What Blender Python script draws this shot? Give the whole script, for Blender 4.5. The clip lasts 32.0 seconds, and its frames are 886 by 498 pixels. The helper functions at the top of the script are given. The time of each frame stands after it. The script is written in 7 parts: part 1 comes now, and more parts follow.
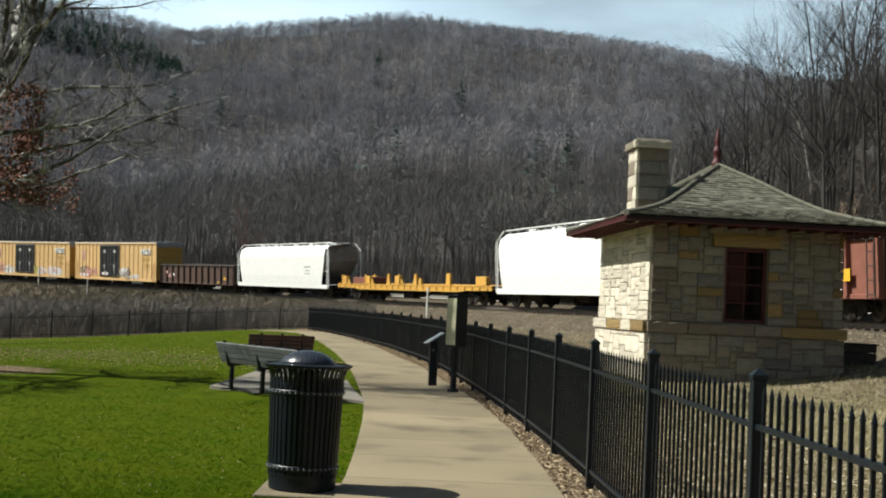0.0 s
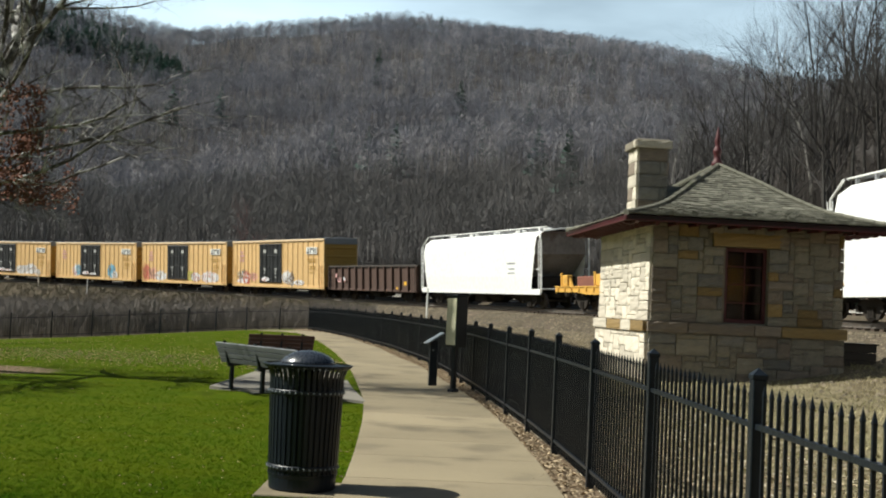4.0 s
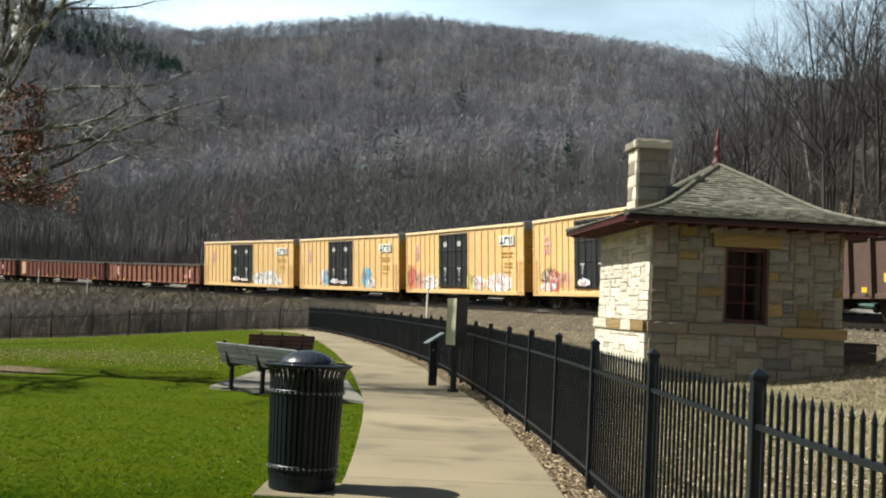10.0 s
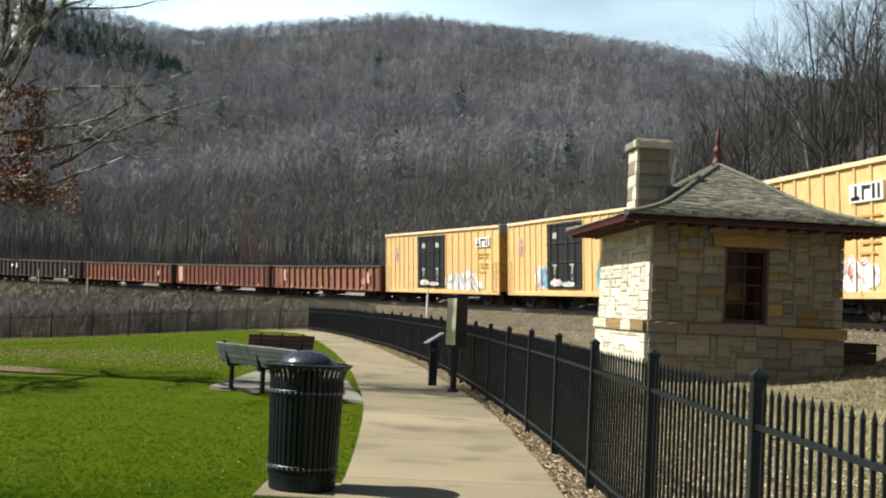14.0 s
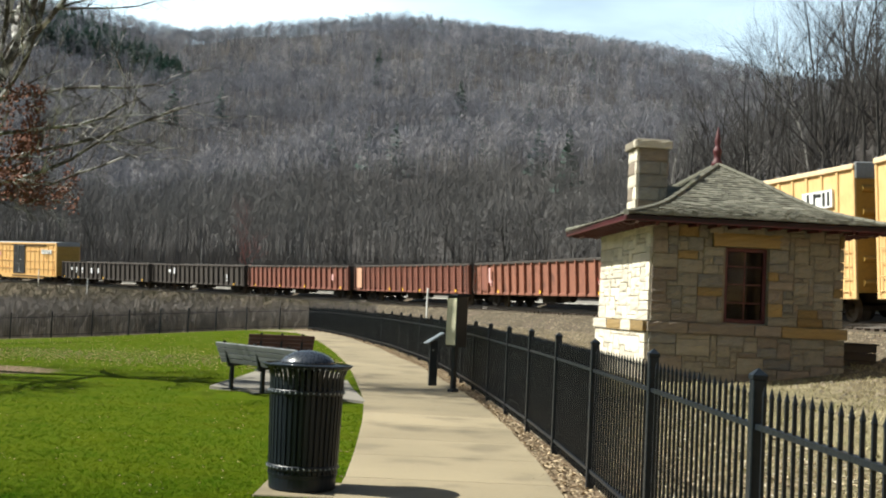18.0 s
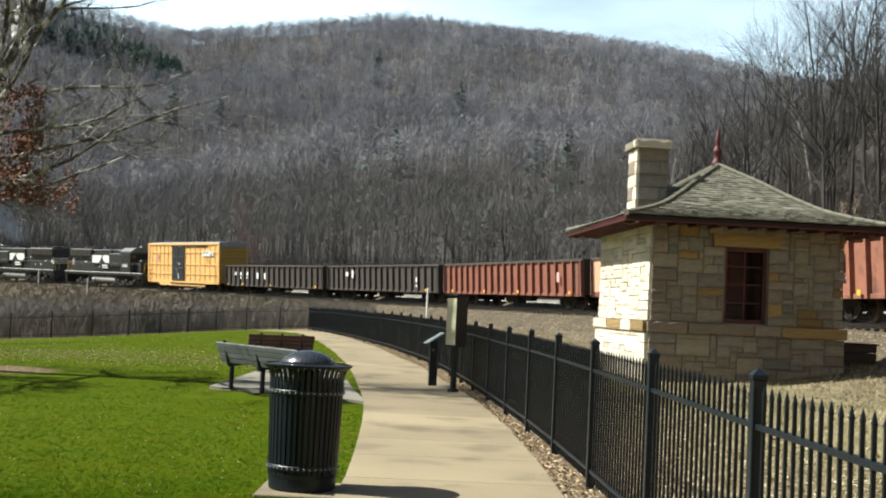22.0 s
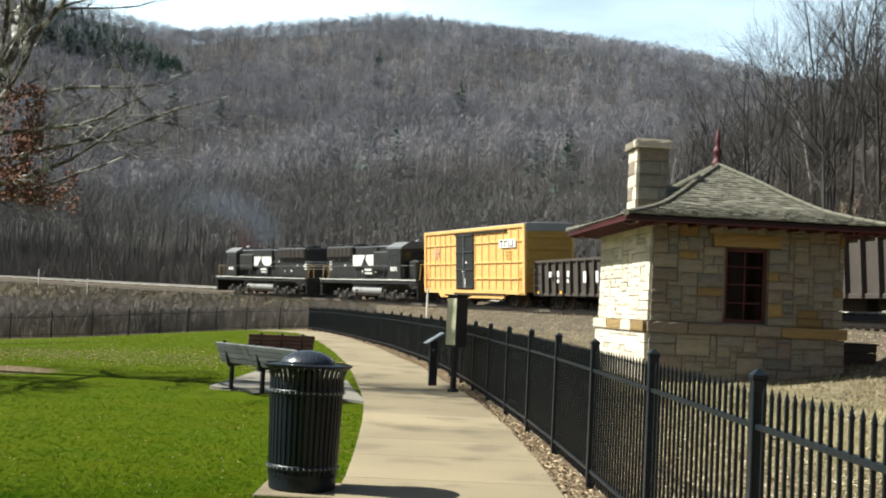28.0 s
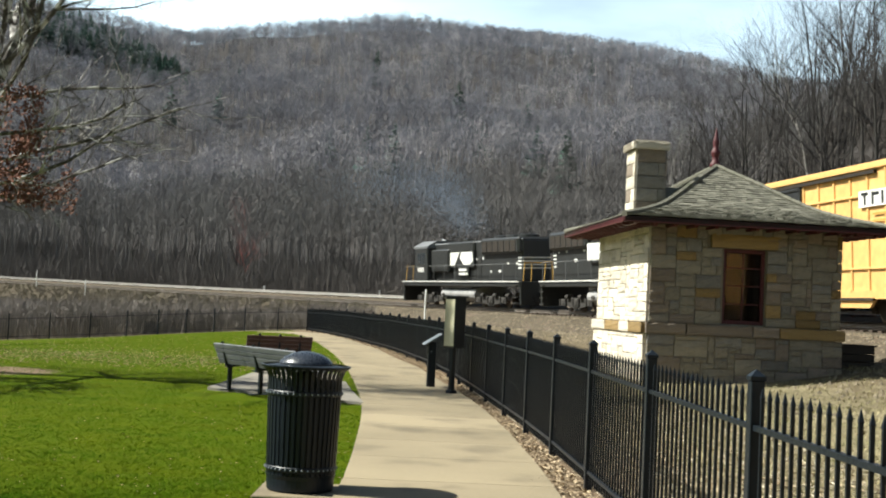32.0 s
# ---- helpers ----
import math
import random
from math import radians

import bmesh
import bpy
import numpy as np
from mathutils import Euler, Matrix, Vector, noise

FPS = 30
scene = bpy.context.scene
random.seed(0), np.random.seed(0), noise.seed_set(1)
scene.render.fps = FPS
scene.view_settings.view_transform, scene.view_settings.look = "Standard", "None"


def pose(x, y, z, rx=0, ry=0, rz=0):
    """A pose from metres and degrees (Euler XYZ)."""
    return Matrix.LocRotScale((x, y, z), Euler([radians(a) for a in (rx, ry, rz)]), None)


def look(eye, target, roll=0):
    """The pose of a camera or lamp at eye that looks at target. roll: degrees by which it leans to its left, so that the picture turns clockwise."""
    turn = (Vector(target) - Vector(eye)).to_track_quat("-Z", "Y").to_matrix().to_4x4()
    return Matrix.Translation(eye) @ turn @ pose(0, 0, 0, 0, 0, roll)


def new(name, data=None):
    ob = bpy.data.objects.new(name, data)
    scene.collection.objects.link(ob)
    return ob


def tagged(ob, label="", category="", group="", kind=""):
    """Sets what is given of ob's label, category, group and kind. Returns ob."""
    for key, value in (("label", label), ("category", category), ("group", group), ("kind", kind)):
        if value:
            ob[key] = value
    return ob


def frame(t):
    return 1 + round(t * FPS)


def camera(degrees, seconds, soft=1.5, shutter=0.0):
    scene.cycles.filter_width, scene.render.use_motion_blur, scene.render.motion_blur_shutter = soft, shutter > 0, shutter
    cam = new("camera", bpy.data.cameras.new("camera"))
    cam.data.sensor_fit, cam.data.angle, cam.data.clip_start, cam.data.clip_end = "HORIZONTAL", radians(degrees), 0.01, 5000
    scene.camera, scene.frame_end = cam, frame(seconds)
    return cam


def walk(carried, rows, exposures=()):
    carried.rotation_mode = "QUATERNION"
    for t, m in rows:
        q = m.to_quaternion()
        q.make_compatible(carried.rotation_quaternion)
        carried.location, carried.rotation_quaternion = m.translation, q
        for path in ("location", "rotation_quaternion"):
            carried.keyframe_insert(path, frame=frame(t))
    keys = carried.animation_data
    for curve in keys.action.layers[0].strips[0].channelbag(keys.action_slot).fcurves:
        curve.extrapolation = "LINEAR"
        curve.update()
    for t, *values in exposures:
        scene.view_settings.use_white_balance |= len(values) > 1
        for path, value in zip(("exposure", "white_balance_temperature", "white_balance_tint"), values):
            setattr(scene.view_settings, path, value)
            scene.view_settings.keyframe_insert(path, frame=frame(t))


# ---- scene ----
cam = camera(40.0, 32.0, soft=2.0)
EYE = Vector((0.0, 0.0, 1.457))


def aim(pan, tilt, roll):
    """The camera's pose: pan to the right and tilt upwards in radians, roll in degrees."""
    way = Vector((math.sin(pan) * math.cos(tilt), math.cos(pan) * math.cos(tilt), math.sin(tilt)))
    return look(EYE, EYE + way, roll)


STILL = aim(0.0, 0.048, 2.693)
walk(cam, [(0.0, STILL), (31.8, STILL), (31.9, aim(0.0004, 0.0483, 2.698)), (32.0, aim(0.0014, 0.0490, 2.72))],
     exposures=[(0.0, 0.54, 6500, 3), (3.0, 0.60, 6500, 3), (6.0, 0.42, 6500, 3), (9.0, 0.78, 6500, 3), (14.0, 0.88, 6500, 3), (19.0, 1.09, 6500, 3), (32.0, 1.13, 6500, 3)])

# ---- light ----
SUN_EL, SUN_AZ = radians(47.0), radians(-85.0)   # azimuth from the view axis, to its left
to_sun = Vector((math.sin(SUN_AZ) * math.cos(SUN_EL), math.cos(SUN_AZ) * math.cos(SUN_EL), math.sin(SUN_EL)))
sun = new("sun", bpy.data.lights.new("sun", "SUN"))
sun.data.energy, sun.data.angle, sun.data.color = 5.0, radians(0.53), (1.0, 0.96, 0.895)
sun.matrix_world = look((0, 0, 60), Vector((0, 0, 60)) - to_sun)
world = bpy.data.worlds.new("sky")
scene.world = world
world.use_nodes = True
wn = world.node_tree.nodes
sky = wn.new("ShaderNodeTexSky")
sky.sky_type, sky.sun_disc = "NISHITA", False
sky.sun_elevation, sky.sun_rotation = SUN_EL, SUN_AZ
sky.air_density, sky.dust_density, sky.ozone_density = 1.0, 1.5, 1.0
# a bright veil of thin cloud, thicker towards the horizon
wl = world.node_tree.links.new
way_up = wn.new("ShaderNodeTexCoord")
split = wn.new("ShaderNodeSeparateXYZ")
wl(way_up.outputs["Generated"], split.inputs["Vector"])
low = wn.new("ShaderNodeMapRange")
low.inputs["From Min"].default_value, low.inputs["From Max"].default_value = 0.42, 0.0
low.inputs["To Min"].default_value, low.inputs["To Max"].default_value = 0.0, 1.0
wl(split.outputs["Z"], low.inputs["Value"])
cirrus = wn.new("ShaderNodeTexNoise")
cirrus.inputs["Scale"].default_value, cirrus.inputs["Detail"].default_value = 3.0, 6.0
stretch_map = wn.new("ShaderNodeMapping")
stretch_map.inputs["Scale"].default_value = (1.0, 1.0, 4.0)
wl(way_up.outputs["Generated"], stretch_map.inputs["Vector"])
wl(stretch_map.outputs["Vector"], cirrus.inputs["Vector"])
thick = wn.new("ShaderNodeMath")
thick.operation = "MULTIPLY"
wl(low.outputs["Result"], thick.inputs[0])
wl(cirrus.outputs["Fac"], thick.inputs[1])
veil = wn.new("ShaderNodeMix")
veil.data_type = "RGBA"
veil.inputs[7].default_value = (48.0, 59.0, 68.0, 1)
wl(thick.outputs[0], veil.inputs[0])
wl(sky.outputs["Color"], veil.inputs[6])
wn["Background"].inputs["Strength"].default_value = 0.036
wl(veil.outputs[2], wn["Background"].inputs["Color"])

# ---- materials ----
MATS = {}


def mat(name, a, b=None, scale=8.0, rough=0.7, metal=0.0, bump=0.0, bump_scale=None, fine=None, spots=None,
        island=0.0, per_object=0.0, stretch=(1, 1, 1), coat=0.0, world_space=False):
    """A procedural surface: colours a and b mixed by noise at two scales, optional spots (colour, scale, amount), relief,
    and a change of value from island to island or from object to object."""
    if name in MATS:
        return MATS[name]
    m = bpy.data.materials.new(name)
    m.use_nodes = True
    nt = m.node_tree
    n, link = nt.nodes, nt.links.new
    bsdf = n["Principled BSDF"]
    b = b or tuple(c * 0.8 for c in a)
    if world_space:
        co = n.new("ShaderNodeNewGeometry").outputs["Position"]
    else:
        co = n.new("ShaderNodeTexCoord").outputs["Object"]
    mp = n.new("ShaderNodeMapping")
    mp.inputs["Scale"].default_value = stretch
    link(co, mp.inputs["Vector"])

    def noise_fac(sc, detail, lo, hi):
        t = n.new("ShaderNodeTexNoise")
        t.inputs["Scale"].default_value, t.inputs["Detail"].default_value = sc, detail
        link(mp.outputs["Vector"], t.inputs["Vector"])
        r = n.new("ShaderNodeMapRange")
        r.inputs["From Min"].default_value, r.inputs["From Max"].default_value = lo, hi
        link(t.outputs["Fac"], r.inputs["Value"])
        return r.outputs["Result"]

    def mix(fac, c1, c2, kind="MIX"):
        x = n.new("ShaderNodeMix")
        x.data_type, x.blend_type = "RGBA", kind
        for sock, v in ((x.inputs[0], fac), (x.inputs[6], c1), (x.inputs[7], c2)):
            if isinstance(v, tuple):
                sock.default_value = (*v, 1)
            elif isinstance(v, (int, float)):
                sock.default_value = v
            else:
                link(v, sock)
        return x.outputs[2]

    col = mix(noise_fac(scale, 4, 0.3, 0.7), a, b)
    f2 = noise_fac(fine or scale * 9, 3, 0.25, 0.75)
    col = mix(0.35, col, mix(f2, tuple(c * 0.6 for c in a), tuple(min(1, c * 1.35) for c in a)))
    if spots:
        sc, ss, amount = spots
        col = mix(noise_fac(ss, 5, 1 - amount - 0.08, 1 - amount + 0.08), col, sc)
    if island or per_object:
        if island:
            rnd = n.new("ShaderNodeNewGeometry").outputs["Random Per Island"]
        else:
            rnd = n.new("ShaderNodeObjectInfo").outputs["Random"]
        k = island or per_object
        r = n.new("ShaderNodeMapRange")
        r.inputs["To Min"].default_value, r.inputs["To Max"].default_value = 1 - k, 1 + k
        link(rnd, r.inputs["Value"])
        hsv = n.new("ShaderNodeHueSaturation")
        link(r.outputs["Result"], hsv.inputs["Value"])
        link(col, hsv.inputs["Color"])
        col = hsv.outputs["Color"]
    link(col, bsdf.inputs["Base Color"])
    rr = n.new("ShaderNodeMapRange")
    rr.inputs["To Min"].default_value, rr.inputs["To Max"].default_value = max(0.02, rough - 0.1), min(1, rough + 0.12)
    link(f2, rr.inputs["Value"])
    link(rr.outputs["Result"], bsdf.inputs["Roughness"])
    bsdf.inputs["Metallic"].default_value = metal
    bsdf.inputs["Coat Weight"].default_value = coat
    if name == "black_paint":
        bsdf.inputs["Specular IOR Level"].default_value = 0.32
    if rough > 0.75:
        bsdf.inputs["Specular IOR Level"].default_value = 0.03 if name == "grass_blades" else 0.2
    if bump:
        t = n.new("ShaderNodeTexNoise")
        t.inputs["Scale"].default_value, t.inputs["Detail"].default_value = bump_scale or scale * 5, 6
        link(mp.outputs["Vector"], t.inputs["Vector"])
        bp = n.new("ShaderNodeBump")
        bp.inputs["Strength"].default_value, bp.inputs["Distance"].default_value = min(1, bump), 0.03
        link(t.outputs["Fac"], bp.inputs["Height"])
        link(bp.outputs["Normal"], bsdf.inputs["Normal"])
    MATS[name] = m
    return m


# ---- mesh helpers ----
class Shape:
    """Collects vertices and faces of one mesh."""

    def __init__(self):
        self.v, self.f = [], []

    def add(self, vs, fs):
        o = len(self.v)
        self.v += [tuple(p) for p in vs]
        self.f += [tuple(i + o for i in q) for q in fs]
        return self

    def box(self, x0, x1, y0, y1, z0, z1, m=None, c=0.0):
        """A box, with its edges cut off by c."""
        if c <= 0:
            vs = [Vector((x, y, z)) for x in (x0, x1) for y in (y0, y1) for z in (z0, z1)]
            fs = [(0, 1, 3, 2), (4, 6, 7, 5), (0, 4, 5, 1), (2, 3, 7, 6), (0, 2, 6, 4), (1, 5, 7, 3)]
        else:
            lo, hi = (x0, y0, z0), (x1, y1, z1)
            c = min(c, *(0.45 * abs(h - l) for l, h in zip(lo, hi)))
            vs, ids = [], {}
            for k in range(8):
                s = (k & 1, k >> 1 & 1, k >> 2 & 1)
                for ax in range(3):
                    p = []
                    for j in range(3):
                        e = hi[j] if s[j] else lo[j]
                        if j != ax:
                            e += -c if s[j] else c
                        p.append(e)
                    ids[k, ax] = len(vs)
                    vs.append(Vector(p))
            fs = []
            for ax in range(3):
                a, b = (ax + 1) % 3, (ax + 2) % 3
                for side in (0, 1):
                    ks = [side << ax | i << a | j << b for i, j in ((0, 0), (1, 0), (1, 1), (0, 1))]
                    q = [ids[k, ax] for k in ks]
                    fs.append(q if side else q[::-1])
                for i in (0, 1):
                    for j in (0, 1):
                        k0 = i << a | j << b
                        k1 = k0 | 1 << ax
                        q = [ids[k0, a], ids[k1, a], ids[k1, b], ids[k0, b]]
                        fs.append(q if i == j else q[::-1])
            for k in range(8):
                q = [ids[k, 0], ids[k, 1], ids[k, 2]]
                par = (k & 1) + (k >> 1 & 1) + (k >> 2 & 1)
                fs.append(q if par % 2 else q[::-1])
        if m is not None:
            vs = [m @ p for p in vs]
        return self.add(vs, fs)

    def rod(self, p0, p1, r0, r1=None, n=6, caps=True):
        p0, p1 = Vector(p0), Vector(p1)
        r1 = r0 if r1 is None else r1
        w = (p1 - p0).normalized()
        u = w.orthogonal().normalized()
        k = w.cross(u)
        vs = []
        for p, r in ((p0, r0), (p1, r1)):
            for i in range(n):
                a = 2 * math.pi * i / n
                vs.append(p + (u * math.cos(a) + k * math.sin(a)) * r)
        fs = [(i, (i + 1) % n, n + (i + 1) % n, n + i) for i in range(n)]
        if caps:
            fs += [tuple(range(n))[::-1], tuple(range(n, 2 * n))]
        return self.add(vs, fs)

    def path(self, pts, r, n=6):
        for a, b in zip(pts, pts[1:]):
            self.rod(a, b, r, r, n)
        return self

    def turned(self, prof, n=24, at=(0, 0, 0), close=True):
        """A body of revolution round z from (radius, height) pairs."""
        at = Vector(at)
        vs = [at + Vector((r * math.cos(2 * math.pi * i / n), r * math.sin(2 * math.pi * i / n), z)) for r, z in prof for i in range(n)]
        fs = []
        for j in range(len(prof) - 1):
            fs += [(j * n + i, j * n + (i + 1) % n, (j + 1) * n + (i + 1) % n, (j + 1) * n + i) for i in range(n)]
        if close:
            fs += [tuple(range(n))[::-1], tuple(range((len(prof) - 1) * n, len(prof) * n))]
        return self.add(vs, fs)

    def prism(self, outline, y0, y1, axis="y", m=None):
        """An outline in (x, z), drawn out along y."""
        n = len(outline)
        if axis == "y":
            vs = [Vector((x, y, z)) for y in (y0, y1) for x, z in outline]
        else:
            vs = [Vector((x, y, z)) for x in (y0, y1) for y, z in outline]
        fs = [(i, n + i, n + (i + 1) % n, (i + 1) % n) for i in range(n)]
        fs += [tuple(range(n)), tuple(range(n, 2 * n))[::-1]]
        if m is not None:
            vs = [m @ p for p in vs]
        return self.add(vs, fs)

    def mesh(self, name, material, smooth=False):
        me = bpy.data.meshes.new(name)
        me.from_pydata(self.v, [], self.f)
        bm = bmesh.new()
        bm.from_mesh(me)
        if len(bm.faces) < 20000:
            bmesh.ops.recalc_face_normals(bm, faces=bm.faces)
        bm.to_mesh(me)
        bm.free()
        if smooth:
            me.polygons.foreach_set("use_smooth", [True] * len(me.polygons))
        me.materials.append(material)
        return me


def part(name, shape, material, parent=None, label="", at=None, smooth=False):
    """One mesh object from a Shape or a ready mesh, under a thing or a part."""
    me = shape.mesh(name, material, smooth) if isinstance(shape, Shape) else shape
    ob = new(name, me)
    if parent is not None:
        ob.parent = parent
    if at is not None:
        ob.matrix_basis = at
    return tagged(ob, label) if label else ob


def thing(name, label, category, at=None, group="", kind=""):
    ob = new(name)
    if at is not None:
        ob.matrix_basis = at
    return tagged(ob, label, category, group, kind)


def smooth(t):
    t = np.clip(t, 0.0, 1.0)
    return t * t * (3 - 2 * t)


def ease(a, b, v):
    return smooth((v - a) / (b - a))

# ---- the railway's line ----
# s runs along the line; the heading turns slowly, as in a long curve round the park.
STEP = 0.5
SIZE = 1.16                       # the railway's size against the first plan of the line
S = np.arange(-400.0, 560.0, STEP)
_sc = np.clip(S / SIZE, -150.0, 75.0)
HEAD = -1.03672 - 0.00616 * _sc - 0.0000108 * _sc ** 2 + (S / SIZE - _sc) * (-0.00616 - 0.0000216 * _sc)
_i0 = int(round((0.0 - S[0]) / STEP))
_hm = (HEAD[1:] + HEAD[:-1]) / 2
LX = np.concatenate([[0], np.cumsum(np.cos(_hm) * STEP)])
LY = np.concatenate([[0], np.cumsum(np.sin(_hm) * STEP)])
LX += -8.56 * SIZE - LX[_i0]
LY += 85.57 * SIZE - LY[_i0]
_zc = np.clip(S / SIZE, -150.0, 62.0)
SILL = 0.75                       # height of the cars' side sills above the rails
RAIL_Z = 1.457 - SILL + SIZE * (0.948 - 0.00498 * _zc + 0.00004 * _zc ** 2 + (S / SIZE - _zc) * np.where(S < 0, -0.017, 0.0))
CANT = 0.057
# centre of the near track: 1.55 m outwards from the line of the cars' sides
LX, LY = LX - np.sin(HEAD) * 1.55, LY + np.cos(HEAD) * 1.55


def on_line(s, out=0.0, up=0.0):
    """The place on the line at s, out metres outwards and up metres above the rails' plane."""
    x, y, z, h = (float(np.interp(s, S, a)) for a in (LX, LY, RAIL_Z, HEAD))
    return Vector((x - math.sin(h) * out, y + math.cos(h) * out, z + CANT * out + up))


def off_line(x, y):
    """Distance inwards from the line (negative outside) and the height of the rails there."""
    x, y = np.asarray(x, float), np.asarray(y, float)
    d, z = np.empty(x.size), np.empty(x.size)
    tx, ty, th, tz = LX[::4], LY[::4], HEAD[::4], RAIL_Z[::4]
    for a in range(0, x.size, 20000):
        dx = x.ravel()[a:a + 20000, None] - tx
        dy = y.ravel()[a:a + 20000, None] - ty
        k = np.argmin(dx * dx + dy * dy, axis=1)
        r = np.arange(k.size)
        side = dx[r, k] * np.sin(th[k]) - dy[r, k] * np.cos(th[k])
        d[a:a + 20000] = np.sign(side) * np.sqrt((dx * dx + dy * dy)[r, k])
        z[a:a + 20000] = tz[k]
    return d.reshape(x.shape), z.reshape(x.shape)


def lumps(x, y, size, seed=0.0):
    """Soft uneven ground, about -1 to 1."""
    a = np.sin(x / size * 1.9 + seed) * np.cos(y / size * 1.7 + 1.3 * seed)
    b = np.sin((x * 0.8 + y * 0.6) / size * 3.7 + 2 * seed) * np.cos((y * 0.8 - x * 0.6) / size * 4.1 + seed)
    c = np.sin((x * 0.3 - y * 0.9) / size * 8.3 + seed) * np.cos((x * 0.9 + y * 0.3) / size * 7.7)
    return 0.55 * a + 0.3 * b + 0.15 * c


def land(x, y):
    """The height of the ground."""
    x, y = np.asarray(x, float), np.asarray(y, float)
    d, zr = off_line(x, y)
    az = np.arctan2(x, np.maximum(y, 1.0))
    lawn = -1.18 * ease(4, 26, -x - 0.0 * y) * ease(15, 50, y)
    rise = 0.62 * (1 - ease(4.0, 10.0, d)) * ease(-40, 0, x + 18)
    apron = 0.17 * ease(5.2, 2.8, np.hypot(x - 6.2, (y - 27.2) * 0.9))     # the ground is banked up a little round the hut
    inside = lawn + rise + apron + 0.02 * lumps(x, y, 3.0)
    bed = zr - 0.30 - CANT * np.clip(d, -6.6, 2.4)
    fall = bed - 0.50 * np.maximum(0, d - 2.3)
    z_in = np.maximum(inside, fall)
    # an unseen slope behind the viewer, added to hold back skylight
    z_in = z_in + 0.75 * np.maximum(0, np.minimum(-y - 20.0, 330.0)) * ease(20.0, 50.0, -y) * ease(20.0, 90.0, d)
    # outside: a ditch, then the hillside
    out = np.maximum(0, -d - 6.6)
    out_ground = bed - 0.5 * np.minimum(out, 2.0)
    t = np.clip((out - 4.0) / 960.0, 0, 1.6)
    crest = 240.0 - 13.0 * ((np.clip(az, -0.5, 0.5) + 0.06) / 0.25) ** 2 + 15.0 * np.exp(-((az + 0.03) / 0.11) ** 2) + 62.0 * ease(0.19, 0.42, -az) - 24.0 * ease(0.12, 0.27, az)
    hill = crest * (0.35 * t + 0.65 * ease(0.0, 1.0, t)) * np.where(t > 1, 1.0, 1.0)
    hill = np.where(t > 1, crest * (1.0 - 0.5 * (t - 1)), hill)
    hill += 9.0 * lumps(x, y, 110.0, 0.7) * np.clip(out / 200.0, 0, 1)
    spur = (17.0 * ease(0.13, 0.37, az) * ease(3.0, 34.0, out) + 26 * ease(0.26, 0.55, az) * ease(20, 150, out)) * (1 - ease(180, 480, out))
    z_out = out_ground + (hill + spur + 0.25 * lumps(x, y, 6.0)) * ease(2.5, 7.0, out)
    return np.where(d > 2.3, z_in, z_out)


def ground_at(x, y):
    return float(land(np.array([x]), np.array([y]))[0])

# ---- named surfaces ----
M_CONC = mat("concrete", (0.265, 0.218, 0.142), (0.175, 0.145, 0.096), scale=0.55, rough=0.85, bump=0.25, bump_scale=60, fine=70,
             spots=((0.145, 0.12, 0.082), 1.1, 0.38), world_space=True, per_object=0.10)
M_IRON = mat("black_paint", (0.0048, 0.0080, 0.0125), (0.0075, 0.0118, 0.0180), scale=5, rough=0.40, bump=0.05)
# one stone: the pale tone paints its sunlit sides, the darker ones its shade
M_STONE_SUNLIT = mat("ashlar", (0.62, 0.56, 0.465), (0.48, 0.43, 0.35), scale=3.2, rough=0.9, bump=0.65, bump_scale=9, per_object=0.20,
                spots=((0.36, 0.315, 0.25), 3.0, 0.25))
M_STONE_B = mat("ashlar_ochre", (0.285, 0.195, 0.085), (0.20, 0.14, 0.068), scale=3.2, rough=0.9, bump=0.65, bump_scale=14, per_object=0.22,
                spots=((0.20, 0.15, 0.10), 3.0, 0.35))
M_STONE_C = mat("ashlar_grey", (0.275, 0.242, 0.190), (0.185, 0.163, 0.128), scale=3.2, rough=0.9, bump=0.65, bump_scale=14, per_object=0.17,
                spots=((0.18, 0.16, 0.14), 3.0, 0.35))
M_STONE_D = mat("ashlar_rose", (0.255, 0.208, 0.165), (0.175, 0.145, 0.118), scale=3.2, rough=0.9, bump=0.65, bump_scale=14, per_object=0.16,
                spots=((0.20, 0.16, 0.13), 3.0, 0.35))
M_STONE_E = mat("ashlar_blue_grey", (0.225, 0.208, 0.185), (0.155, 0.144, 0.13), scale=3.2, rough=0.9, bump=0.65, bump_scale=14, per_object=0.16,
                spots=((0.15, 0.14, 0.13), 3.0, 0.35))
M_MORTAR = mat("mortar", (0.235, 0.205, 0.158), (0.175, 0.152, 0.118), scale=6, rough=0.95, bump=0.3)
M_SHINGLE = mat("shingle", (0.175, 0.168, 0.134), (0.10, 0.098, 0.078), scale=3, rough=0.9, bump=0.5, island=0.38,
                spots=((0.10, 0.11, 0.06), 1.6, 0.22))
M_TRIM = mat("dark_red_paint", (0.085, 0.0105, 0.014), (0.05, 0.0075, 0.009), scale=6, rough=0.55, bump=0.1)
M_DARKWOOD = mat("dark_wood", (0.03, 0.022, 0.016), scale=6, rough=0.7, stretch=(1, 1, 6))
M_STEEL = mat("rail_steel", (0.30, 0.27, 0.24), (0.20, 0.16, 0.13), scale=5, rough=0.4, metal=0.8)
# far track's steel made pale to stand for the sun's glint on it
M_GLINTRAIL = mat("sun_glint_rail", (0.46, 0.44, 0.41), (0.38, 0.36, 0.33), scale=5, rough=0.35, metal=0.2)
M_TIE = mat("creosote_wood", (0.06, 0.045, 0.035), (0.09, 0.07, 0.055), scale=4, rough=0.9, island=0.3)
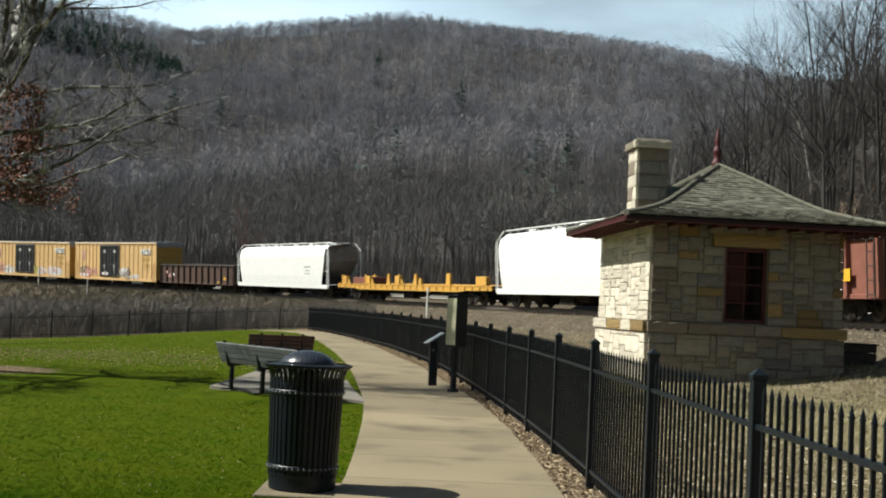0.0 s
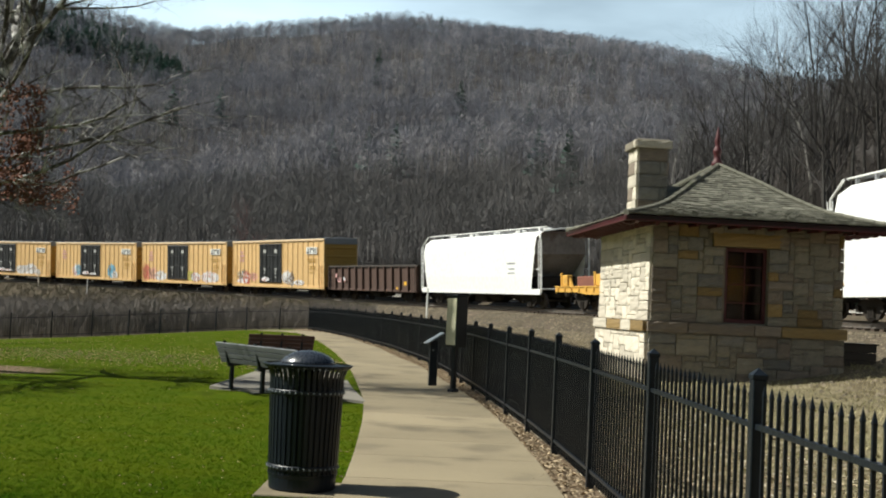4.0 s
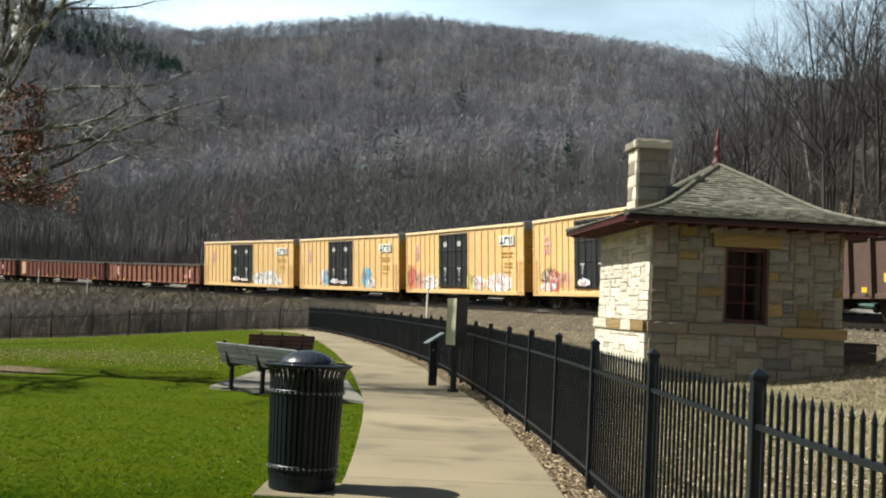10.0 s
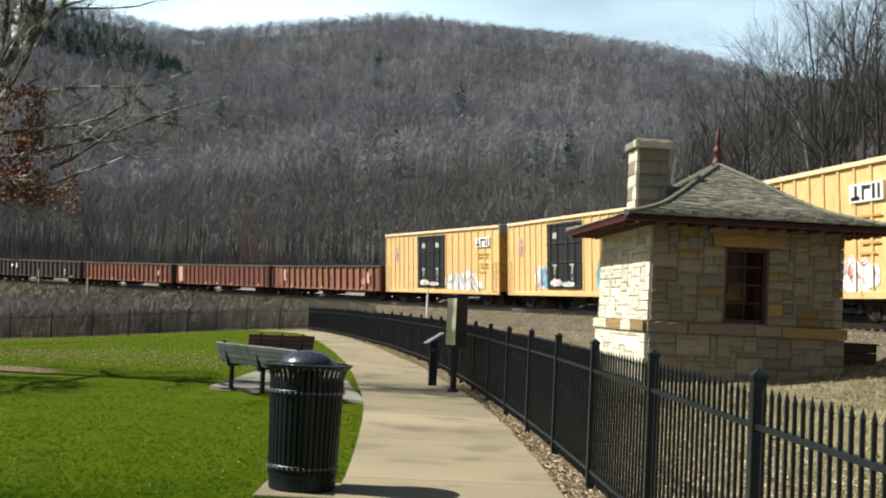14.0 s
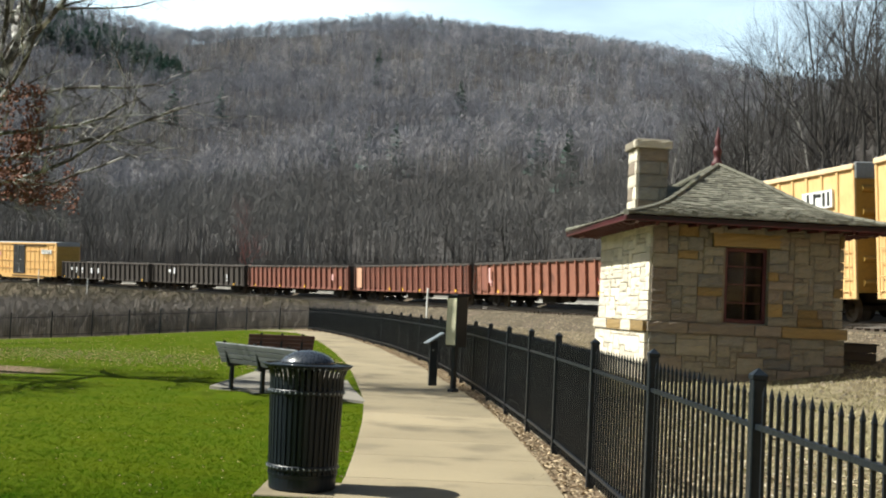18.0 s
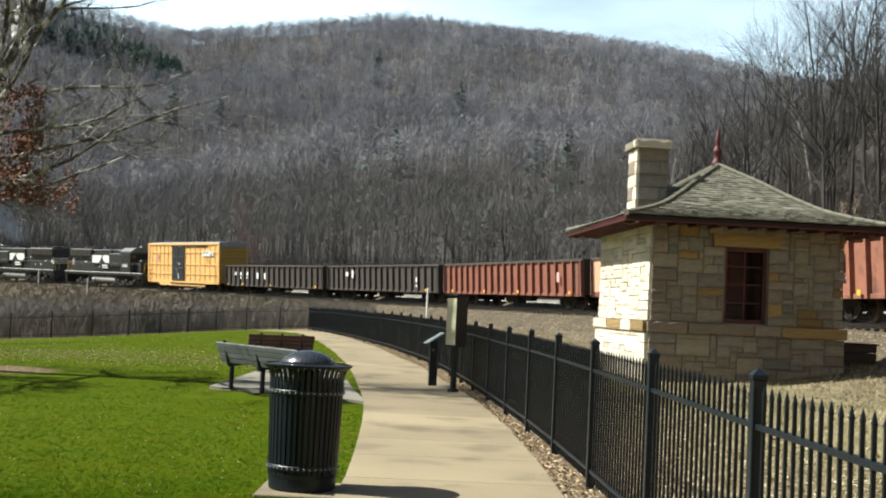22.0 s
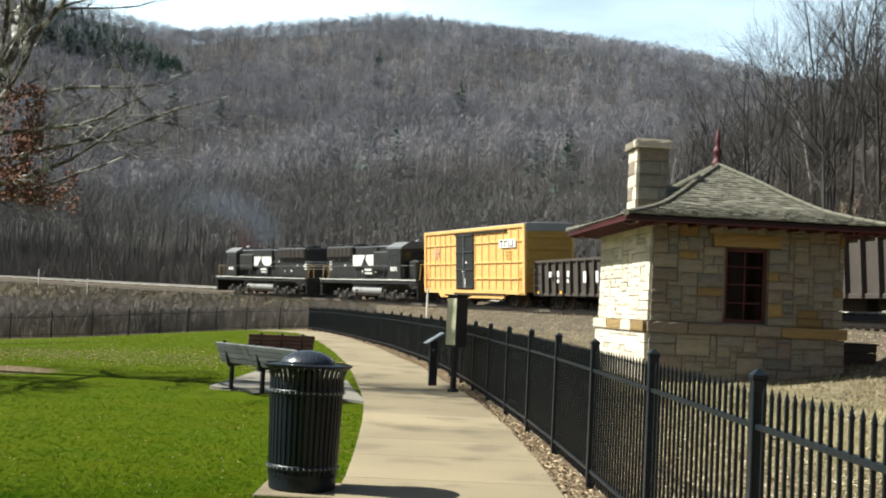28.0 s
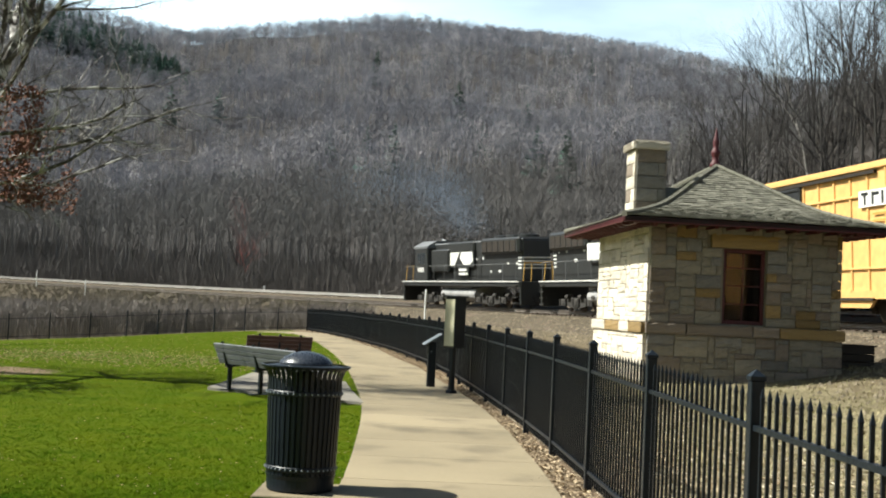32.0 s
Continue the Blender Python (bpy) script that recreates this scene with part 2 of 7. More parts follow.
M_BARK = mat("bark", (0.034, 0.031, 0.029), (0.066, 0.061, 0.056), scale=1.2, rough=0.95, bump=0.4, per_object=0.55)
M_PALEBARK = mat("pale_bark", (0.34, 0.32, 0.29), (0.17, 0.155, 0.14), scale=1.5, rough=0.9, bump=0.3)
# pale spots paint the sun's highlights onto the dark limbs
M_OAKBARK = mat("oak_bark", (0.085, 0.075, 0.066), (0.048, 0.042, 0.038), scale=2.5, rough=0.9, bump=0.4, spots=((0.50, 0.485, 0.46), 4.0, 0.45))
M_TWIG = mat("twigs", (0.052, 0.047, 0.045), (0.036, 0.033, 0.032), scale=1.0, rough=0.95, per_object=0.25)


def plain(name, c, rough=0.5, metal=0.0):
    return mat(name, c, tuple(v * 0.82 for v in c), scale=3, rough=rough, metal=metal)

# ---- ground ----
PATH_Y = [2.0, 6.0, 9.7, 11.2, 14.4, 17.0, 19.2, 23.4, 29.4, 34.5, 43.0, 51.6, 58.0, 63.0]
PATH_R = [1.0, 1.04, 1.03, 1.01, 0.91, 0.78, 0.61, 0.19, -0.46, -1.2, -2.4, -4.0, -5.4, -7.6]
PATH_L = [-0.74, -0.72, -0.71, -0.74, -0.86, -0.99, -1.16, -1.55, -2.2, -2.85, -4.1, -5.5, -7.0, -9.8]
FENCE_Y = [-3.0, 2.0, 5.6, 7.9, 10.2, 12.5, 14.9, 17.3, 19.7, 22.1, 25.5, 31.9, 38.0, 44.3, 52.5, 60.0, 66.0]
FENCE_X = [1.60, 1.57, 1.485, 1.395, 1.305, 1.225, 1.11, 0.96, 0.78, 0.60, 0.34, -0.36, -1.28, -2.38, -4.2, -5.9, -7.3]


def side_of(y, ys, xs):
    return np.interp(y, ys, xs)


def spread(core, step, far, grow):
    """Grid stations: even over the core, then ever wider."""
    a, b = core
    mid = list(np.arange(a, b + step / 2, step))
    up, dn, st = [], [], step
    v = b
    while v < far[1]:
        st *= grow
        v += st
        up.append(v)
    v, st = a, step
    while v > far[0]:
        st *= grow
        v -= st
        dn.append(v)
    return np.array(dn[::-1] + mid + up)


def make_ground():
    xs = spread((-14, 14), 0.4, (-1500, 1500), 1.075)
    ys = spread((4, 66), 0.4, (-900, 1800), 1.06)
    X, Y = np.meshgrid(xs, ys)
    Z = land(X, Y)
    d, zr = off_line(X, Y)
    Z = np.where((d < 3.2) & (d > -8.0), Z - 0.35, Z)
    nx, ny = len(xs), len(ys)
    co = np.stack([X, Y, Z], -1).reshape(-1, 3)
    idx = np.arange(nx * ny).reshape(ny, nx)
    quads = np.stack([idx[:-1, :-1], idx[:-1, 1:], idx[1:, 1:], idx[1:, :-1]], -1).reshape(-1, 4)
    me = bpy.data.meshes.new("ground")
    me.from_pydata(co.tolist(), [], quads.tolist())
    me.polygons.foreach_set("use_smooth", [True] * len(me.polygons))
    fx = side_of(Y, FENCE_Y, FENCE_X)
    lawn_far = left_fence_y(X)
    lawn = (ease(-0.25, 0.25, fx - 0.45 - X) * ease(-0.4, 0.4, lawn_far - Y) * (Y < 70)).reshape(-1)
    mulch = (ease(0.75, 0.45, np.abs(X - fx + 0.1)) * (Y < 66)).reshape(-1)
    mulch = np.maximum(mulch, 0.9 * ease(2.1, 1.1, np.hypot(X + 8.3, (Y - 21.6) * 1.3)).reshape(-1))
    stony = (ease(12.0, 4.0, d) * ease(0.0, 0.3, X - fx)).reshape(-1)
    wood = np.maximum(ease(-9.0, -13.0, d), ease(26.0, 50.0, -Y)).reshape(-1)
    rough = (ease(-0.2, 0.6, Y - lawn_far) * ease(0.3, -0.3, X - fx) * (Y > 30)).reshape(-1)
    for nm, arr in (("rough", rough), ("lawn", lawn), ("mulch", mulch), ("stony", stony), ("wood", wood)):
        at = me.attributes.new(nm, "FLOAT", "POINT")
        at.data.foreach_set("value", arr.astype(np.float32))
    me.materials.append(ground_material())
    tagged(new("ground", me), "green lawn, dry brown grass and leaf-covered hillside", "ground", kind="structure")


def left_fence_y(x):
    """Where the back fence runs, along the far side of the lawn."""
    return np.interp(x, [-60, -30, -22, -15.5, -11.0, -7.3, 0], [47, 53, 56.5, 58.5, 64.5, 66.0, 66.0])


def ground_material():
    m = bpy.data.materials.new("ground")
    m.use_nodes = True
    n, link = m.node_tree.nodes, m.node_tree.links.new
    bsdf = n["Principled BSDF"]
    bsdf.inputs["Roughness"].default_value = 0.95
    bsdf.inputs["Specular IOR Level"].default_value = 0.03
    pos = n.new("ShaderNodeNewGeometry").outputs["Position"]

    def noise(sc, detail=5.0, lo=0.3, hi=0.7):
        t = n.new("ShaderNodeTexNoise")
        t.inputs["Scale"].default_value, t.inputs["Detail"].default_value = sc, detail
        link(pos, t.inputs["Vector"])
        r = n.new("ShaderNodeMapRange")
        r.inputs["From Min"].default_value, r.inputs["From Max"].default_value = lo, hi
        link(t.outputs["Fac"], r.inputs["Value"])
        return r.outputs["Result"], t.outputs["Fac"]

    def mix(fac, a, b):
        x = n.new("ShaderNodeMix")
        x.data_type = "RGBA"
        for s, v in ((x.inputs[0], fac), (x.inputs[6], a), (x.inputs[7], b)):
            if isinstance(v, tuple):
                s.default_value = (*v, 1)
            elif isinstance(v, float):
                s.default_value = v
            else:
                link(v, s)
        return x.outputs[2]

    def zone(nm, wob):
        """A mask with a ragged edge."""
        a = n.new("ShaderNodeAttribute")
        a.attribute_name = nm
        s = n.new("ShaderNodeMath")
        s.operation = "MULTIPLY_ADD"
        link(wob, s.inputs[0])
        s.inputs[1].default_value = 0.9
        link(a.outputs["Fac"], s.inputs[2])
        r = n.new("ShaderNodeMapRange")
        r.inputs["From Min"].default_value, r.inputs["From Max"].default_value = 0.78, 1.12
        link(s.outputs[0], r.inputs["Value"])
        return r.outputs["Result"]

    fine, fine_raw = noise(35, 6)
    mid, mid_raw = noise(2.2, 5)
    big, _ = noise(0.25, 3)
    grit, grit_raw = noise(14, 8)
    grass = mix(mid, (0.034, 0.074, 0.002), (0.090, 0.106, 0.003))
    grass = mix(big, grass, (0.078, 0.095, 0.003))
    grass = mix(fine, grass, (0.042, 0.064, 0.002))
    dry = mix(mid, (0.22, 0.185, 0.110), (0.100, 0.115, 0.030))
    dry = mix(fine, dry, (0.38, 0.32, 0.22))
    dry = mix(grit, dry, (0.10, 0.085, 0.050))
    stony = mix(grit, (0.110, 0.088, 0.055), (0.050, 0.041, 0.027))
    stony = mix(fine, stony, (0.15, 0.122, 0.078))
    mulch = mix(grit, (0.10, 0.070, 0.048), (0.20, 0.15, 0.10))
    litter = mix(mid, (0.060, 0.055, 0.053), (0.040, 0.037, 0.035))
    litter = mix(big, litter, (0.064, 0.059, 0.057))
    col = mix(zone("stony", mid_raw), dry, stony)
    col = mix(zone("rough", mid_raw), col, mix(mid, (0.17, 0.142, 0.105), (0.11, 0.095, 0.068)))
    col = mix(zone("wood", mid_raw), col, litter)
    col = mix(zone("lawn", mid_raw), col, grass)
    col = mix(zone("mulch", grit_raw), col, mulch)
    link(col, bsdf.inputs["Base Color"])
    bp = n.new("ShaderNodeBump")
    bp.inputs["Strength"].default_value, bp.inputs["Distance"].default_value = 0.6, 0.04
    link(grit_raw, bp.inputs["Height"])
    link(bp.outputs["Normal"], bsdf.inputs["Normal"])
    return m


def make_path():
    top = thing("path", "pale concrete footpath with tooled joints, curving along the fence", "path", kind="structure")
    ys = np.arange(2.5, 62.0, 1.52)
    for y0, y1 in zip(ys, ys[1:]):
        a, b = y0 + 0.005, y1 - 0.005
        q = [(side_of(v, PATH_Y, e), v) for v, e in ((a, PATH_L), (a, PATH_R), (b, PATH_R), (b, PATH_L))]
        sh = Shape()
        zs = [ground_at(x, y) for x, y in q]
        sh.add([(x, y, z + 0.035) for (x, y), z in zip(q, zs)] + [(x, y, z - 0.08) for (x, y), z in zip(q, zs)],
               [(0, 1, 2, 3), (0, 4, 5, 1), (1, 5, 6, 2), (2, 6, 7, 3), (3, 7, 4, 0)])
        part("slab", sh, M_CONC, top)
    # pad below the benches and footing of the litter bin
    pad = thing("bench_pad", "grey concrete pad under the benches beside the path", "pad", kind="structure")
    for (x0, x1, y0, y1) in ((-3.6, -1.02, 17.6, 19.9), (-3.6, -1.35, 19.92, 22.6), (-3.6, -1.75, 22.62, 25.4)):
        sh = Shape()
        za = ground_at((x0 + x1) / 2, y0)
        sh.add([(x0, y0 + 2.0 * (x0 < -3) * 0.9, za + 0.03), (x1, y0 + 0.2, za + 0.03), (x1 - 0.3, y1, za + 0.03), (x0, y1 + (1.5 if y1 < 25 else 0.0), za + 0.03),
                (x0, y0 + 1.8, za - 0.1), (x1, y0 + 0.2, za - 0.1), (x1 - 0.3, y1, za - 0.1), (x0, y1 + (1.5 if y1 < 25 else 0.0), za - 0.1)],
               [(0, 1, 2, 3), (0, 4, 5, 1), (1, 5, 6, 2), (2, 6, 7, 3), (3, 7, 4, 0)])
        part("slab", sh, mat("grey_concrete", (0.225, 0.205, 0.172), (0.15, 0.138, 0.118), scale=0.8, rough=0.9, bump=0.25, bump_scale=60, fine=70, world_space=True), pad)
    foot = Shape().box(-1.32, -0.66, 9.06, 9.80, -0.1, 0.02, c=0.01)
    tagged(part("bin_footing", foot, M_CONC), "small square concrete footing under the litter bin", "footing", kind="structure")


def make_line():
    """Ballast, sleepers and rails of both tracks."""
    ball = mat("ballast", (0.092, 0.074, 0.050), (0.040, 0.032, 0.022), scale=9, rough=0.95, bump=1.0, bump_scale=22, fine=30,
               spots=((0.10, 0.075, 0.055), 1.2, 0.4), world_space=True)
    st = np.concatenate([np.arange(-300, -100, 4.0), np.arange(-100, 110, 1.0), np.arange(110, 440, 4.0)])
    prof = [(-5.6, -1.55), (-2.6, -0.27), (-1.3, -0.20), (1.3, -0.20), (2.2, -0.26), (3.0, 0.08), (5.6, 0.10), (6.9, 0.03), (9.8, -1.5)]
    sh = Shape()
    rnd = random.Random(4)
    vs = [on_line(s, o, u + rnd.uniform(-0.03, 0.03)) for s in st for o, u in prof]
    k = len(prof)
    fs = [(i * k + j, (i + 1) * k + j, (i + 1) * k + j + 1, i * k + j + 1) for i in range(len(st) - 1) for j in range(k - 1)]
    sh.add(vs, fs)
    tagged(part("ballast_bed", sh, ball), "grey crushed-stone ballast bed under two tracks", "track bed", kind="structure")
    for name, off, lift in (("railway_track", 0.0, 0.0), ("railway_track", 4.3, 0.30)):
        top = thing(name, "steel railway track on dark wooden sleepers in ballast", "railway track", group="tracks", kind="structure")
        ties = Shape()
        for i, s in enumerate(np.arange(-240, 90, 0.55 if off == 0 else 0.75)):
            c = on_line(s, off, lift - 0.17)
            h = float(np.interp(s, S, HEAD))
            m = Matrix.Translation(c) @ Matrix.Rotation(h, 4, "Z") @ Matrix.Rotation(CANT, 4, "X")
            ties.box(-0.115, 0.115, -1.3, 1.3, -0.1, 0.03 + rnd.uniform(-0.01, 0.015), m)
        tagged(part("sleepers", ties, M_TIE, top), "dark creosoted wooden sleepers", kind="stuff")
        for g in (-0.75, 0.75):
            rail = Shape()
            sec = [(-0.035, 0.0), (-0.035, -0.03), (-0.01, -0.05), (-0.01, -0.12), (-0.07, -0.15), (0.07, -0.15), (0.01, -0.12), (0.01, -0.05), (0.035, -0.03), (0.035, 0.0)]
            rs = np.concatenate([np.arange(-300, -120, 4.0), np.arange(-120, 100, 2.0), np.arange(100, 440, 4.0)])
            vs = [on_line(s, off + g + o, lift + u) for s in rs for o, u in sec]
            k = len(sec)
            fs = [(i * k + j, (i + 1) * k + j, (i + 1) * k + (j + 1) % k, i * k + (j + 1) % k) for i in range(len(rs) - 1) for j in range(k)]
            rail.add(vs, fs)
            part("rail", rail, M_STEEL if off == 0 else M_GLINTRAIL, top)


make_ground()
make_path()
make_line()

# ---- fence ----
def along(ys, xs, start, end, gap):
    """Stations every gap metres along a drawn line, as (x, y)."""
    y = np.arange(ys[0], ys[-1], 0.05)
    x = np.interp(y, ys, xs)
    k = np.ones(41) / 41
    x = np.concatenate([x[:20], np.convolve(x, k, "valid"), x[-20:]])
    s = np.concatenate([[0], np.cumsum(np.hypot(np.diff(x), np.diff(y)))])
    s0 = float(np.interp(start, y, s))
    at = np.arange(s0, s[-1] if end is None else float(np.interp(end, y, s)), gap)
    return [(float(np.interp(a, s, x)), float(np.interp(a, s, y))) for a in at]


def fence_panel(p, q, pickets, picket_parts, parent, picket_me, joined):
    """Rails and pickets from post p to post q."""
    a, b = Vector((*p, ground_at(*p))), Vector((*q, ground_at(*q)))
    w = b - a
    flat = Vector((w.x, w.y, 0)).normalized()
    n = Vector((-flat.y, flat.x, 0))
    for z, hh in ((0.99, 0.0125), (0.16, 0.0125)):
        rail = Shape()
        c0, c1 = a + Vector((0, 0, z)) + flat * 0.03, b + Vector((0, 0, z)) - flat * 0.03
        vs = [c + n * (s * 0.018) + Vector((0, 0, u * hh)) for c in (c0, c1) for s, u in ((-1, -1), (1, -1), (1, 1), (-1, 1))]
        rail.add(vs, [(0, 1, 2, 3)[::-1], (4, 5, 6, 7), (0, 1, 5, 4), (1, 2, 6, 5), (2, 3, 7, 6), (3, 0, 4, 7)])
        part("rail", rail, M_IRON, parent)
    ang = math.atan2(flat.y, flat.x)
    for i in range(pickets):
        f = (i + 1) / (pickets + 1)
        m = Matrix.Translation(a.lerp(b, f)) @ Matrix.Rotation(ang, 4, "Z")
        if picket_parts:
            part("picket", picket_me, M_IRON, parent, at=m)
        else:
            o = len(joined.v)
            joined.v += [tuple(m @ v.co) for v in picket_me.vertices]
            joined.f += [tuple(j + o for j in pl.vertices) for pl in picket_me.polygons]


def picket_shape():
    s = Shape()
    r = 0.0078
    vs = [(-r, -r, 0.07), (r, -r, 0.07), (r, r, 0.07), (-r, r, 0.07), (-r, -r, 1.125), (r, -r, 1.125), (r, r, 1.125), (-r, r, 1.125),
          (-r * 1.25, -r * 1.25, 1.132), (r * 1.25, -r * 1.25, 1.132), (r * 1.25, r * 1.25, 1.132), (-r * 1.25, r * 1.25, 1.132), (0, 0, 1.182)]
    fs = [(0, 1, 5, 4), (1, 2, 6, 5), (2, 3, 7, 6), (3, 0, 4, 7), (0, 3, 2, 1), (4, 5, 9, 8), (5, 6, 10, 9), (6, 7, 11, 10), (7, 4, 8, 11),
          (8, 9, 12), (9, 10, 12), (10, 11, 12), (11, 8, 12)]
    return s.add(vs, fs)


def make_fences():
    pick = picket_shape().mesh("picket", M_IRON)
    post = Shape().box(-0.032, 0.032, -0.032, 0.032, -0.1, 1.205, c=0.004)
    post_me = post.mesh("post", M_IRON)
    cap = Shape().add([(-0.036, -0.036, 1.205), (0.036, -0.036, 1.205), (0.036, 0.036, 1.205), (-0.036, 0.036, 1.205),
                       (-0.036, -0.036, 1.225), (0.036, -0.036, 1.225), (0.036, 0.036, 1.225), (-0.036, 0.036, 1.225), (0, 0, 1.258)],
                      [(3, 2, 1, 0), (0, 1, 5, 4), (1, 2, 6, 5), (2, 3, 7, 6), (3, 0, 4, 7), (4, 5, 8), (5, 6, 8), (6, 7, 8), (7, 4, 8)])
    cap_me = cap.mesh("cap", M_IRON)

    def posts(pts, top):
        for i, p in enumerate(pts):
            q = pts[min(i + 1, len(pts) - 1)]
            o = pts[max(i - 1, 0)]
            a = math.atan2(q[1] - o[1], q[0] - o[0])
            po = part("post", post_me, M_IRON, top, at=Matrix.Translation((*p, ground_at(*p))) @ Matrix.Rotation(a, 4, "Z"))
            part("cap", cap_me, M_IRON, po)

    top = thing("iron_fence", "black iron picket fence with square posts along the footpath", "fence", kind="structure")
    pts = along(FENCE_Y, FENCE_X, -1.42 + 0.075 * 3, 66.2, 2.275)
    posts(pts, top)
    rest = Shape()
    for i, (p, q) in enumerate(zip(pts, pts[1:])):
        fence_panel(p, q, 20, p[1] < 36, top, pick, rest)
    tagged(part("far_pickets", rest, M_IRON, top), "far run of black iron pickets", kind="stuff")
    corner = pts[-1]
    # the back fence, along the far side of the lawn
    top2 = thing("iron_fence", "black iron picket fence across the far side of the lawn", "fence", kind="structure")
    xs = np.arange(-62, corner[0], 0.05)
    ys = left_fence_y(xs)
    k = np.ones(61) / 61
    ys = np.concatenate([ys[:30], np.convolve(ys, k, "valid"), ys[-30:]])
    s = np.concatenate([[0], np.cumsum(np.hypot(np.diff(xs), np.diff(ys)))])
    at = np.arange(s[-1], 0, -1.83)
    pts2 = [(float(np.interp(a, s, xs)), float(np.interp(a, s, ys))) for a in at]
    posts(pts2, top2)
    rest2 = Shape()
    for p, q in zip(pts2, pts2[1:]):
        fence_panel(p, q, 15, False, top2, pick, rest2)
    tagged(part("far_pickets", rest2, M_IRON, top2), "run of black iron pickets across the lawn", kind="stuff")


make_fences()

# ---- the stone watch house ----
HW, HD = 3.98, 4.6                     # width and depth of the walls
H_AT = Matrix.Translation((4.33, 25.0, 0.40)) @ Matrix.Rotation(0.085, 4, "Z")
H_TOP = 3.12                            # wall height above the base
WIN_X0, WIN_X1, WIN_Z0, WIN_Z1 = 1.52, 2.42, 1.02, 2.58


def stone_mesh(seed, material):
    """A quarry-faced block of unit size, rough on its outer face (towards -y)."""
    r = random.Random(seed)
    s = Shape()
    n = 5
    vs, fs = [], []
    for j in range(n + 1):
        for i in range(n + 1):
            edge = i in (0, n) or j in (0, n)
            y = -0.5 + (0.0 if not edge else 0.10) + r.uniform(-0.07, 0.07)
            ex = r.uniform(0, 0.014) * (1 if i == 0 else -1 if i == n else 0)
            ez = r.uniform(0, 0.032) * (1 if j == 0 else -1 if j == n else 0)
            vs.append((-0.5 + i / n + (ex if i in (0, n) else r.uniform(-0.04, 0.04)), y, -0.5 + j / n + (ez if j in (0, n) else r.uniform(-0.04, 0.04))))
    for j in range(n):
        for i in range(n):
            k = j * (n + 1) + i
            fs.append((k, k + 1, k + n + 2, k + n + 1))
    ring = [i for i in range(n + 1)] + [j * (n + 1) + n for j in range(1, n + 1)] + [n * (n + 1) + i for i in range(n - 1, -1, -1)] + [j * (n + 1) for j in range(n - 1, 0, -1)]
    b = len(vs)
    for k in ring:
        vs.append((vs[k][0], 0.5, vs[k][2]))
    m = len(ring)
    fs += [(ring[(i + 1) % m], ring[i], b + i, b + (i + 1) % m) for i in range(m)]
    return s.add(vs, fs).mesh("stone", material)


STONES = {}


def stone(parent, frame_m, x0, x1, z0, z1, depth, rnd, tone):
    """A block on a wall whose plane is x, z of frame_m; depth is how far it stands proud."""
    key = (tone, rnd.randrange(6))
    if key not in STONES:
        STONES[key] = stone_mesh(len(STONES) * 7 + 3, {"a": M_STONE_SUNLIT, "b": M_STONE_B, "c": M_STONE_C, "d": M_STONE_D, "e": M_STONE_E}[tone])
    g = 0.0035
    th = 0.10
    m = frame_m @ Matrix.Translation(((x0 + x1) / 2, th / 2 - depth, (z0 + z1) / 2)) @ Matrix.Diagonal((x1 - x0 - 2 * g, th, z1 - z0 - 2 * g, 1))
    return part("stone", STONES[key], None, parent, at=m)


BLOCKS = [(2, 1), (3, 1), (4, 1), (3, 2), (4, 2), (5, 2), (2, 2), (5, 3), (4, 3), (3, 3), (2, 1), (6, 2)]


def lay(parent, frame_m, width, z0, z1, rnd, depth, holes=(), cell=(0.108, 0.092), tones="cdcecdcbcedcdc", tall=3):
    """Random ashlar: blocks of uneven length and height fitted together; holes are left open."""
    nx, nz = max(1, round(width / cell[0])), max(1, round((z1 - z0) / cell[1]))
    cx, cz = width / nx, (z1 - z0) / nz
    full = [[False] * nx for _ in range(nz)]
    for j in range(nz):
        for i in range(nx):
            x, z = (i + 0.5) * cx, z0 + (j + 0.5) * cz
            full[j][i] = any(a < x < b and c < z < d for a, b, c, d in holes)
    for j in range(nz):
        for i in range(nx):
            if full[j][i]:
                continue
            w, h = rnd.choice(BLOCKS)
            if i == 0 or i > nx - 4:
                w, h = rnd.choice([(4, 2), (3, 3), (5, 3), (3, 2)])
            h = min(h, nz - j, tall)
            w = min(w, nx - i)
            while w > 1 and any(full[j][i + k] for k in range(w)):
                w -= 1
            while h > 1 and any(full[j + r][i + k] for r in range(h) for k in range(w)):
                h -= 1
            for r in range(h):
                for k in range(w):
                    full[j + r][i + k] = True
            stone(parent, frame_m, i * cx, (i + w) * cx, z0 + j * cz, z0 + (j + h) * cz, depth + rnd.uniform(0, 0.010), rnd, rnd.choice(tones))


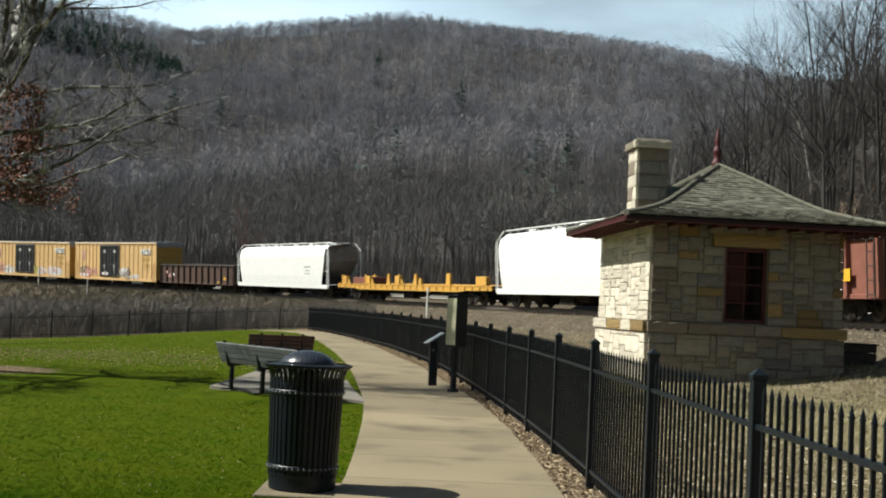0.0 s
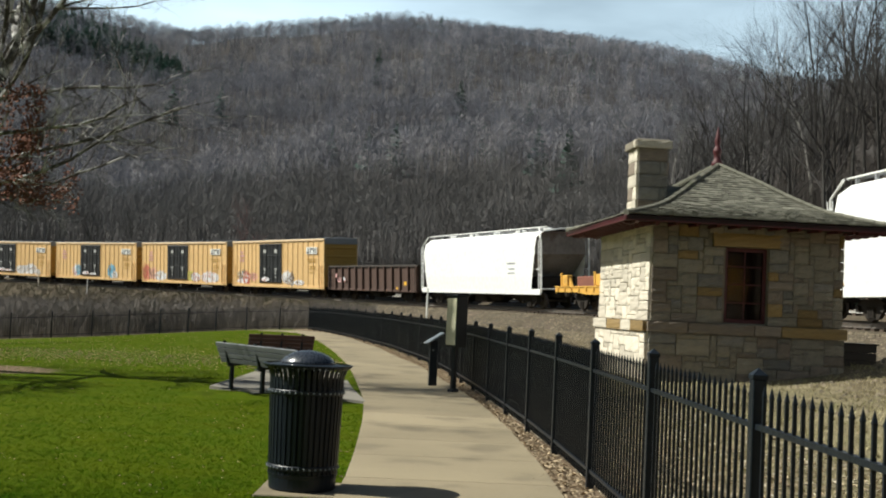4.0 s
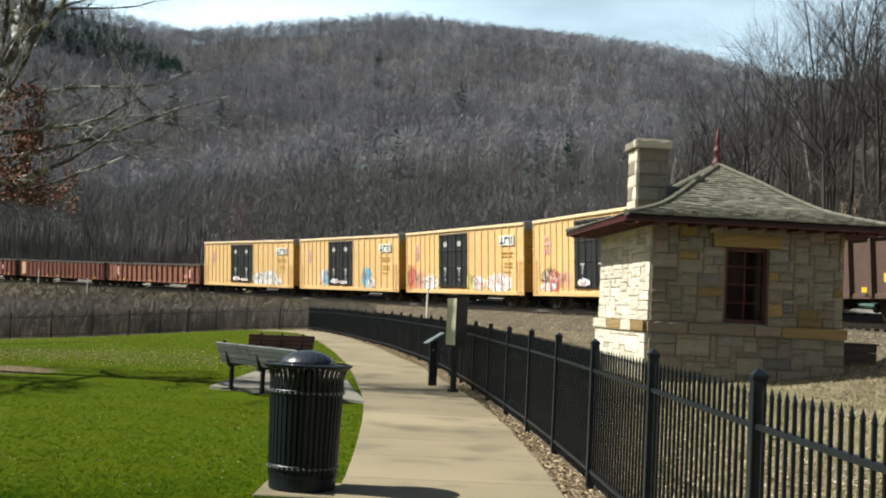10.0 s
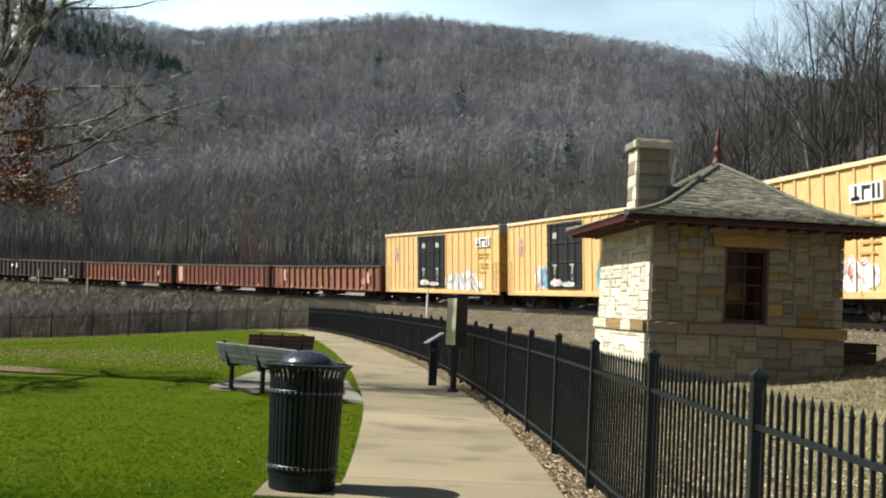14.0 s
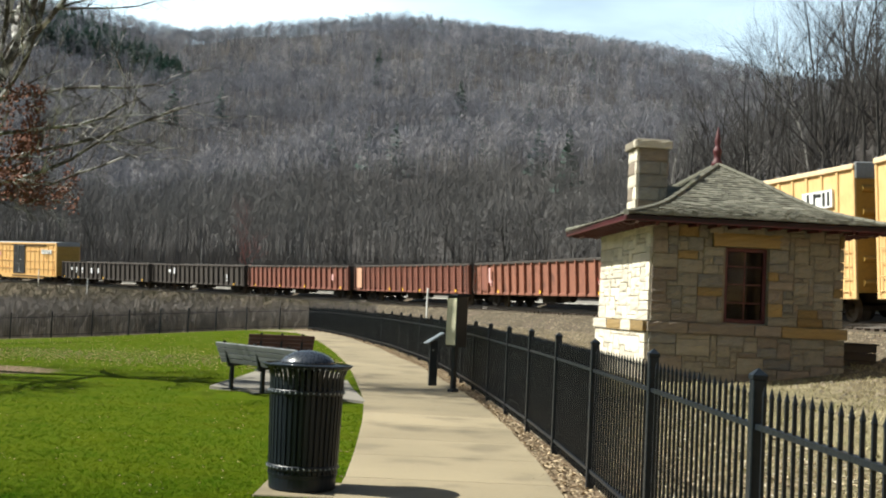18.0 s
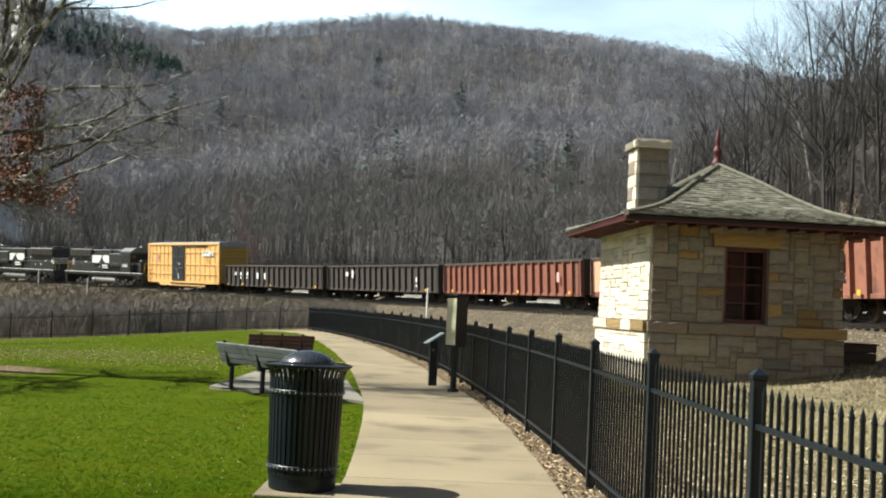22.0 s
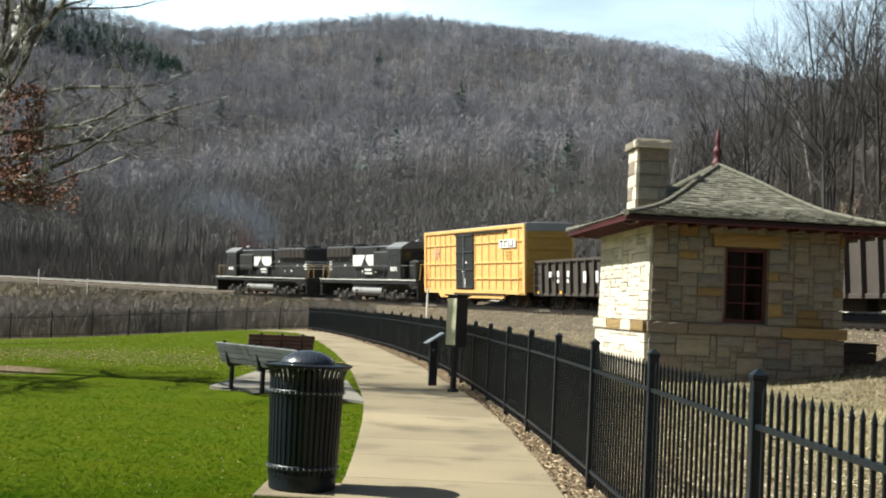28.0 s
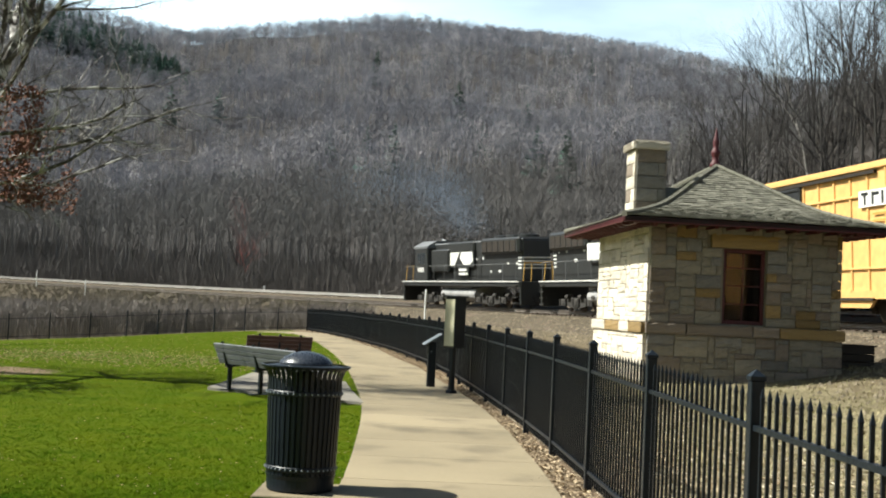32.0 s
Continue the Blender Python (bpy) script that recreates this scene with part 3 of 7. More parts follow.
def make_house():
    house = thing("stone_hut", "small stone hut with hipped shingle roof and chimney beside the tracks", "hut", at=H_AT)
    t = 0.35
    rnd = random.Random(11)
    wx0, wx1, wz0, wz1 = WIN_X0, WIN_X1, WIN_Z0, WIN_Z1
    # cores of the walls; the front and the back are open at their windows
    back_win = (2.42, 3.60, 0.95, 2.86)

    def holed(name, y0, y1, a, b, c, d):
        s = Shape()
        s.box(0, a, y0, y1, -0.3, H_TOP)
        s.box(b, HW, y0, y1, -0.3, H_TOP)
        s.box(a, b, y0, y1, -0.3, c)
        s.box(a, b, y0, y1, d, H_TOP)
        return part(name, s, M_MORTAR, house)
    front = holed("wall_front", 0.0, t, wx0, wx1, wz0, wz1)
    back = holed("wall_back", HD - t, HD, *back_win)
    left = part("wall_side", Shape().box(0, t, t, HD - t, -0.3, H_TOP), M_MORTAR, house)
    right = part("wall_side", Shape().box(HW - t, HW, t, HD - 1.7, -0.3, H_TOP).box(HW - t, HW, HD - 0.45, HD - t, -0.3, H_TOP)
                 .box(HW - t, HW, HD - 1.7, HD - 0.45, -0.3, 0.95).box(HW - t, HW, HD - 1.7, HD - 0.45, 2.86, H_TOP), M_MORTAR, house)
    part("floor", Shape().box(t, HW - t, t, HD - t, -0.1, 0.1), M_DARKWOOD, house)
    part("ceiling", Shape().box(t, HW - t, t, HD - t, H_TOP - 0.06, H_TOP - 0.01), M_DARKWOOD, house)
    ident = Matrix.Identity(4)
    side_m = Matrix.Rotation(radians(-90), 4, "Z")           # x runs away from the viewer's corner along the left wall
    side_m = Matrix.Translation((0, HD, 0)) @ side_m
    win = [(wx0 - 0.02, wx1 + 0.02, wz0 - 0.02, wz1 + 0.3), (wx0 - 0.3, wx1 + 0.3, wz1, wz1 + 0.3)]
    # plinth, a band of long blocks, then the wall
    # sun and shade by tone: the left wall pale, the front dark
    for wall, m, w, holes in ((front, ident, HW, win), (left, side_m, HD, ())):
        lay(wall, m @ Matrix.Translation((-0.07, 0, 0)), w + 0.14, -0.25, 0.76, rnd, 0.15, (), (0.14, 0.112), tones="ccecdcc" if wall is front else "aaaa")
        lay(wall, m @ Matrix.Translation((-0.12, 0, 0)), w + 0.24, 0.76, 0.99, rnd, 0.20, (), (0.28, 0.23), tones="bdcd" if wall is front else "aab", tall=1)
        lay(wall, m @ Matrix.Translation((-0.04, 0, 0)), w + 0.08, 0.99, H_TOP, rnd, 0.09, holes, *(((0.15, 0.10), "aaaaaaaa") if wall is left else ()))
    stone(front, ident, wx0 - 0.3, wx1 + 0.3, wz1 + 0.0, wz1 + 0.30, 0.10, rnd, "b")
    # windows, front and back
    for name, y, (wx0, wx1, wz0, wz1) in (("window", 0.12, (wx0, wx1, wz0, wz1)), ("window", HD - 0.16, back_win)):
        w = part(name, Shape().box(wx0, wx0 + 0.07, y - 0.06, y + 0.06, wz0, wz1, c=0.01).box(wx1 - 0.07, wx1, y - 0.06, y + 0.06, wz0, wz1, c=0.01)
                 .box(wx0 + 0.07, wx1 - 0.07, y - 0.06, y + 0.06, wz1 - 0.08, wz1, c=0.01).box(wx0 + 0.07, wx1 - 0.07, y - 0.06, y + 0.06, wz0, wz0 + 0.08, c=0.01), M_TRIM, house, "dark red window frame")
        mun = Shape()
        for z in (wz0 + 0.42, wz0 + 0.80, wz0 + 1.17):
            mun.box(wx0 + 0.07, wx1 - 0.07, y - 0.02, y + 0.02, z - 0.011, z + 0.011)
        mun.box((wx0 + wx1) / 2 - 0.010, (wx0 + wx1) / 2 + 0.010, y - 0.018, y + 0.018, wz0 + 0.08, wz1 - 0.08)
        part("glazing_bar", mun, M_TRIM, w)
        pane = part("pane", Shape().box(wx0 + 0.06, wx1 - 0.06, y - 0.004, y + 0.004, wz0 + 0.06, wz1 - 0.06), glass(), w)
        pane.visible_shadow = False
    make_roof(house)
    make_chimney(house, rnd)


def glass():
    if "glass" in MATS:
        return MATS["glass"]
    m = bpy.data.materials.new("glass")
    m.use_nodes = True
    b = m.node_tree.nodes["Principled BSDF"]
    b.inputs["Base Color"].default_value = (0.20, 0.195, 0.19, 1)
    b.inputs["Transmission Weight"].default_value = 1.0
    b.inputs["Roughness"].default_value = 0.22
    b.inputs["IOR"].default_value = 1.12
    MATS["glass"] = m
    return m


OVER = 0.80
EAVE_Z, APEX_Z = 3.10, 4.54


def roof_z(f):
    """Height of the bell-cast roof; f runs from 0 at the eave to 1 at the apex."""
    return EAVE_Z + (APEX_Z - EAVE_Z) * float(np.interp(f, [0, 0.08, 0.16, 0.25, 0.33, 0.41, 0.57, 0.73, 1.0], [0, 0.036, 0.080, 0.135, 0.19, 0.258, 0.45, 0.67, 1.0]))


def make_roof(house):
    cx, cy = HW / 2, HD / 2
    x0, x1, y0, y1 = -OVER, HW + OVER, -OVER, HD + OVER
    ridge = (HD - HW) / 2 * 0.3
    def ring(f):
        k = 1 - f
        hx, hy = (x1 - x0) / 2 * k, ((y1 - y0) / 2 - ridge) * k + ridge * 1.0
        return [(cx - hx, cy - hy), (cx + hx, cy - hy), (cx + hx, cy + hy), (cx - hx, cy + hy)]
    # boarding below the shingles
    s = Shape()
    fr = [i / 18 for i in range(19)]
    vs = [(x, y, roof_z(f) - 0.03) for f in fr for x, y in ring(f)]
    fs = [(i * 4 + j, i * 4 + (j + 1) % 4, (i + 1) * 4 + (j + 1) % 4, (i + 1) * 4 + j) for i in range(18) for j in range(4)]
    vs += [(x, y, EAVE_Z - 0.10) for x, y in ring(0)]
    b = 19 * 4
    fs += [(b + j, b + (j + 1) % 4, (j + 1) % 4, j) for j in range(4)] + [(b + 3, b + 2, b + 1, b)]
    s.add(vs, fs)
    roof = part("roof", s, M_DARKWOOD, house, "weathered grey-green shingle roof")
    rnd = random.Random(5)
    # courses of shingles; those of the front and left slopes nearest the eave are single pieces
    rest = Shape()
    pieces = 0
    N = 34
    for c in range(N):
        f0, f1 = c / N, min(1.0, (c + 1.7) / N)
        a, d = ring(f0), ring(f1)
        za, zd = roof_z(f0), roof_z(f1)
        for side in (0, 3, 1, 2):
            p, q = Vector((*a[side], za)), Vector((*a[(side + 1) % 4], za))
            u, w = Vector((*d[side], zd)), Vector((*d[(side + 1) % 4], zd))
            L = (q - p).length
            cnt = max(1, int(L / 0.145))
            n = (q - p).cross(u - p).normalized()
            if n.z < 0:
                n = -n
            cuts = [0.0] + sorted((i + rnd.uniform(-0.25, 0.25)) / cnt for i in range(1, cnt)) + [1.0]
            for i in range(cnt):
                g0, g1 = cuts[i] + 0.004 / L, cuts[i + 1] - 0.004 / L
                lift = 0.022 + rnd.uniform(0, 0.012)
                drop = rnd.uniform(-0.012, 0.016)
                low0, low1 = p.lerp(q, g0), p.lerp(q, g1)
                hi0, hi1 = u.lerp(w, g0), u.lerp(w, g1)
                low0 += (low0 - hi0).normalized() * drop
                low1 += (low1 - hi1).normalized() * drop
                vs = [low0 + n * lift, low1 + n * lift, hi1 + n * 0.004, hi0 + n * 0.004, low0 + n * (lift - 0.022), low1 + n * (lift - 0.022)]
                fs = [(0, 1, 2, 3), (4, 5, 1, 0), (0, 3, 4), (1, 5, 2)]
                if side in (0, 3) and pieces < 290 and c < 12:
                    part("shingle", Shape().add(vs, fs), M_SHINGLE, roof)
                    pieces += 1
                else:
                    rest.add(vs, fs)
    tagged(part("shingles", rest, M_SHINGLE, roof), "weathered grey-green wooden shingles", kind="stuff")
    # hip caps, dark red fascia, rafter tails and finial
    for j in range(4):
        pts = [Vector((*ring(f)[j], roof_z(f) + 0.02)) for f in fr]
        for p, q in zip(pts, pts[1:]):
            part("hip_shingle", Shape().rod(p, q + (q - p) * 0.1, 0.07, 0.058, 6), M_SHINGLE, roof)
    for j in range(4):
        p, q = Vector((*ring(0)[j], 0)), Vector((*ring(0)[(j + 1) % 4], 0))
        w = (q - p).normalized()
        ang = math.atan2(w.y, w.x)
        m = Matrix.Translation((*p[:2], EAVE_Z - 0.13)) @ Matrix.Rotation(ang, 4, "Z") @ Matrix.Translation((0, 0.03, 0))
        part("fascia", Shape().box(-0.02, (q - p).length + 0.02, -0.03, 0.0, 0.0, 0.105, m, c=0.008), M_TRIM, roof, "dark red fascia board")
        for x in np.arange(0.25, (q - p).length - 0.1, 0.42):
            o = [(0.02, 0.02), (0.02, -0.01), (0.10, -0.045), (0.30, -0.03), (OVER - 0.02, -0.03), (OVER - 0.02, 0.02)]
            tail = Shape().prism([(a, b) for a, b in o], x - 0.035, x + 0.035, axis="x", m=m)
            part("rafter_tail", tail, M_TRIM, roof)
    fin = Shape().turned([(0.12, 0.0), (0.125, 0.10), (0.08, 0.17), (0.07, 0.28), (0.10, 0.33), (0.10, 0.39), (0.065, 0.45), (0.055, 0.52), (0.075, 0.58), (0.055, 0.68), (0.022, 0.86), (0.004, 0.93)], 14, at=(cx, cy, APEX_Z - 0.02))
    part("finial", fin, M_TRIM, roof, "dark red turned finial", smooth=True)


def make_chimney(house, rnd):
    ch = part("chimney", Shape().box(0.02, 0.62, 1.6, 2.35, 2.6, 4.78), M_MORTAR, house, "square stone chimney with a projecting cap")
    w, d, x0, y0 = 0.60, 0.75, 0.02, 1.6
    fr = Matrix.Translation((x0, y0, 0))
    sd = Matrix.Translation((x0, y0 + d, 0)) @ Matrix.Rotation(radians(-90), 4, "Z")
    rt = Matrix.Translation((x0 + w, y0, 0)) @ Matrix.Rotation(radians(90), 4, "Z")
    bk = Matrix.Translation((x0 + w, y0 + d, 0)) @ Matrix.Rotation(radians(180), 4, "Z")
    for m, ww in ((fr, w), (sd, d), (rt, d), (bk, w)):
        # left face in the sunlit tone, the other faces in shade tones
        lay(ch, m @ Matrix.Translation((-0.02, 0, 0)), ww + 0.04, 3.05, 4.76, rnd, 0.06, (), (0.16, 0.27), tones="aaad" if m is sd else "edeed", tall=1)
    for a in (0, 1):
        lay(ch, (fr if a == 0 else sd) @ Matrix.Translation((-0.10, 0, 0)), (w if a == 0 else d) + 0.2, 4.76, 4.93, rnd, 0.13, (), (0.2, 0.17), tones="ac", tall=1)
    # saddle that sheds water round the chimney
    sad = Shape().add([(0.60, 1.52, 3.66), (0.60, 2.43, 3.66), (0.60, 1.975, 4.0), (1.30, 1.975, 4.0), (1.15, 1.52, 3.66), (1.15, 2.43, 3.66)],
                      [(0, 1, 2), (0, 2, 3, 4), (1, 5, 3, 2), (0, 4, 5, 1), (4, 3, 5)])
    part("saddle", sad, M_SHINGLE, house, "small shingled saddle behind the chimney")
    part("cap", Shape().box(x0 - 0.085, x0 + w + 0.085, y0 - 0.085, y0 + d + 0.085, 4.77, 4.965, c=0.03), M_STONE_C, ch)


make_house()

# ---- things in the park ----
M_LID = mat("lid_paint", (0.028, 0.034, 0.045), (0.02, 0.024, 0.032), scale=6, rough=0.28)
M_SLAT = mat("grey_slat", (0.125, 0.13, 0.14), (0.09, 0.094, 0.102), scale=3, rough=0.6, stretch=(1, 8, 8), per_object=0.12)
M_BROWNSLAT = mat("brown_slat", (0.075, 0.030, 0.022), (0.055, 0.024, 0.018), scale=3, rough=0.65, stretch=(1, 8, 8), per_object=0.15)
M_PANEL = mat("cream_panel", (0.55, 0.52, 0.36), (0.46, 0.43, 0.30), scale=5, rough=0.6, spots=((0.3, 0.28, 0.18), 9.0, 0.3))
M_PLATE = plain("grey_plate", (0.22, 0.24, 0.26), 0.4)
M_WHITEPOST = plain("white_post_paint", (0.75, 0.75, 0.72), 0.6)


def litter_bin():
    ob = thing("litter_bin", "black slatted metal litter bin with a domed lid", "litter bin", at=Matrix.Translation((-1.0, 9.44, 0.02)) @ Matrix.Rotation(0.3, 4, "Z") @ Matrix.Diagonal((0.965, 0.965, 1.065, 1)))
    r0, r1, n = 0.265, 0.285, 40
    part("liner", Shape().turned([(0.01, 0.05), (r0 - 0.035, 0.05), (r1 - 0.035, 0.70), (r1 - 0.05, 0.72), (0.01, 0.6)], 32, close=False), M_IRON, ob)
    part("base_ring", Shape().turned([(r0 - 0.02, 0.0), (r0, 0.01), (r0 + 0.004, 0.09), (r0 + 0.014, 0.12), (r0 - 0.01, 0.12)], 40), M_IRON, ob)
    slat = Shape()
    w = 0.0135
    prof = [(r0, 0.10), (r0 + 0.004, 0.2), (r1, 0.72), (r1 + 0.002, 0.80), (r1 + 0.022, 0.855), (r1 + 0.065, 0.885)]
    vs = []
    for r, z in prof:
        vs += [(r, -w, z), (r, w, z), (r + 0.009, w, z + 0.002), (r + 0.009, -w, z + 0.002)]
    fs = []
    for i in range(len(prof) - 1):
        for j in range(4):
            fs.append((4 * i + j, 4 * i + (j + 1) % 4, 4 * i + 4 + (j + 1) % 4, 4 * i + 4 + j))
    k = 4 * (len(prof) - 1)
    fs += [(0, 1, 2, 3), (k, k + 1, k + 2, k + 3)]
    slat_me = slat.add(vs, fs).mesh("slat", M_IRON)
    for i in range(n):
        part("slat", slat_me, M_IRON, ob, at=Matrix.Rotation(2 * math.pi * i / n, 4, "Z"))
    for z, r in ((0.165, r0 + 0.006), (0.70, r1 + 0.004)):
        part("band", Shape().turned([(r + 0.008, z - 0.018), (r + 0.014, z - 0.012), (r + 0.014, z + 0.012), (r + 0.008, z + 0.018)], 40, close=False), M_IRON, ob)
    stud = Shape().turned([(0.008, 0), (0.007, 0.005), (0.002, 0.007)], 8)
    stud_me = stud.mesh("stud", M_PLATE)
    for z, r in ((0.165, r0 + 0.02), (0.70, r1 + 0.018)):
        for i in range(n):
            a = 2 * math.pi * i / n
            part("stud", stud_me, M_PLATE, ob, at=Matrix.Rotation(a, 4, "Z") @ Matrix.Translation((r, 0, z)) @ Matrix.Rotation(radians(90), 4, "Y"))
    part("rim", Shape().turned([(r1 + 0.055, 0.880), (r1 + 0.072, 0.884), (r1 + 0.074, 0.895), (r1 + 0.056, 0.898)], 40, close=False), M_IRON, ob)
    lid = [(0.212, 0.890), (0.222, 0.900), (0.214, 0.918), (0.17, 0.955), (0.11, 0.980), (0.05, 0.992), (0.004, 0.996)]
    part("lid", Shape().turned(lid, 36), M_LID, ob, "glossy dark domed lid", smooth=True)
    part("lid_ring", Shape().turned([(0.13, 0.86), (r1 + 0.05, 0.875), (r1 + 0.05, 0.885), (0.24, 0.9), (0.13, 0.9)], 40, close=False), M_IRON, ob)


def bench(at, length, slat_mat, label):
    """A slatted bench; x along the bench, the sitter looks towards +y."""
    ob = thing("bench", label, "bench", at=at, group="benches on the pad")
    h = length / 2
    for x in (-h + 0.25, 0.0, h - 0.25):
        leg = part("leg", Shape().box(x - 0.03, x + 0.03, -0.03, 0.03, 0.0, 0.44, c=0.008), M_IRON, ob)
        part("foot", Shape().box(x - 0.05, x + 0.05, -0.18, 0.3, 0.0, 0.02, c=0.004), M_IRON, ob)
        m = Matrix.Translation((x, 0, 0.42))
        part("bracket", Shape().prism([(-0.05, -0.03), (0.42, 0.03), (0.42, 0.06), (0.0, 0.02), (-0.14, 0.42), (-0.18, 0.42), (-0.08, 0.0)], -0.02, 0.02, axis="x", m=m), M_IRON, ob)
    for i in range(4):
        y = 0.02 + i * 0.115
        part("seat_slat", Shape().box(-h, h, y, y + 0.095, 0.445 + i * 0.012, 0.475 + i * 0.012, c=0.006), slat_mat, ob)
    for i in range(4):
        m = Matrix.Translation((0, -0.055 - i * 0.034, 0.50 + i * 0.088)) @ Matrix.Rotation(radians(20), 4, "X")
        part("back_slat", Shape().box(-h, h, -0.018, 0.018, -0.042, 0.042, m, c=0.006), slat_mat, ob)


def signs():
    z = ground_at(0.29, 20.7)
    ob = thing("sign_post", "tall dark post carrying a boxed information panel with a cream face", "sign", at=Matrix.Translation((0.28, 20.7, z)) @ Matrix.Rotation(radians(-50), 4, "Z"))
    part("post", Shape().box(-0.04, 0.04, -0.04, 0.04, 0.0, 0.86, c=0.008), M_IRON, ob)
    part("foot", Shape().box(-0.15, 0.15, -0.15, 0.15, 0.0, 0.03, c=0.01).box(-0.07, 0.07, -0.07, 0.07, 0.03, 0.09, c=0.01), M_IRON, ob)
    bx = part("case", Shape().box(-0.14, 0.14, -0.10, 0.14, 0.80, 1.66, c=0.012), M_IRON, ob)
    part("face", Shape().box(-0.12, 0.12, -0.112, -0.096, 0.83, 1.62, c=0.004), M_PANEL, bx, "weathered cream panel face")
    part("roof", Shape().box(-0.17, 0.17, -0.14, 0.17, 1.66, 1.685, c=0.006), M_IRON, ob)
    z = ground_at(-0.08, 22.2)
    ob = thing("lectern_sign", "low dark lectern post with a slanted grey plate", "sign", at=Matrix.Translation((-0.08, 22.2, z)) @ Matrix.Rotation(radians(8), 4, "Z"))
    part("post", Shape().box(-0.075, 0.075, -0.05, 0.05, 0.0, 0.86, c=0.01), M_IRON, ob)
    m = Matrix.Translation((0, 0, 0.90)) @ Matrix.Rotation(radians(-33), 4, "Y")
    pl = part("plate", Shape().box(-0.19, 0.19, -0.22, 0.22, -0.012, 0.012, m, c=0.006), M_PLATE, ob, "slanted grey plate")
    part("knob", Shape().rod((-0.02, -0.06, 0.68), (-0.02, -0.04, 0.68), 0.016, n=8), M_PLATE, ob)


def marker_posts():
    """White posts beside the line."""
    for x, y, h in ((-0.80, 74.0, 1.95), (-38.6, 133.0, 2.0), (-47.6, 144.0, 2.2)):
        z = ground_at(x, y)
        ob = thing("marker_post", "short white-painted marker post beside the tracks", "marker post", at=Matrix.Translation((x, y, z)) @ Matrix.Rotation(radians(-55), 4, "Z"), group="marker posts")
        part("shaft", Shape().box(-0.045, 0.045, -0.045, 0.045, -0.2, h, c=0.012), M_WHITEPOST, ob)
        part("top", Shape().box(-0.07, 0.07, -0.06, 0.06, h, h + 0.03, c=0.01), M_WHITEPOST, ob)
    for s, out in ((-28.0, 8.0), (-7.0, 8.2)):
        p = on_line(s, out, -0.5)
        ob = thing("marker_post", "short white-painted marker post behind the tracks", "marker post", at=Matrix.Translation(p), group="marker posts")
        part("shaft", Shape().box(-0.06, 0.06, -0.05, 0.05, -0.3, 1.0, c=0.012), M_WHITEPOST, ob)
        part("top", Shape().box(-0.07, 0.07, -0.06, 0.06, 1.0, 1.03, c=0.01), M_WHITEPOST, ob)


def timber_box():
    z = ground_at(9.2, 27.0)
    ob = thing("timber_box", "low dark timber box beside the hut", "box", at=Matrix.Translation((9.05, 27.0, z - 0.10)) @ Matrix.Rotation(0.085, 4, "Z"))
    for i in range(3):
        for y in (-0.35, 0.35):
            part("board", Shape().box(-0.5, 0.5, y - 0.025, y + 0.025, 0.02 + i * 0.17, 0.18 + i * 0.17, c=0.008), M_DARKWOOD, ob)
        for x in (-0.475, 0.475):
            part("board", Shape().box(x - 0.025, x + 0.025, -0.325, 0.325, 0.02 + i * 0.17, 0.18 + i * 0.17, c=0.008), M_DARKWOOD, ob)
    part("lid", Shape().box(-0.54, 0.54, -0.4, 0.4, 0.52, 0.56, c=0.01), M_DARKWOOD, ob)


litter_bin()
bench(Matrix.Translation((-2.62, 18.39, 0.03)) @ Matrix.Diagonal((1, 1, 0.90, 1)) @ Matrix.Rotation(radians(-51.4), 4, "Z"), 2.4, M_SLAT, "grey slatted bench with black iron legs, seen from behind")
bench(Matrix.Translation((-3.16, 24.4, 0.03)) @ Matrix.Diagonal((1, 1, 0.91, 1)) @ Matrix.Rotation(radians(18), 4, "Z"), 1.32, M_BROWNSLAT, "dark red-brown slatted bench with iron legs")
signs()
marker_posts()
timber_box()

# ---- train ----
def run(t):
    """How far the train has gone at t seconds, from where it stands at 6 s."""
    u = t - 6.0
    if t <= 17.0:
        return SIZE * (7.5986 * u + 0.0097 * u * u)
    return SIZE * (7.5986 * 11 + 0.0097 * 121 + 7.812 * (t - 17.0) + 0.055 * max(0.0, t - 20.0))


P_YELLOW = mat("boxcar_yellow", (0.68, 0.44, 0.195), (0.56, 0.36, 0.155), scale=0.5, rough=0.55, fine=7, spots=((0.42, 0.25, 0.09), 0.9, 0.28), stretch=(1, 1, 0.45))
P_CREAM = mat("boxcar_cream", (0.74, 0.55, 0.34), (0.66, 0.48, 0.28), scale=0.8, rough=0.6)
P_BRIGHT = mat("boxcar_bright_yellow", (0.70, 0.41, 0.145), (0.62, 0.365, 0.13), scale=0.5, rough=0.5, spots=((0.50, 0.30, 0.08), 0.9, 0.2))
# darker than the yellow sides: the ends' shade is in this colour
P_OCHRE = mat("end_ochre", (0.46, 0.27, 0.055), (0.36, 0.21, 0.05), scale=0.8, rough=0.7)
P_BLACK = mat("door_black", (0.012, 0.013, 0.014), (0.020, 0.021, 0.022), scale=1.5, rough=0.5)
P_GREYROOF = mat("galvanised_roof", (0.30, 0.31, 0.32), (0.24, 0.245, 0.25), scale=1.2, rough=0.5, metal=0.3)
P_WHITE = mat("hopper_white", (0.84, 0.83, 0.81), (0.80, 0.79, 0.76), scale=0.5, rough=0.5, spots=((0.6, 0.57, 0.5), 0.8, 0.2))
# hopper white darkened to hold the ends' shade, with rust spots
P_SHADED_END = mat("shaded_end", (0.30, 0.275, 0.25), (0.17, 0.14, 0.12), scale=0.8, rough=0.8, spots=((0.12, 0.075, 0.055), 1.0, 0.35))
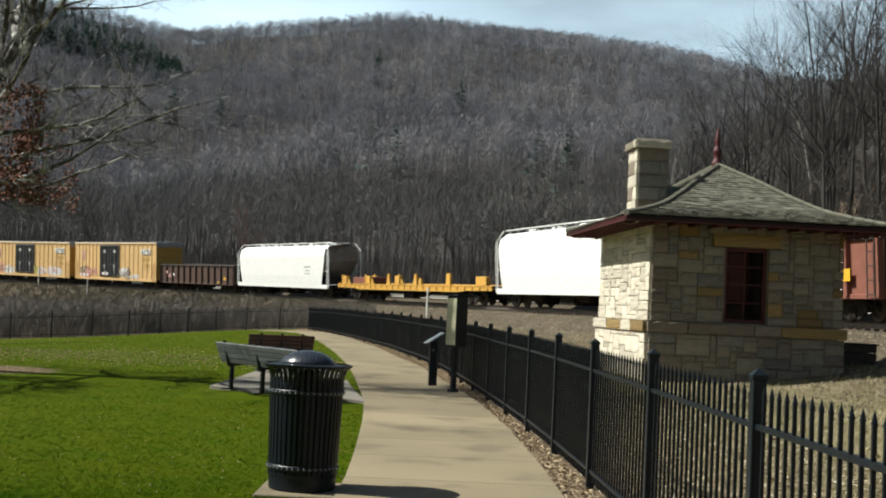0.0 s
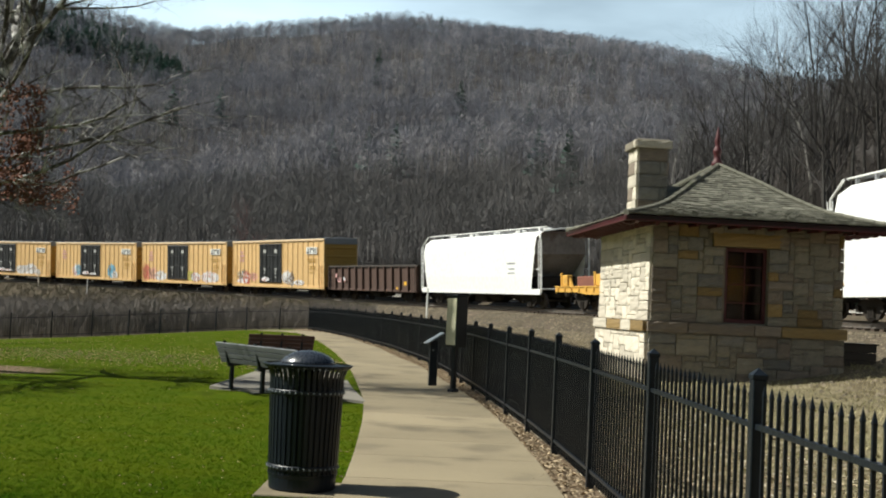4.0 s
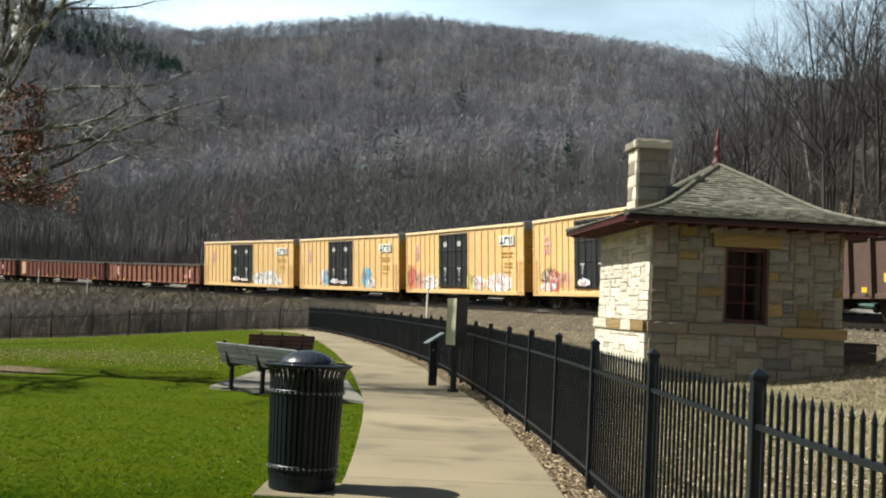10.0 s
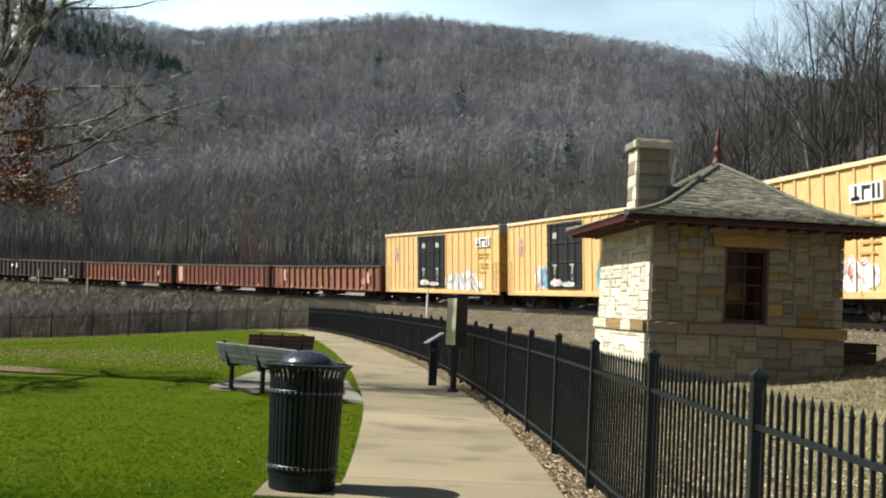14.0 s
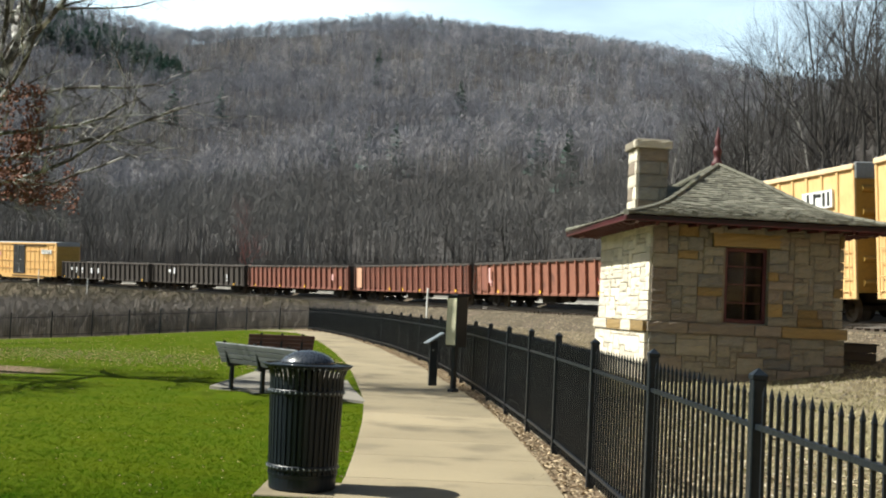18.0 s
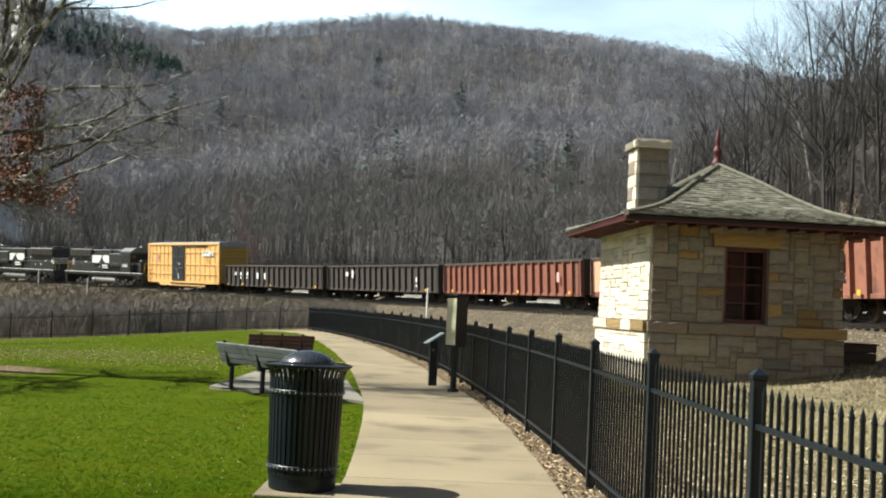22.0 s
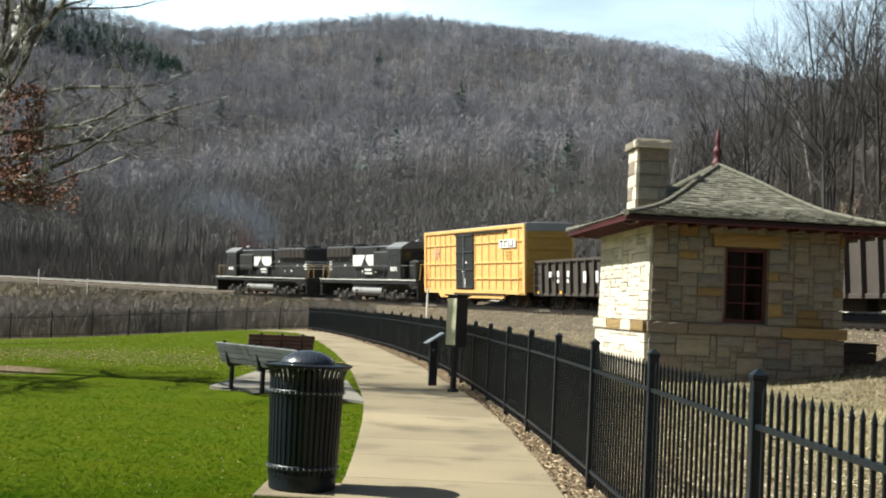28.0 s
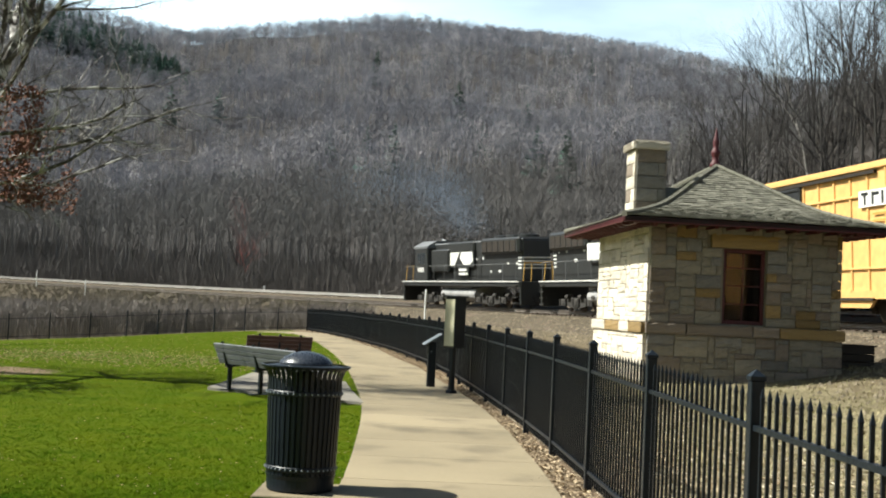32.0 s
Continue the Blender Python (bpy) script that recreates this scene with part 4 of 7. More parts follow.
P_UNDER = mat("underframe", (0.025, 0.021, 0.018), (0.045, 0.036, 0.028), scale=3, rough=0.85)
P_WHEEL = mat("wheel_steel", (0.10, 0.08, 0.065), (0.16, 0.13, 0.11), scale=4, rough=0.6, metal=0.5)
P_RUST = mat("gondola_red", (0.225, 0.090, 0.064), (0.165, 0.070, 0.052), scale=0.7, rough=0.8, spots=((0.13, 0.06, 0.045), 1.0, 0.35))
P_ORANGE = mat("gondola_orange_rust", (0.27, 0.115, 0.075), (0.17, 0.075, 0.055), scale=0.9, rough=0.8, spots=((0.10, 0.05, 0.04), 1.2, 0.35))
P_BROWN = mat("gondola_brown", (0.095, 0.060, 0.048), (0.075, 0.048, 0.040), scale=0.7, rough=0.8, spots=((0.17, 0.09, 0.06), 1.0, 0.3))
P_DARK = mat("gondola_dark", (0.065, 0.055, 0.048), (0.048, 0.040, 0.036), scale=0.7, rough=0.8, spots=((0.12, 0.09, 0.07), 1.0, 0.25))
P_FLAT = mat("flatcar_yellow", (0.66, 0.36, 0.06), (0.52, 0.29, 0.06), scale=0.8, rough=0.65, spots=((0.25, 0.14, 0.06), 1.5, 0.3))
P_LOCO = mat("loco_black", (0.019, 0.020, 0.020), (0.032, 0.033, 0.032), scale=1.0, rough=0.40, spots=((0.05, 0.047, 0.042), 1.2, 0.25))
P_RAIL = plain("handrail_grey", (0.10, 0.10, 0.10), 0.6)
P_DUST = mat("dusty_grey", (0.050, 0.046, 0.042), (0.028, 0.026, 0.024), scale=2.0, rough=0.8)
P_CABROOF = mat("cab_roof_grey", (0.15, 0.155, 0.16), (0.10, 0.103, 0.107), scale=1.5, rough=0.5)
P_TANK = mat("tank_grey", (0.30, 0.295, 0.29), (0.20, 0.195, 0.19), scale=1.2, rough=0.6, spots=((0.12, 0.115, 0.11), 1.5, 0.3))
P_MARK = plain("marking_white", (0.75, 0.74, 0.70), 0.6)
P_SILL = mat("sill_stripe", (0.55, 0.54, 0.51), (0.38, 0.37, 0.35), scale=1.5, rough=0.7, spots=((0.12, 0.11, 0.10), 2.5, 0.3))
P_GLASS = mat("window_dark", (0.02, 0.025, 0.03), scale=2, rough=0.08)
SPRAY = {"white": plain("spray_white", (0.72, 0.72, 0.74), 0.7), "blue": plain("spray_blue", (0.10, 0.36, 0.55), 0.7),
         "red": plain("spray_red", (0.52, 0.09, 0.07), 0.7), "pink": plain("spray_pink", (0.62, 0.35, 0.33), 0.7),
         "dark": plain("spray_dark", (0.07, 0.06, 0.06), 0.7), "lime": plain("spray_lime", (0.55, 0.50, 0.06), 0.7),
         "amber": plain("spray_amber", (0.80, 0.42, 0.02), 0.7)}

for _k, _c in (("white", (0.70, 0.69, 0.70)), ("blue", (0.16, 0.40, 0.55)), ("red", (0.50, 0.13, 0.09)), ("pink", (0.66, 0.34, 0.26)), ("dark", (0.14, 0.10, 0.07)), ("lime", (0.55, 0.50, 0.12))):
    SPRAY["worn " + _k] = mat("worn_spray_" + _k, _c, tuple(v * 0.85 for v in _c), scale=2.0, rough=0.65, spots=((0.66, 0.44, 0.20), 3.2, 0.36))
P_CHALK = mat("chalky_marks", (0.42, 0.42, 0.40), (0.25, 0.25, 0.245), scale=4, rough=0.8, spots=((0.03, 0.03, 0.03), 7.0, 0.35))

CARS = []      # (thing, s of its middle, half the distance between its trucks)
SHARED = {}
WHEELS = []


def shared(key, make, material, smooth=False):
    if key not in SHARED:
        SHARED[key] = make().mesh(key, material, smooth)
    return SHARED[key]


def wheelset_shape():
    s = Shape()
    s.rod((0, -0.95, 0), (0, 0.95, 0), 0.09, n=8)
    for g in (-1, 1):
        prof = [(0.46, -0.07), (0.44, -0.02), (0.43, 0.06), (0.30, 0.055), (0.28, 0.02), (0.14, 0.02), (0.13, 0.08), (0.02, 0.08)]
        o = Shape().turned(prof, 20)
        m = Matrix.Translation((0, g * 0.75, 0)) @ Matrix.Rotation(radians(90 if g < 0 else -90), 4, "X")
        s.add([m @ Vector(p) for p in o.v], o.f)
    return s


def side_frame_shape(axles):
    """Cast truck side frame in the x, z plane, with its bearing boxes."""
    s = Shape()
    h = 0.85 if axles == 2 else 1.75
    out = [(-h - 0.2, 0.40), (-h - 0.2, 0.6), (-h + 0.05, 0.66), (-0.45, 0.74), (0.45, 0.74), (h - 0.05, 0.66), (h + 0.2, 0.6), (h + 0.2, 0.40),
           (h - 0.2, 0.36), (0.5, 0.22), (0.35, 0.14), (-0.35, 0.14), (-0.5, 0.22), (-h + 0.2, 0.36)]
    s.prism(out, -0.06, 0.06)
    for x in ((-h, h) if axles == 2 else (-h, 0.0, h)):
        s.rod((x, -0.16, 0.46), (x, 0.1, 0.46), 0.12, n=10)
        if axles == 3:
            s.box(x - 0.26, x + 0.26, -0.13, -0.05, 0.30, 0.66, c=0.03)
            for dx in (-0.38, 0.38):
                s.rod((x + dx, -0.10, 0.30), (x + dx, -0.10, 0.68), 0.07, n=8)
            s.rod((x + 0.55, -0.14, 0.78), (x + 0.95, -0.14, 0.78), 0.11, n=8)
    for x in (-0.16, 0, 0.16):
        s.rod((x, -0.09, 0.2), (x, -0.09, 0.52), 0.06, n=8)
    return s


def truck(parent, x, axles=2, gap=1.7, paint=None):
    """A truck: side frames, bolster and wheelsets."""
    tr = part("truck", Shape().box(-0.25, 0.25, -1.1, 1.1, 0.45, 0.72, c=0.04), P_UNDER, parent, "dusty black truck with steel wheels", at=Matrix.Translation((x, 0, 0)))
    fr = shared("side_frame_%d" % axles, lambda: side_frame_shape(axles), P_UNDER if axles == 2 else P_DUST)
    for g in (-1, 1):
        part("side_frame", fr, P_UNDER, tr, at=Matrix.Translation((0, g * 1.08, 0)) @ Matrix.Rotation(0 if g < 0 else math.pi, 4, "Z"))
    ws = shared("wheelset", wheelset_shape, P_WHEEL)
    for i in range(axles):
        WHEELS.append(part("wheelset", ws, P_WHEEL, tr, at=Matrix.Translation(((i - (axles - 1) / 2) * gap, 0, 0.46))))
    return tr


def couplers(parent, half):
    for g in (-1, 1):
        c = Shape().box(g * half - 0.05 if g > 0 else g * half - 0.55, g * half + 0.55 if g > 0 else g * half + 0.05, -0.11, 0.11, 0.74, 0.96, c=0.03)
        c.box(g * (half + 0.35) - 0.13, g * (half + 0.35) + 0.13, -0.2, 0.2, 0.68, 1.02, c=0.05)
        part("coupler", c, P_UNDER, parent)


def ladder(parent, x, y, z0, z1, material, wide=0.42, ends=False):
    """A grab-iron ladder in the x direction, or across the car's end."""
    s = Shape()
    ax = Vector((0, 1, 0)) if ends else Vector((1, 0, 0))
    o = Vector((x, y, 0))
    for g in (-0.5, 0.5):
        p = o + ax * (g * wide)
        s.rod(p + Vector((0, 0, z0)), p + Vector((0, 0, z1)), 0.022, n=5)
    for z in np.arange(z0 + 0.15, z1, 0.42):
        s.rod(o - ax * wide / 2 + Vector((0, 0, z)), o + ax * wide / 2 + Vector((0, 0, z)), 0.018, n=5)
    part("ladder", s, material, parent)


def spray(parent, x, z, w, h, colour, y, seed, ribs=(), worn=""):
    """Sprayed graffiti: a ragged fill of narrow strips that lies on the side and over its ribs, with thin scrawled lines on it."""
    r = random.Random(seed)

    def at_y(px, up):
        return y - up - (0.052 if any(abs(px - q) < 0.085 for q in ribs) else 0.0)

    fill = Shape()
    n = max(6, int(w / 0.06))
    ph, period = r.uniform(0, 6), r.uniform(0.45, 0.8)
    for i in range(n):
        x0, x1 = x - w / 2 + i * w / n, x - w / 2 + (i + 1) * w / n
        f = (i + 0.5) / n * 2 - 1
        env = h / 2 * math.sqrt(max(0.0, 1 - 0.9 * f * f)) * (0.72 + 0.28 * abs(math.sin(x0 / period * 3.14 + ph)))
        z0, z1 = z - env * r.uniform(0.85, 1.0), z + env * r.uniform(0.8, 1.05)
        q = at_y((x0 + x1) / 2, 0.004)
        hole = r.random() < 0.28
        zm = z0 + (z1 - z0) * r.uniform(0.35, 0.7)
        for a, b in (((z0, zm - 0.05 * h), (zm + 0.06 * h, z1)) if hole else ((z0, z1),)):
            fill.add([(x0, q, a), (x1, q, a), (x1, q, b), (x0, q, b)], [(0, 1, 2, 3)])
    tagged(part("graffiti", fill, SPRAY[worn + colour], parent, "faded %s sprayed graffiti" % colour), kind="stuff")
    tone = r.choice(["dark", "red"] if colour in ("white", "pink", "red") else ["white", "dark"])
    s = Shape()
    for i in range(int(4 + w * 3)):
        cx, cz = x + r.uniform(-0.42, 0.42) * w, z + r.uniform(-0.3, 0.3) * h
        a = r.choice([1.2, 1.5, 1.75, 0.3, -0.5, 2.3]) + r.uniform(-0.25, 0.25)
        l, t = r.uniform(0.25, 0.6) * min(w, h), r.uniform(0.018, 0.034)
        bend = r.uniform(-1.2, 1.2)
        pts = [(cx + math.cos(a + bend * f) * l * f, cz + math.sin(a + bend * f) * l * f) for f in (-0.5, -0.25, 0, 0.25, 0.5)]
        nx, nz = -math.sin(a) * t, math.cos(a) * t
        vs = [(px + nx, y - 0.060, pz + nz) for px, pz in pts] + [(px - nx, y - 0.060, pz - nz) for px, pz in pts]
        s.add(vs, [(k, k + 1, 6 + k, 5 + k) for k in range(4)])
    tagged(part("graffiti", s, SPRAY[worn + tone], parent, "thin %s scrawled lines" % tone), kind="stuff")


def bars(parent, x0, z0, rows, y, material, name="marking"):
    """Writing too small to read, as plain bars: rows of (dx, dz, width, height)."""
    s = Shape()
    for dx, dz, w, h in rows:
        s.box(x0 + dx, x0 + dx + w, y, y + 0.006, z0 + dz, z0 + dz + h)
    part(name, s, material, parent)


def double_door_boxcar(half, marks, seed):
    """A yellow high-cube boxcar with black twin plug doors."""
    ob = thing("boxcar", "yellow ribbed high-cube boxcar with black double doors and graffiti", "boxcar", group="freight cars of the train")
    rnd = random.Random(seed)
    zb, zt = SILL, 4.88
    w = 1.50
    part("body", Shape().box(-half + 0.06, half - 0.06, -w, w, zb + 0.22, zt - 0.1), P_YELLOW, ob)
    for g in (-1, 1):
        part("side_sill", Shape().box(-half, half, g * w - 0.05, g * w + 0.05, zb, zb + 0.24, c=0.02), P_YELLOW, ob)
        # light eave strip, deeper over the ends than over the doors
        part("eave", Shape().box(-half, half, g * (w + 0.03) - 0.06, g * (w + 0.03) + 0.06, zt - 0.16, zt, c=0.02), P_CREAM, ob)
    roof = Shape().prism([(-w - 0.06, zt), (0, zt + 0.10), (w + 0.06, zt)], -half + 0.02, half - 0.02, axis="x")
    rf = part("roof", roof, P_GREYROOF, ob)
    rib = shared("roof_rib", lambda: Shape().prism([(-w - 0.04, 0), (0, 0.10), (w + 0.04, 0), (w + 0.04, 0.06), (0, 0.16), (-w - 0.04, 0.06)], -0.04, 0.04, axis="x"), P_GREYROOF)
    for x in np.linspace(-half + 0.7, half - 0.7, 13):
        part("roof_rib", rib, P_GREYROOF, rf, at=Matrix.Translation((x, 0, zt)))
    d0, d1 = -half + 0.325 * 2 * half, -half + 0.575 * 2 * half
    post = shared("side_rib", lambda: Shape().box(-0.07, 0.07, -0.05, 0.05, zb + 0.22, zt - 0.16, c=0.02), P_YELLOW)
    rib_x = list(np.linspace(-half + 0.07, d0 - 0.07, 8)) + list(np.linspace(d1 + 0.07, half - 0.07, 9))
    for g in (-1, 1):
        for x in rib_x:
            part("rib", post, P_YELLOW, ob, at=Matrix.Translation((x, g * w, 0)))
    mid = (d0 + d1) / 2
    for a, b in ((d0 + 0.06, mid - 0.02), (mid + 0.02, d1 - 0.06)):
        dr = part("door", Shape().box(a, b, -w - 0.09, -w + 0.02, zb + 0.40, zt - 0.30, c=0.03), P_BLACK, ob, "black steel plug door with locking bars")
        for z in (zb + 0.5, zb + 1.75, zb + 2.75, zt - 0.42):
            part("door_rail", Shape().box(a + 0.04, b - 0.04, -w - 0.13, -w - 0.08, z - 0.05, z + 0.05, c=0.02), P_BLACK, dr)
        c = (a + b) / 2
        for dx in (-0.45, 0.45):
            part("lock_bar", Shape().rod((c + dx, -w - 0.15, zb + 0.45), (c + dx, -w - 0.15, zt - 0.35), 0.03, n=6), P_BLACK, dr)
        # pale stencils and chalky wear on the doors
        bars(dr, c - 0.3, zt - 1.12, [(0.05, 0.0, 0.5, 0.1), (0, 0.1, 0.6, 0.14), (0.08, 0.24, 0.44, 0.08)], -w - 0.1, P_CHALK)
        bars(dr, c - 0.35, zb + 1.55, [(0.05, 0.02, 0.55, 0.09), (0.30, -0.2, 0.16, 0.22), (0.26, -0.42, 0.12, 0.2), (0.28, -0.72, 0.16, 0.14)], -w - 0.1, P_CHALK)
    part("door", Shape().box(d0 + 0.06, d1 - 0.06, w - 0.02, w + 0.08, zb + 0.40, zt - 0.3, c=0.03), P_BLACK, ob)
    # corrugated ends, with their shade put into the ochre
    for g in (-1, 1):
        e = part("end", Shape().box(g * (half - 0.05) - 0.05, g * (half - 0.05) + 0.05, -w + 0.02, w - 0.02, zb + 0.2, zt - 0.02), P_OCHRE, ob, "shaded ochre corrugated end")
        part("end_cap", Shape().box(g * (half + 0.005) - 0.05, g * (half + 0.005) + 0.05, -w - 0.02, w + 0.02, zt - 0.46, zt + 0.06, c=0.03), P_GREYROOF, e, "grey galvanised top of the end")
        for z in np.linspace(zb + 0.5, zt - 0.75, 5):
            part("corrugation", shared("end_bead", lambda: Shape().rod((0, -1.3, 0), (0, 1.3, 0), 0.11, n=8), P_OCHRE), P_OCHRE, e, at=Matrix.Translation((g * half, 0, z)))
    ladder(ob, half - 0.5, -w - 0.09, zb + 0.1, zb + 2.0, P_YELLOW)
    ladder(ob, -half + 0.5, -w - 0.09, zb + 0.1, zb + 2.0, P_YELLOW)
    # white plate with dark bars, and rows of small stencils below it
    x0 = half - 3.2
    part("plate", Shape().box(x0 + 0.05, x0 + 1.95, -w - 0.08, -w - 0.02, zt - 1.24, zt - 0.68), P_MARK, ob, "white plate with dark bars")
    bars(ob, x0 + 0.15, zt - 1.18, [(0.0, 0, 0.5, 0.12), (0.2, 0.0, 0.16, 0.44), (0.62, 0.0, 0.14, 0.44), (0.62, 0.3, 0.5, 0.12), (1.2, 0, 0.16, 0.44), (1.5, 0, 0.14, 0.44)], -w - 0.086, P_BLACK)
    bars(ob, x0 + 0.1, zt - 2.6, [(0, 0.9, 1.7, 0.07), (0.2, 0.7, 1.4, 0.07), (0.5, 0.3, 1.1, 0.07), (0.5, 0.1, 1.1, 0.07), (0.4, -0.2, 1.0, 0.06)], -w - 0.056, P_OCHRE)
    bars(ob, -half + 2.1, zt - 1.9, [(0.0, 0.0, 0.12, 1.0), (-0.5, 0.5, 0.5, 0.12), (0.12, 0.5, 0.5, 0.12), (-0.4, 0.0, 0.2, 0.3), (0.3, 0.0, 0.2, 0.3), (-0.3, 0.8, 0.2, 0.2), (0.25, 0.8, 0.2, 0.2)], -w - 0.056, SPRAY["pink"])
    for i, (fx, z, ww, h, c) in enumerate(marks):
        spray(ob, -half + fx * 2 * half, zb + z, ww, h, c, -w - 0.003 * (i % 7), seed * 31 + i, rib_x, "worn ")
    for k, (dx, dz, ww, h, c) in enumerate(((-0.8, 0.70, 1.5, 0.45, "white"), (0.8, 0.62, 1.6, 0.30, "white"))):
        if rnd.random() < 0.75:
            spray(ob, mid + dx, zb + dz, ww, h, c, -w - 0.165 - 0.003 * k, seed * 57 + k, (), "worn ")
    under(ob, half)
    return ob


def under(ob, half, tx=None):
    s = Shape().box(-half + 0.2, half - 0.2, -0.35, 0.35, 0.62, 1.0, c=0.05)
    s.box(-1.2, 0.6, -1.0, -0.45, 0.35, 0.75, c=0.04)
    s.rod((1.2, -0.75, 0.6), (2.3, -0.75, 0.6), 0.2, n=10)
    part("underframe", s, P_UNDER, ob)
    tx = half - 2.4 if tx is None else tx
    truck(ob, -tx)
    truck(ob, tx)
    couplers(ob, half)


def single_door_boxcar(half):
    """A bright yellow boxcar with one black door and a deep middle sill."""
    ob = thing("boxcar", "bright yellow boxcar with one black door and grey roof", "boxcar", group="freight cars of the train")
    zb, zt, w = SILL, 4.80, 1.5
    part("body", Shape().box(-half + 0.05, half - 0.05, -w, w, zb + 0.18, zt - 0.05), P_BRIGHT, ob)
    sill = [(-half, zb + 0.05), (-half, zb + 0.3), (half, zb + 0.3), (half, zb + 0.05), (half - 2.6, zb + 0.05), (half - 2.9, zb - 0.22), (-half + 2.9, zb - 0.22), (-half + 2.4, zb + 0.05)]
    for g in (-1, 1):
        part("side_sill", Shape().prism(sill, g * w - 0.05, g * w + 0.05), P_BRIGHT, ob)
        part("eave", Shape().box(-half, half, g * (w + 0.03) - 0.06, g * (w + 0.03) + 0.06, zt - 0.2, zt, c=0.02), P_BRIGHT, ob)
        for x in (-half + 0.14, half - 0.14):
            part("corner_post", Shape().box(x - 0.16, x + 0.16, g * w - 0.08, g * w + 0.08, zb + 0.1, zt - 0.1, c=0.02), P_BRIGHT, ob)
    part("roof", Shape().prism([(-w - 0.06, zt), (-0.7, zt + 0.12), (0.7, zt + 0.12), (w + 0.06, zt)], -half, half, axis="x"), P_GREYROOF, ob, "grey galvanised roof")
    d0, d1 = -half + 0.36 * 2 * half, -half + 0.535 * 2 * half
    post = shared("side_rib_b", lambda: Shape().box(-0.05, 0.05, -0.05, 0.05, zb + 0.22, zt - 0.16, c=0.02), P_BRIGHT)
    for g in (-1, 1):
        for x in list(np.linspace(-half + 0.9, d0 - 0.15, 6)) + list(np.linspace(d1 + 0.15, half - 0.9, 7)):
            part("rib", post, P_BRIGHT, ob, at=Matrix.Translation((x, g * w, 0)))
        for a, b in ((-half + 0.3, d0 - 0.1), (d1 + 0.1, half - 0.3)):
            for z in (zb + 0.95, zb + 1.9, zb + 3.1):
                part("belt", Shape().box(a, b, g * (w + 0.035) - 0.035, g * (w + 0.035) + 0.035, z - 0.035, z + 0.035, c=0.01), P_BRIGHT, ob)
    dr = part("door", Shape().box(d0, d1, -w - 0.1, -w + 0.02, zb + 0.3, zt - 0.3, c=0.03), P_BLACK, ob, "black sliding door")
    for z in (zb + 0.4, zb + 1.5, zb + 2.6, zt - 0.42):
        part("door_rail", Shape().box(d0 + 0.04, d1 - 0.04, -w - 0.14, -w - 0.09, z - 0.05, z + 0.05, c=0.02), P_BLACK, dr)
    part("lock_bar", Shape().rod(((d0 + d1) / 2, -w - 0.16, zb + 0.4), ((d0 + d1) / 2, -w - 0.16, zt - 0.4), 0.03), P_GREYROOF, dr)
    bars(dr, (d0 + d1) / 2 - 0.4, zb + 1.4, [(0.0, 0, 0.5, 0.1), (0.25, -0.5, 0.14, 0.4), (0.45, -0.95, 0.12, 0.5), (0.6, 0.5, 0.2, 0.12)], -w - 0.11, P_MARK)
    part("door_track", Shape().box(d0 - 0.3, half - 2.4, -w - 0.12, -w - 0.02, zt - 0.34, zt - 0.24), P_UNDER, ob)
    part("door_track", Shape().box(d0 - 0.3, half - 2.6, -w - 0.12, -w - 0.02, zb + 0.0, zb + 0.08), P_UNDER, ob)
    part("plate", Shape().box(half - 3.35, half - 1.15, -w - 0.085, -w - 0.02, zt - 1.30, zt - 0.82), P_MARK, ob, "white plate with dark bars")
    bars(ob, half - 3.2, zt - 1.25, [(0.0, 0.28, 0.4, 0.1), (0.15, 0.0, 0.12, 0.38), (0.6, 0, 0.12, 0.38), (0.72, 0.26, 0.3, 0.1), (1.15, 0, 0.12, 0.38), (1.4, 0, 0.3, 0.1), (1.65, 0, 0.12, 0.38)], -w - 0.09, P_BLACK)
    bars(ob, half - 2.6, zb + 2.2, [(0, 0.3, 0.9, 0.06), (0, 0.1, 0.9, 0.06), (0.1, -0.1, 0.7, 0.06)], -w - 0.058, P_OCHRE)
    bars(ob, -half + 1.9, zb + 2.3, [(0, 0.0, 0.14, 0.7), (0.25, -0.1, 0.12, 0.8), (-0.3, 0.3, 0.9, 0.12), (0.5, 0.1, 0.12, 0.5)], -w - 0.058, SPRAY["worn pink"])
    for g in (-1, 1):
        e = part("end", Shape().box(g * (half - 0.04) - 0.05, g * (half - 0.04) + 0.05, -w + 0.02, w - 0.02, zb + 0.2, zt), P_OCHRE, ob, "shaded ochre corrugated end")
        part("end_cap", Shape().box(g * (half + 0.01) - 0.05, g * (half + 0.01) + 0.05, -w - 0.02, w + 0.02, zt - 0.42, zt + 0.08, c=0.03), P_GREYROOF, e, "grey galvanised top of the end")
        for z in np.linspace(zb + 0.6, zt - 0.75, 5):
            part("corrugation", SHARED["end_bead"], P_OCHRE, e, at=Matrix.Translation((g * half, 0, z)))
    ladder(ob, half - 0.55, -w - 0.1, zb, zb + 1.6, P_BRIGHT)
    ladder(ob, -half + 0.55, -w - 0.1, zb, zb + 1.6, P_BRIGHT)
    under(ob, half)
    return ob


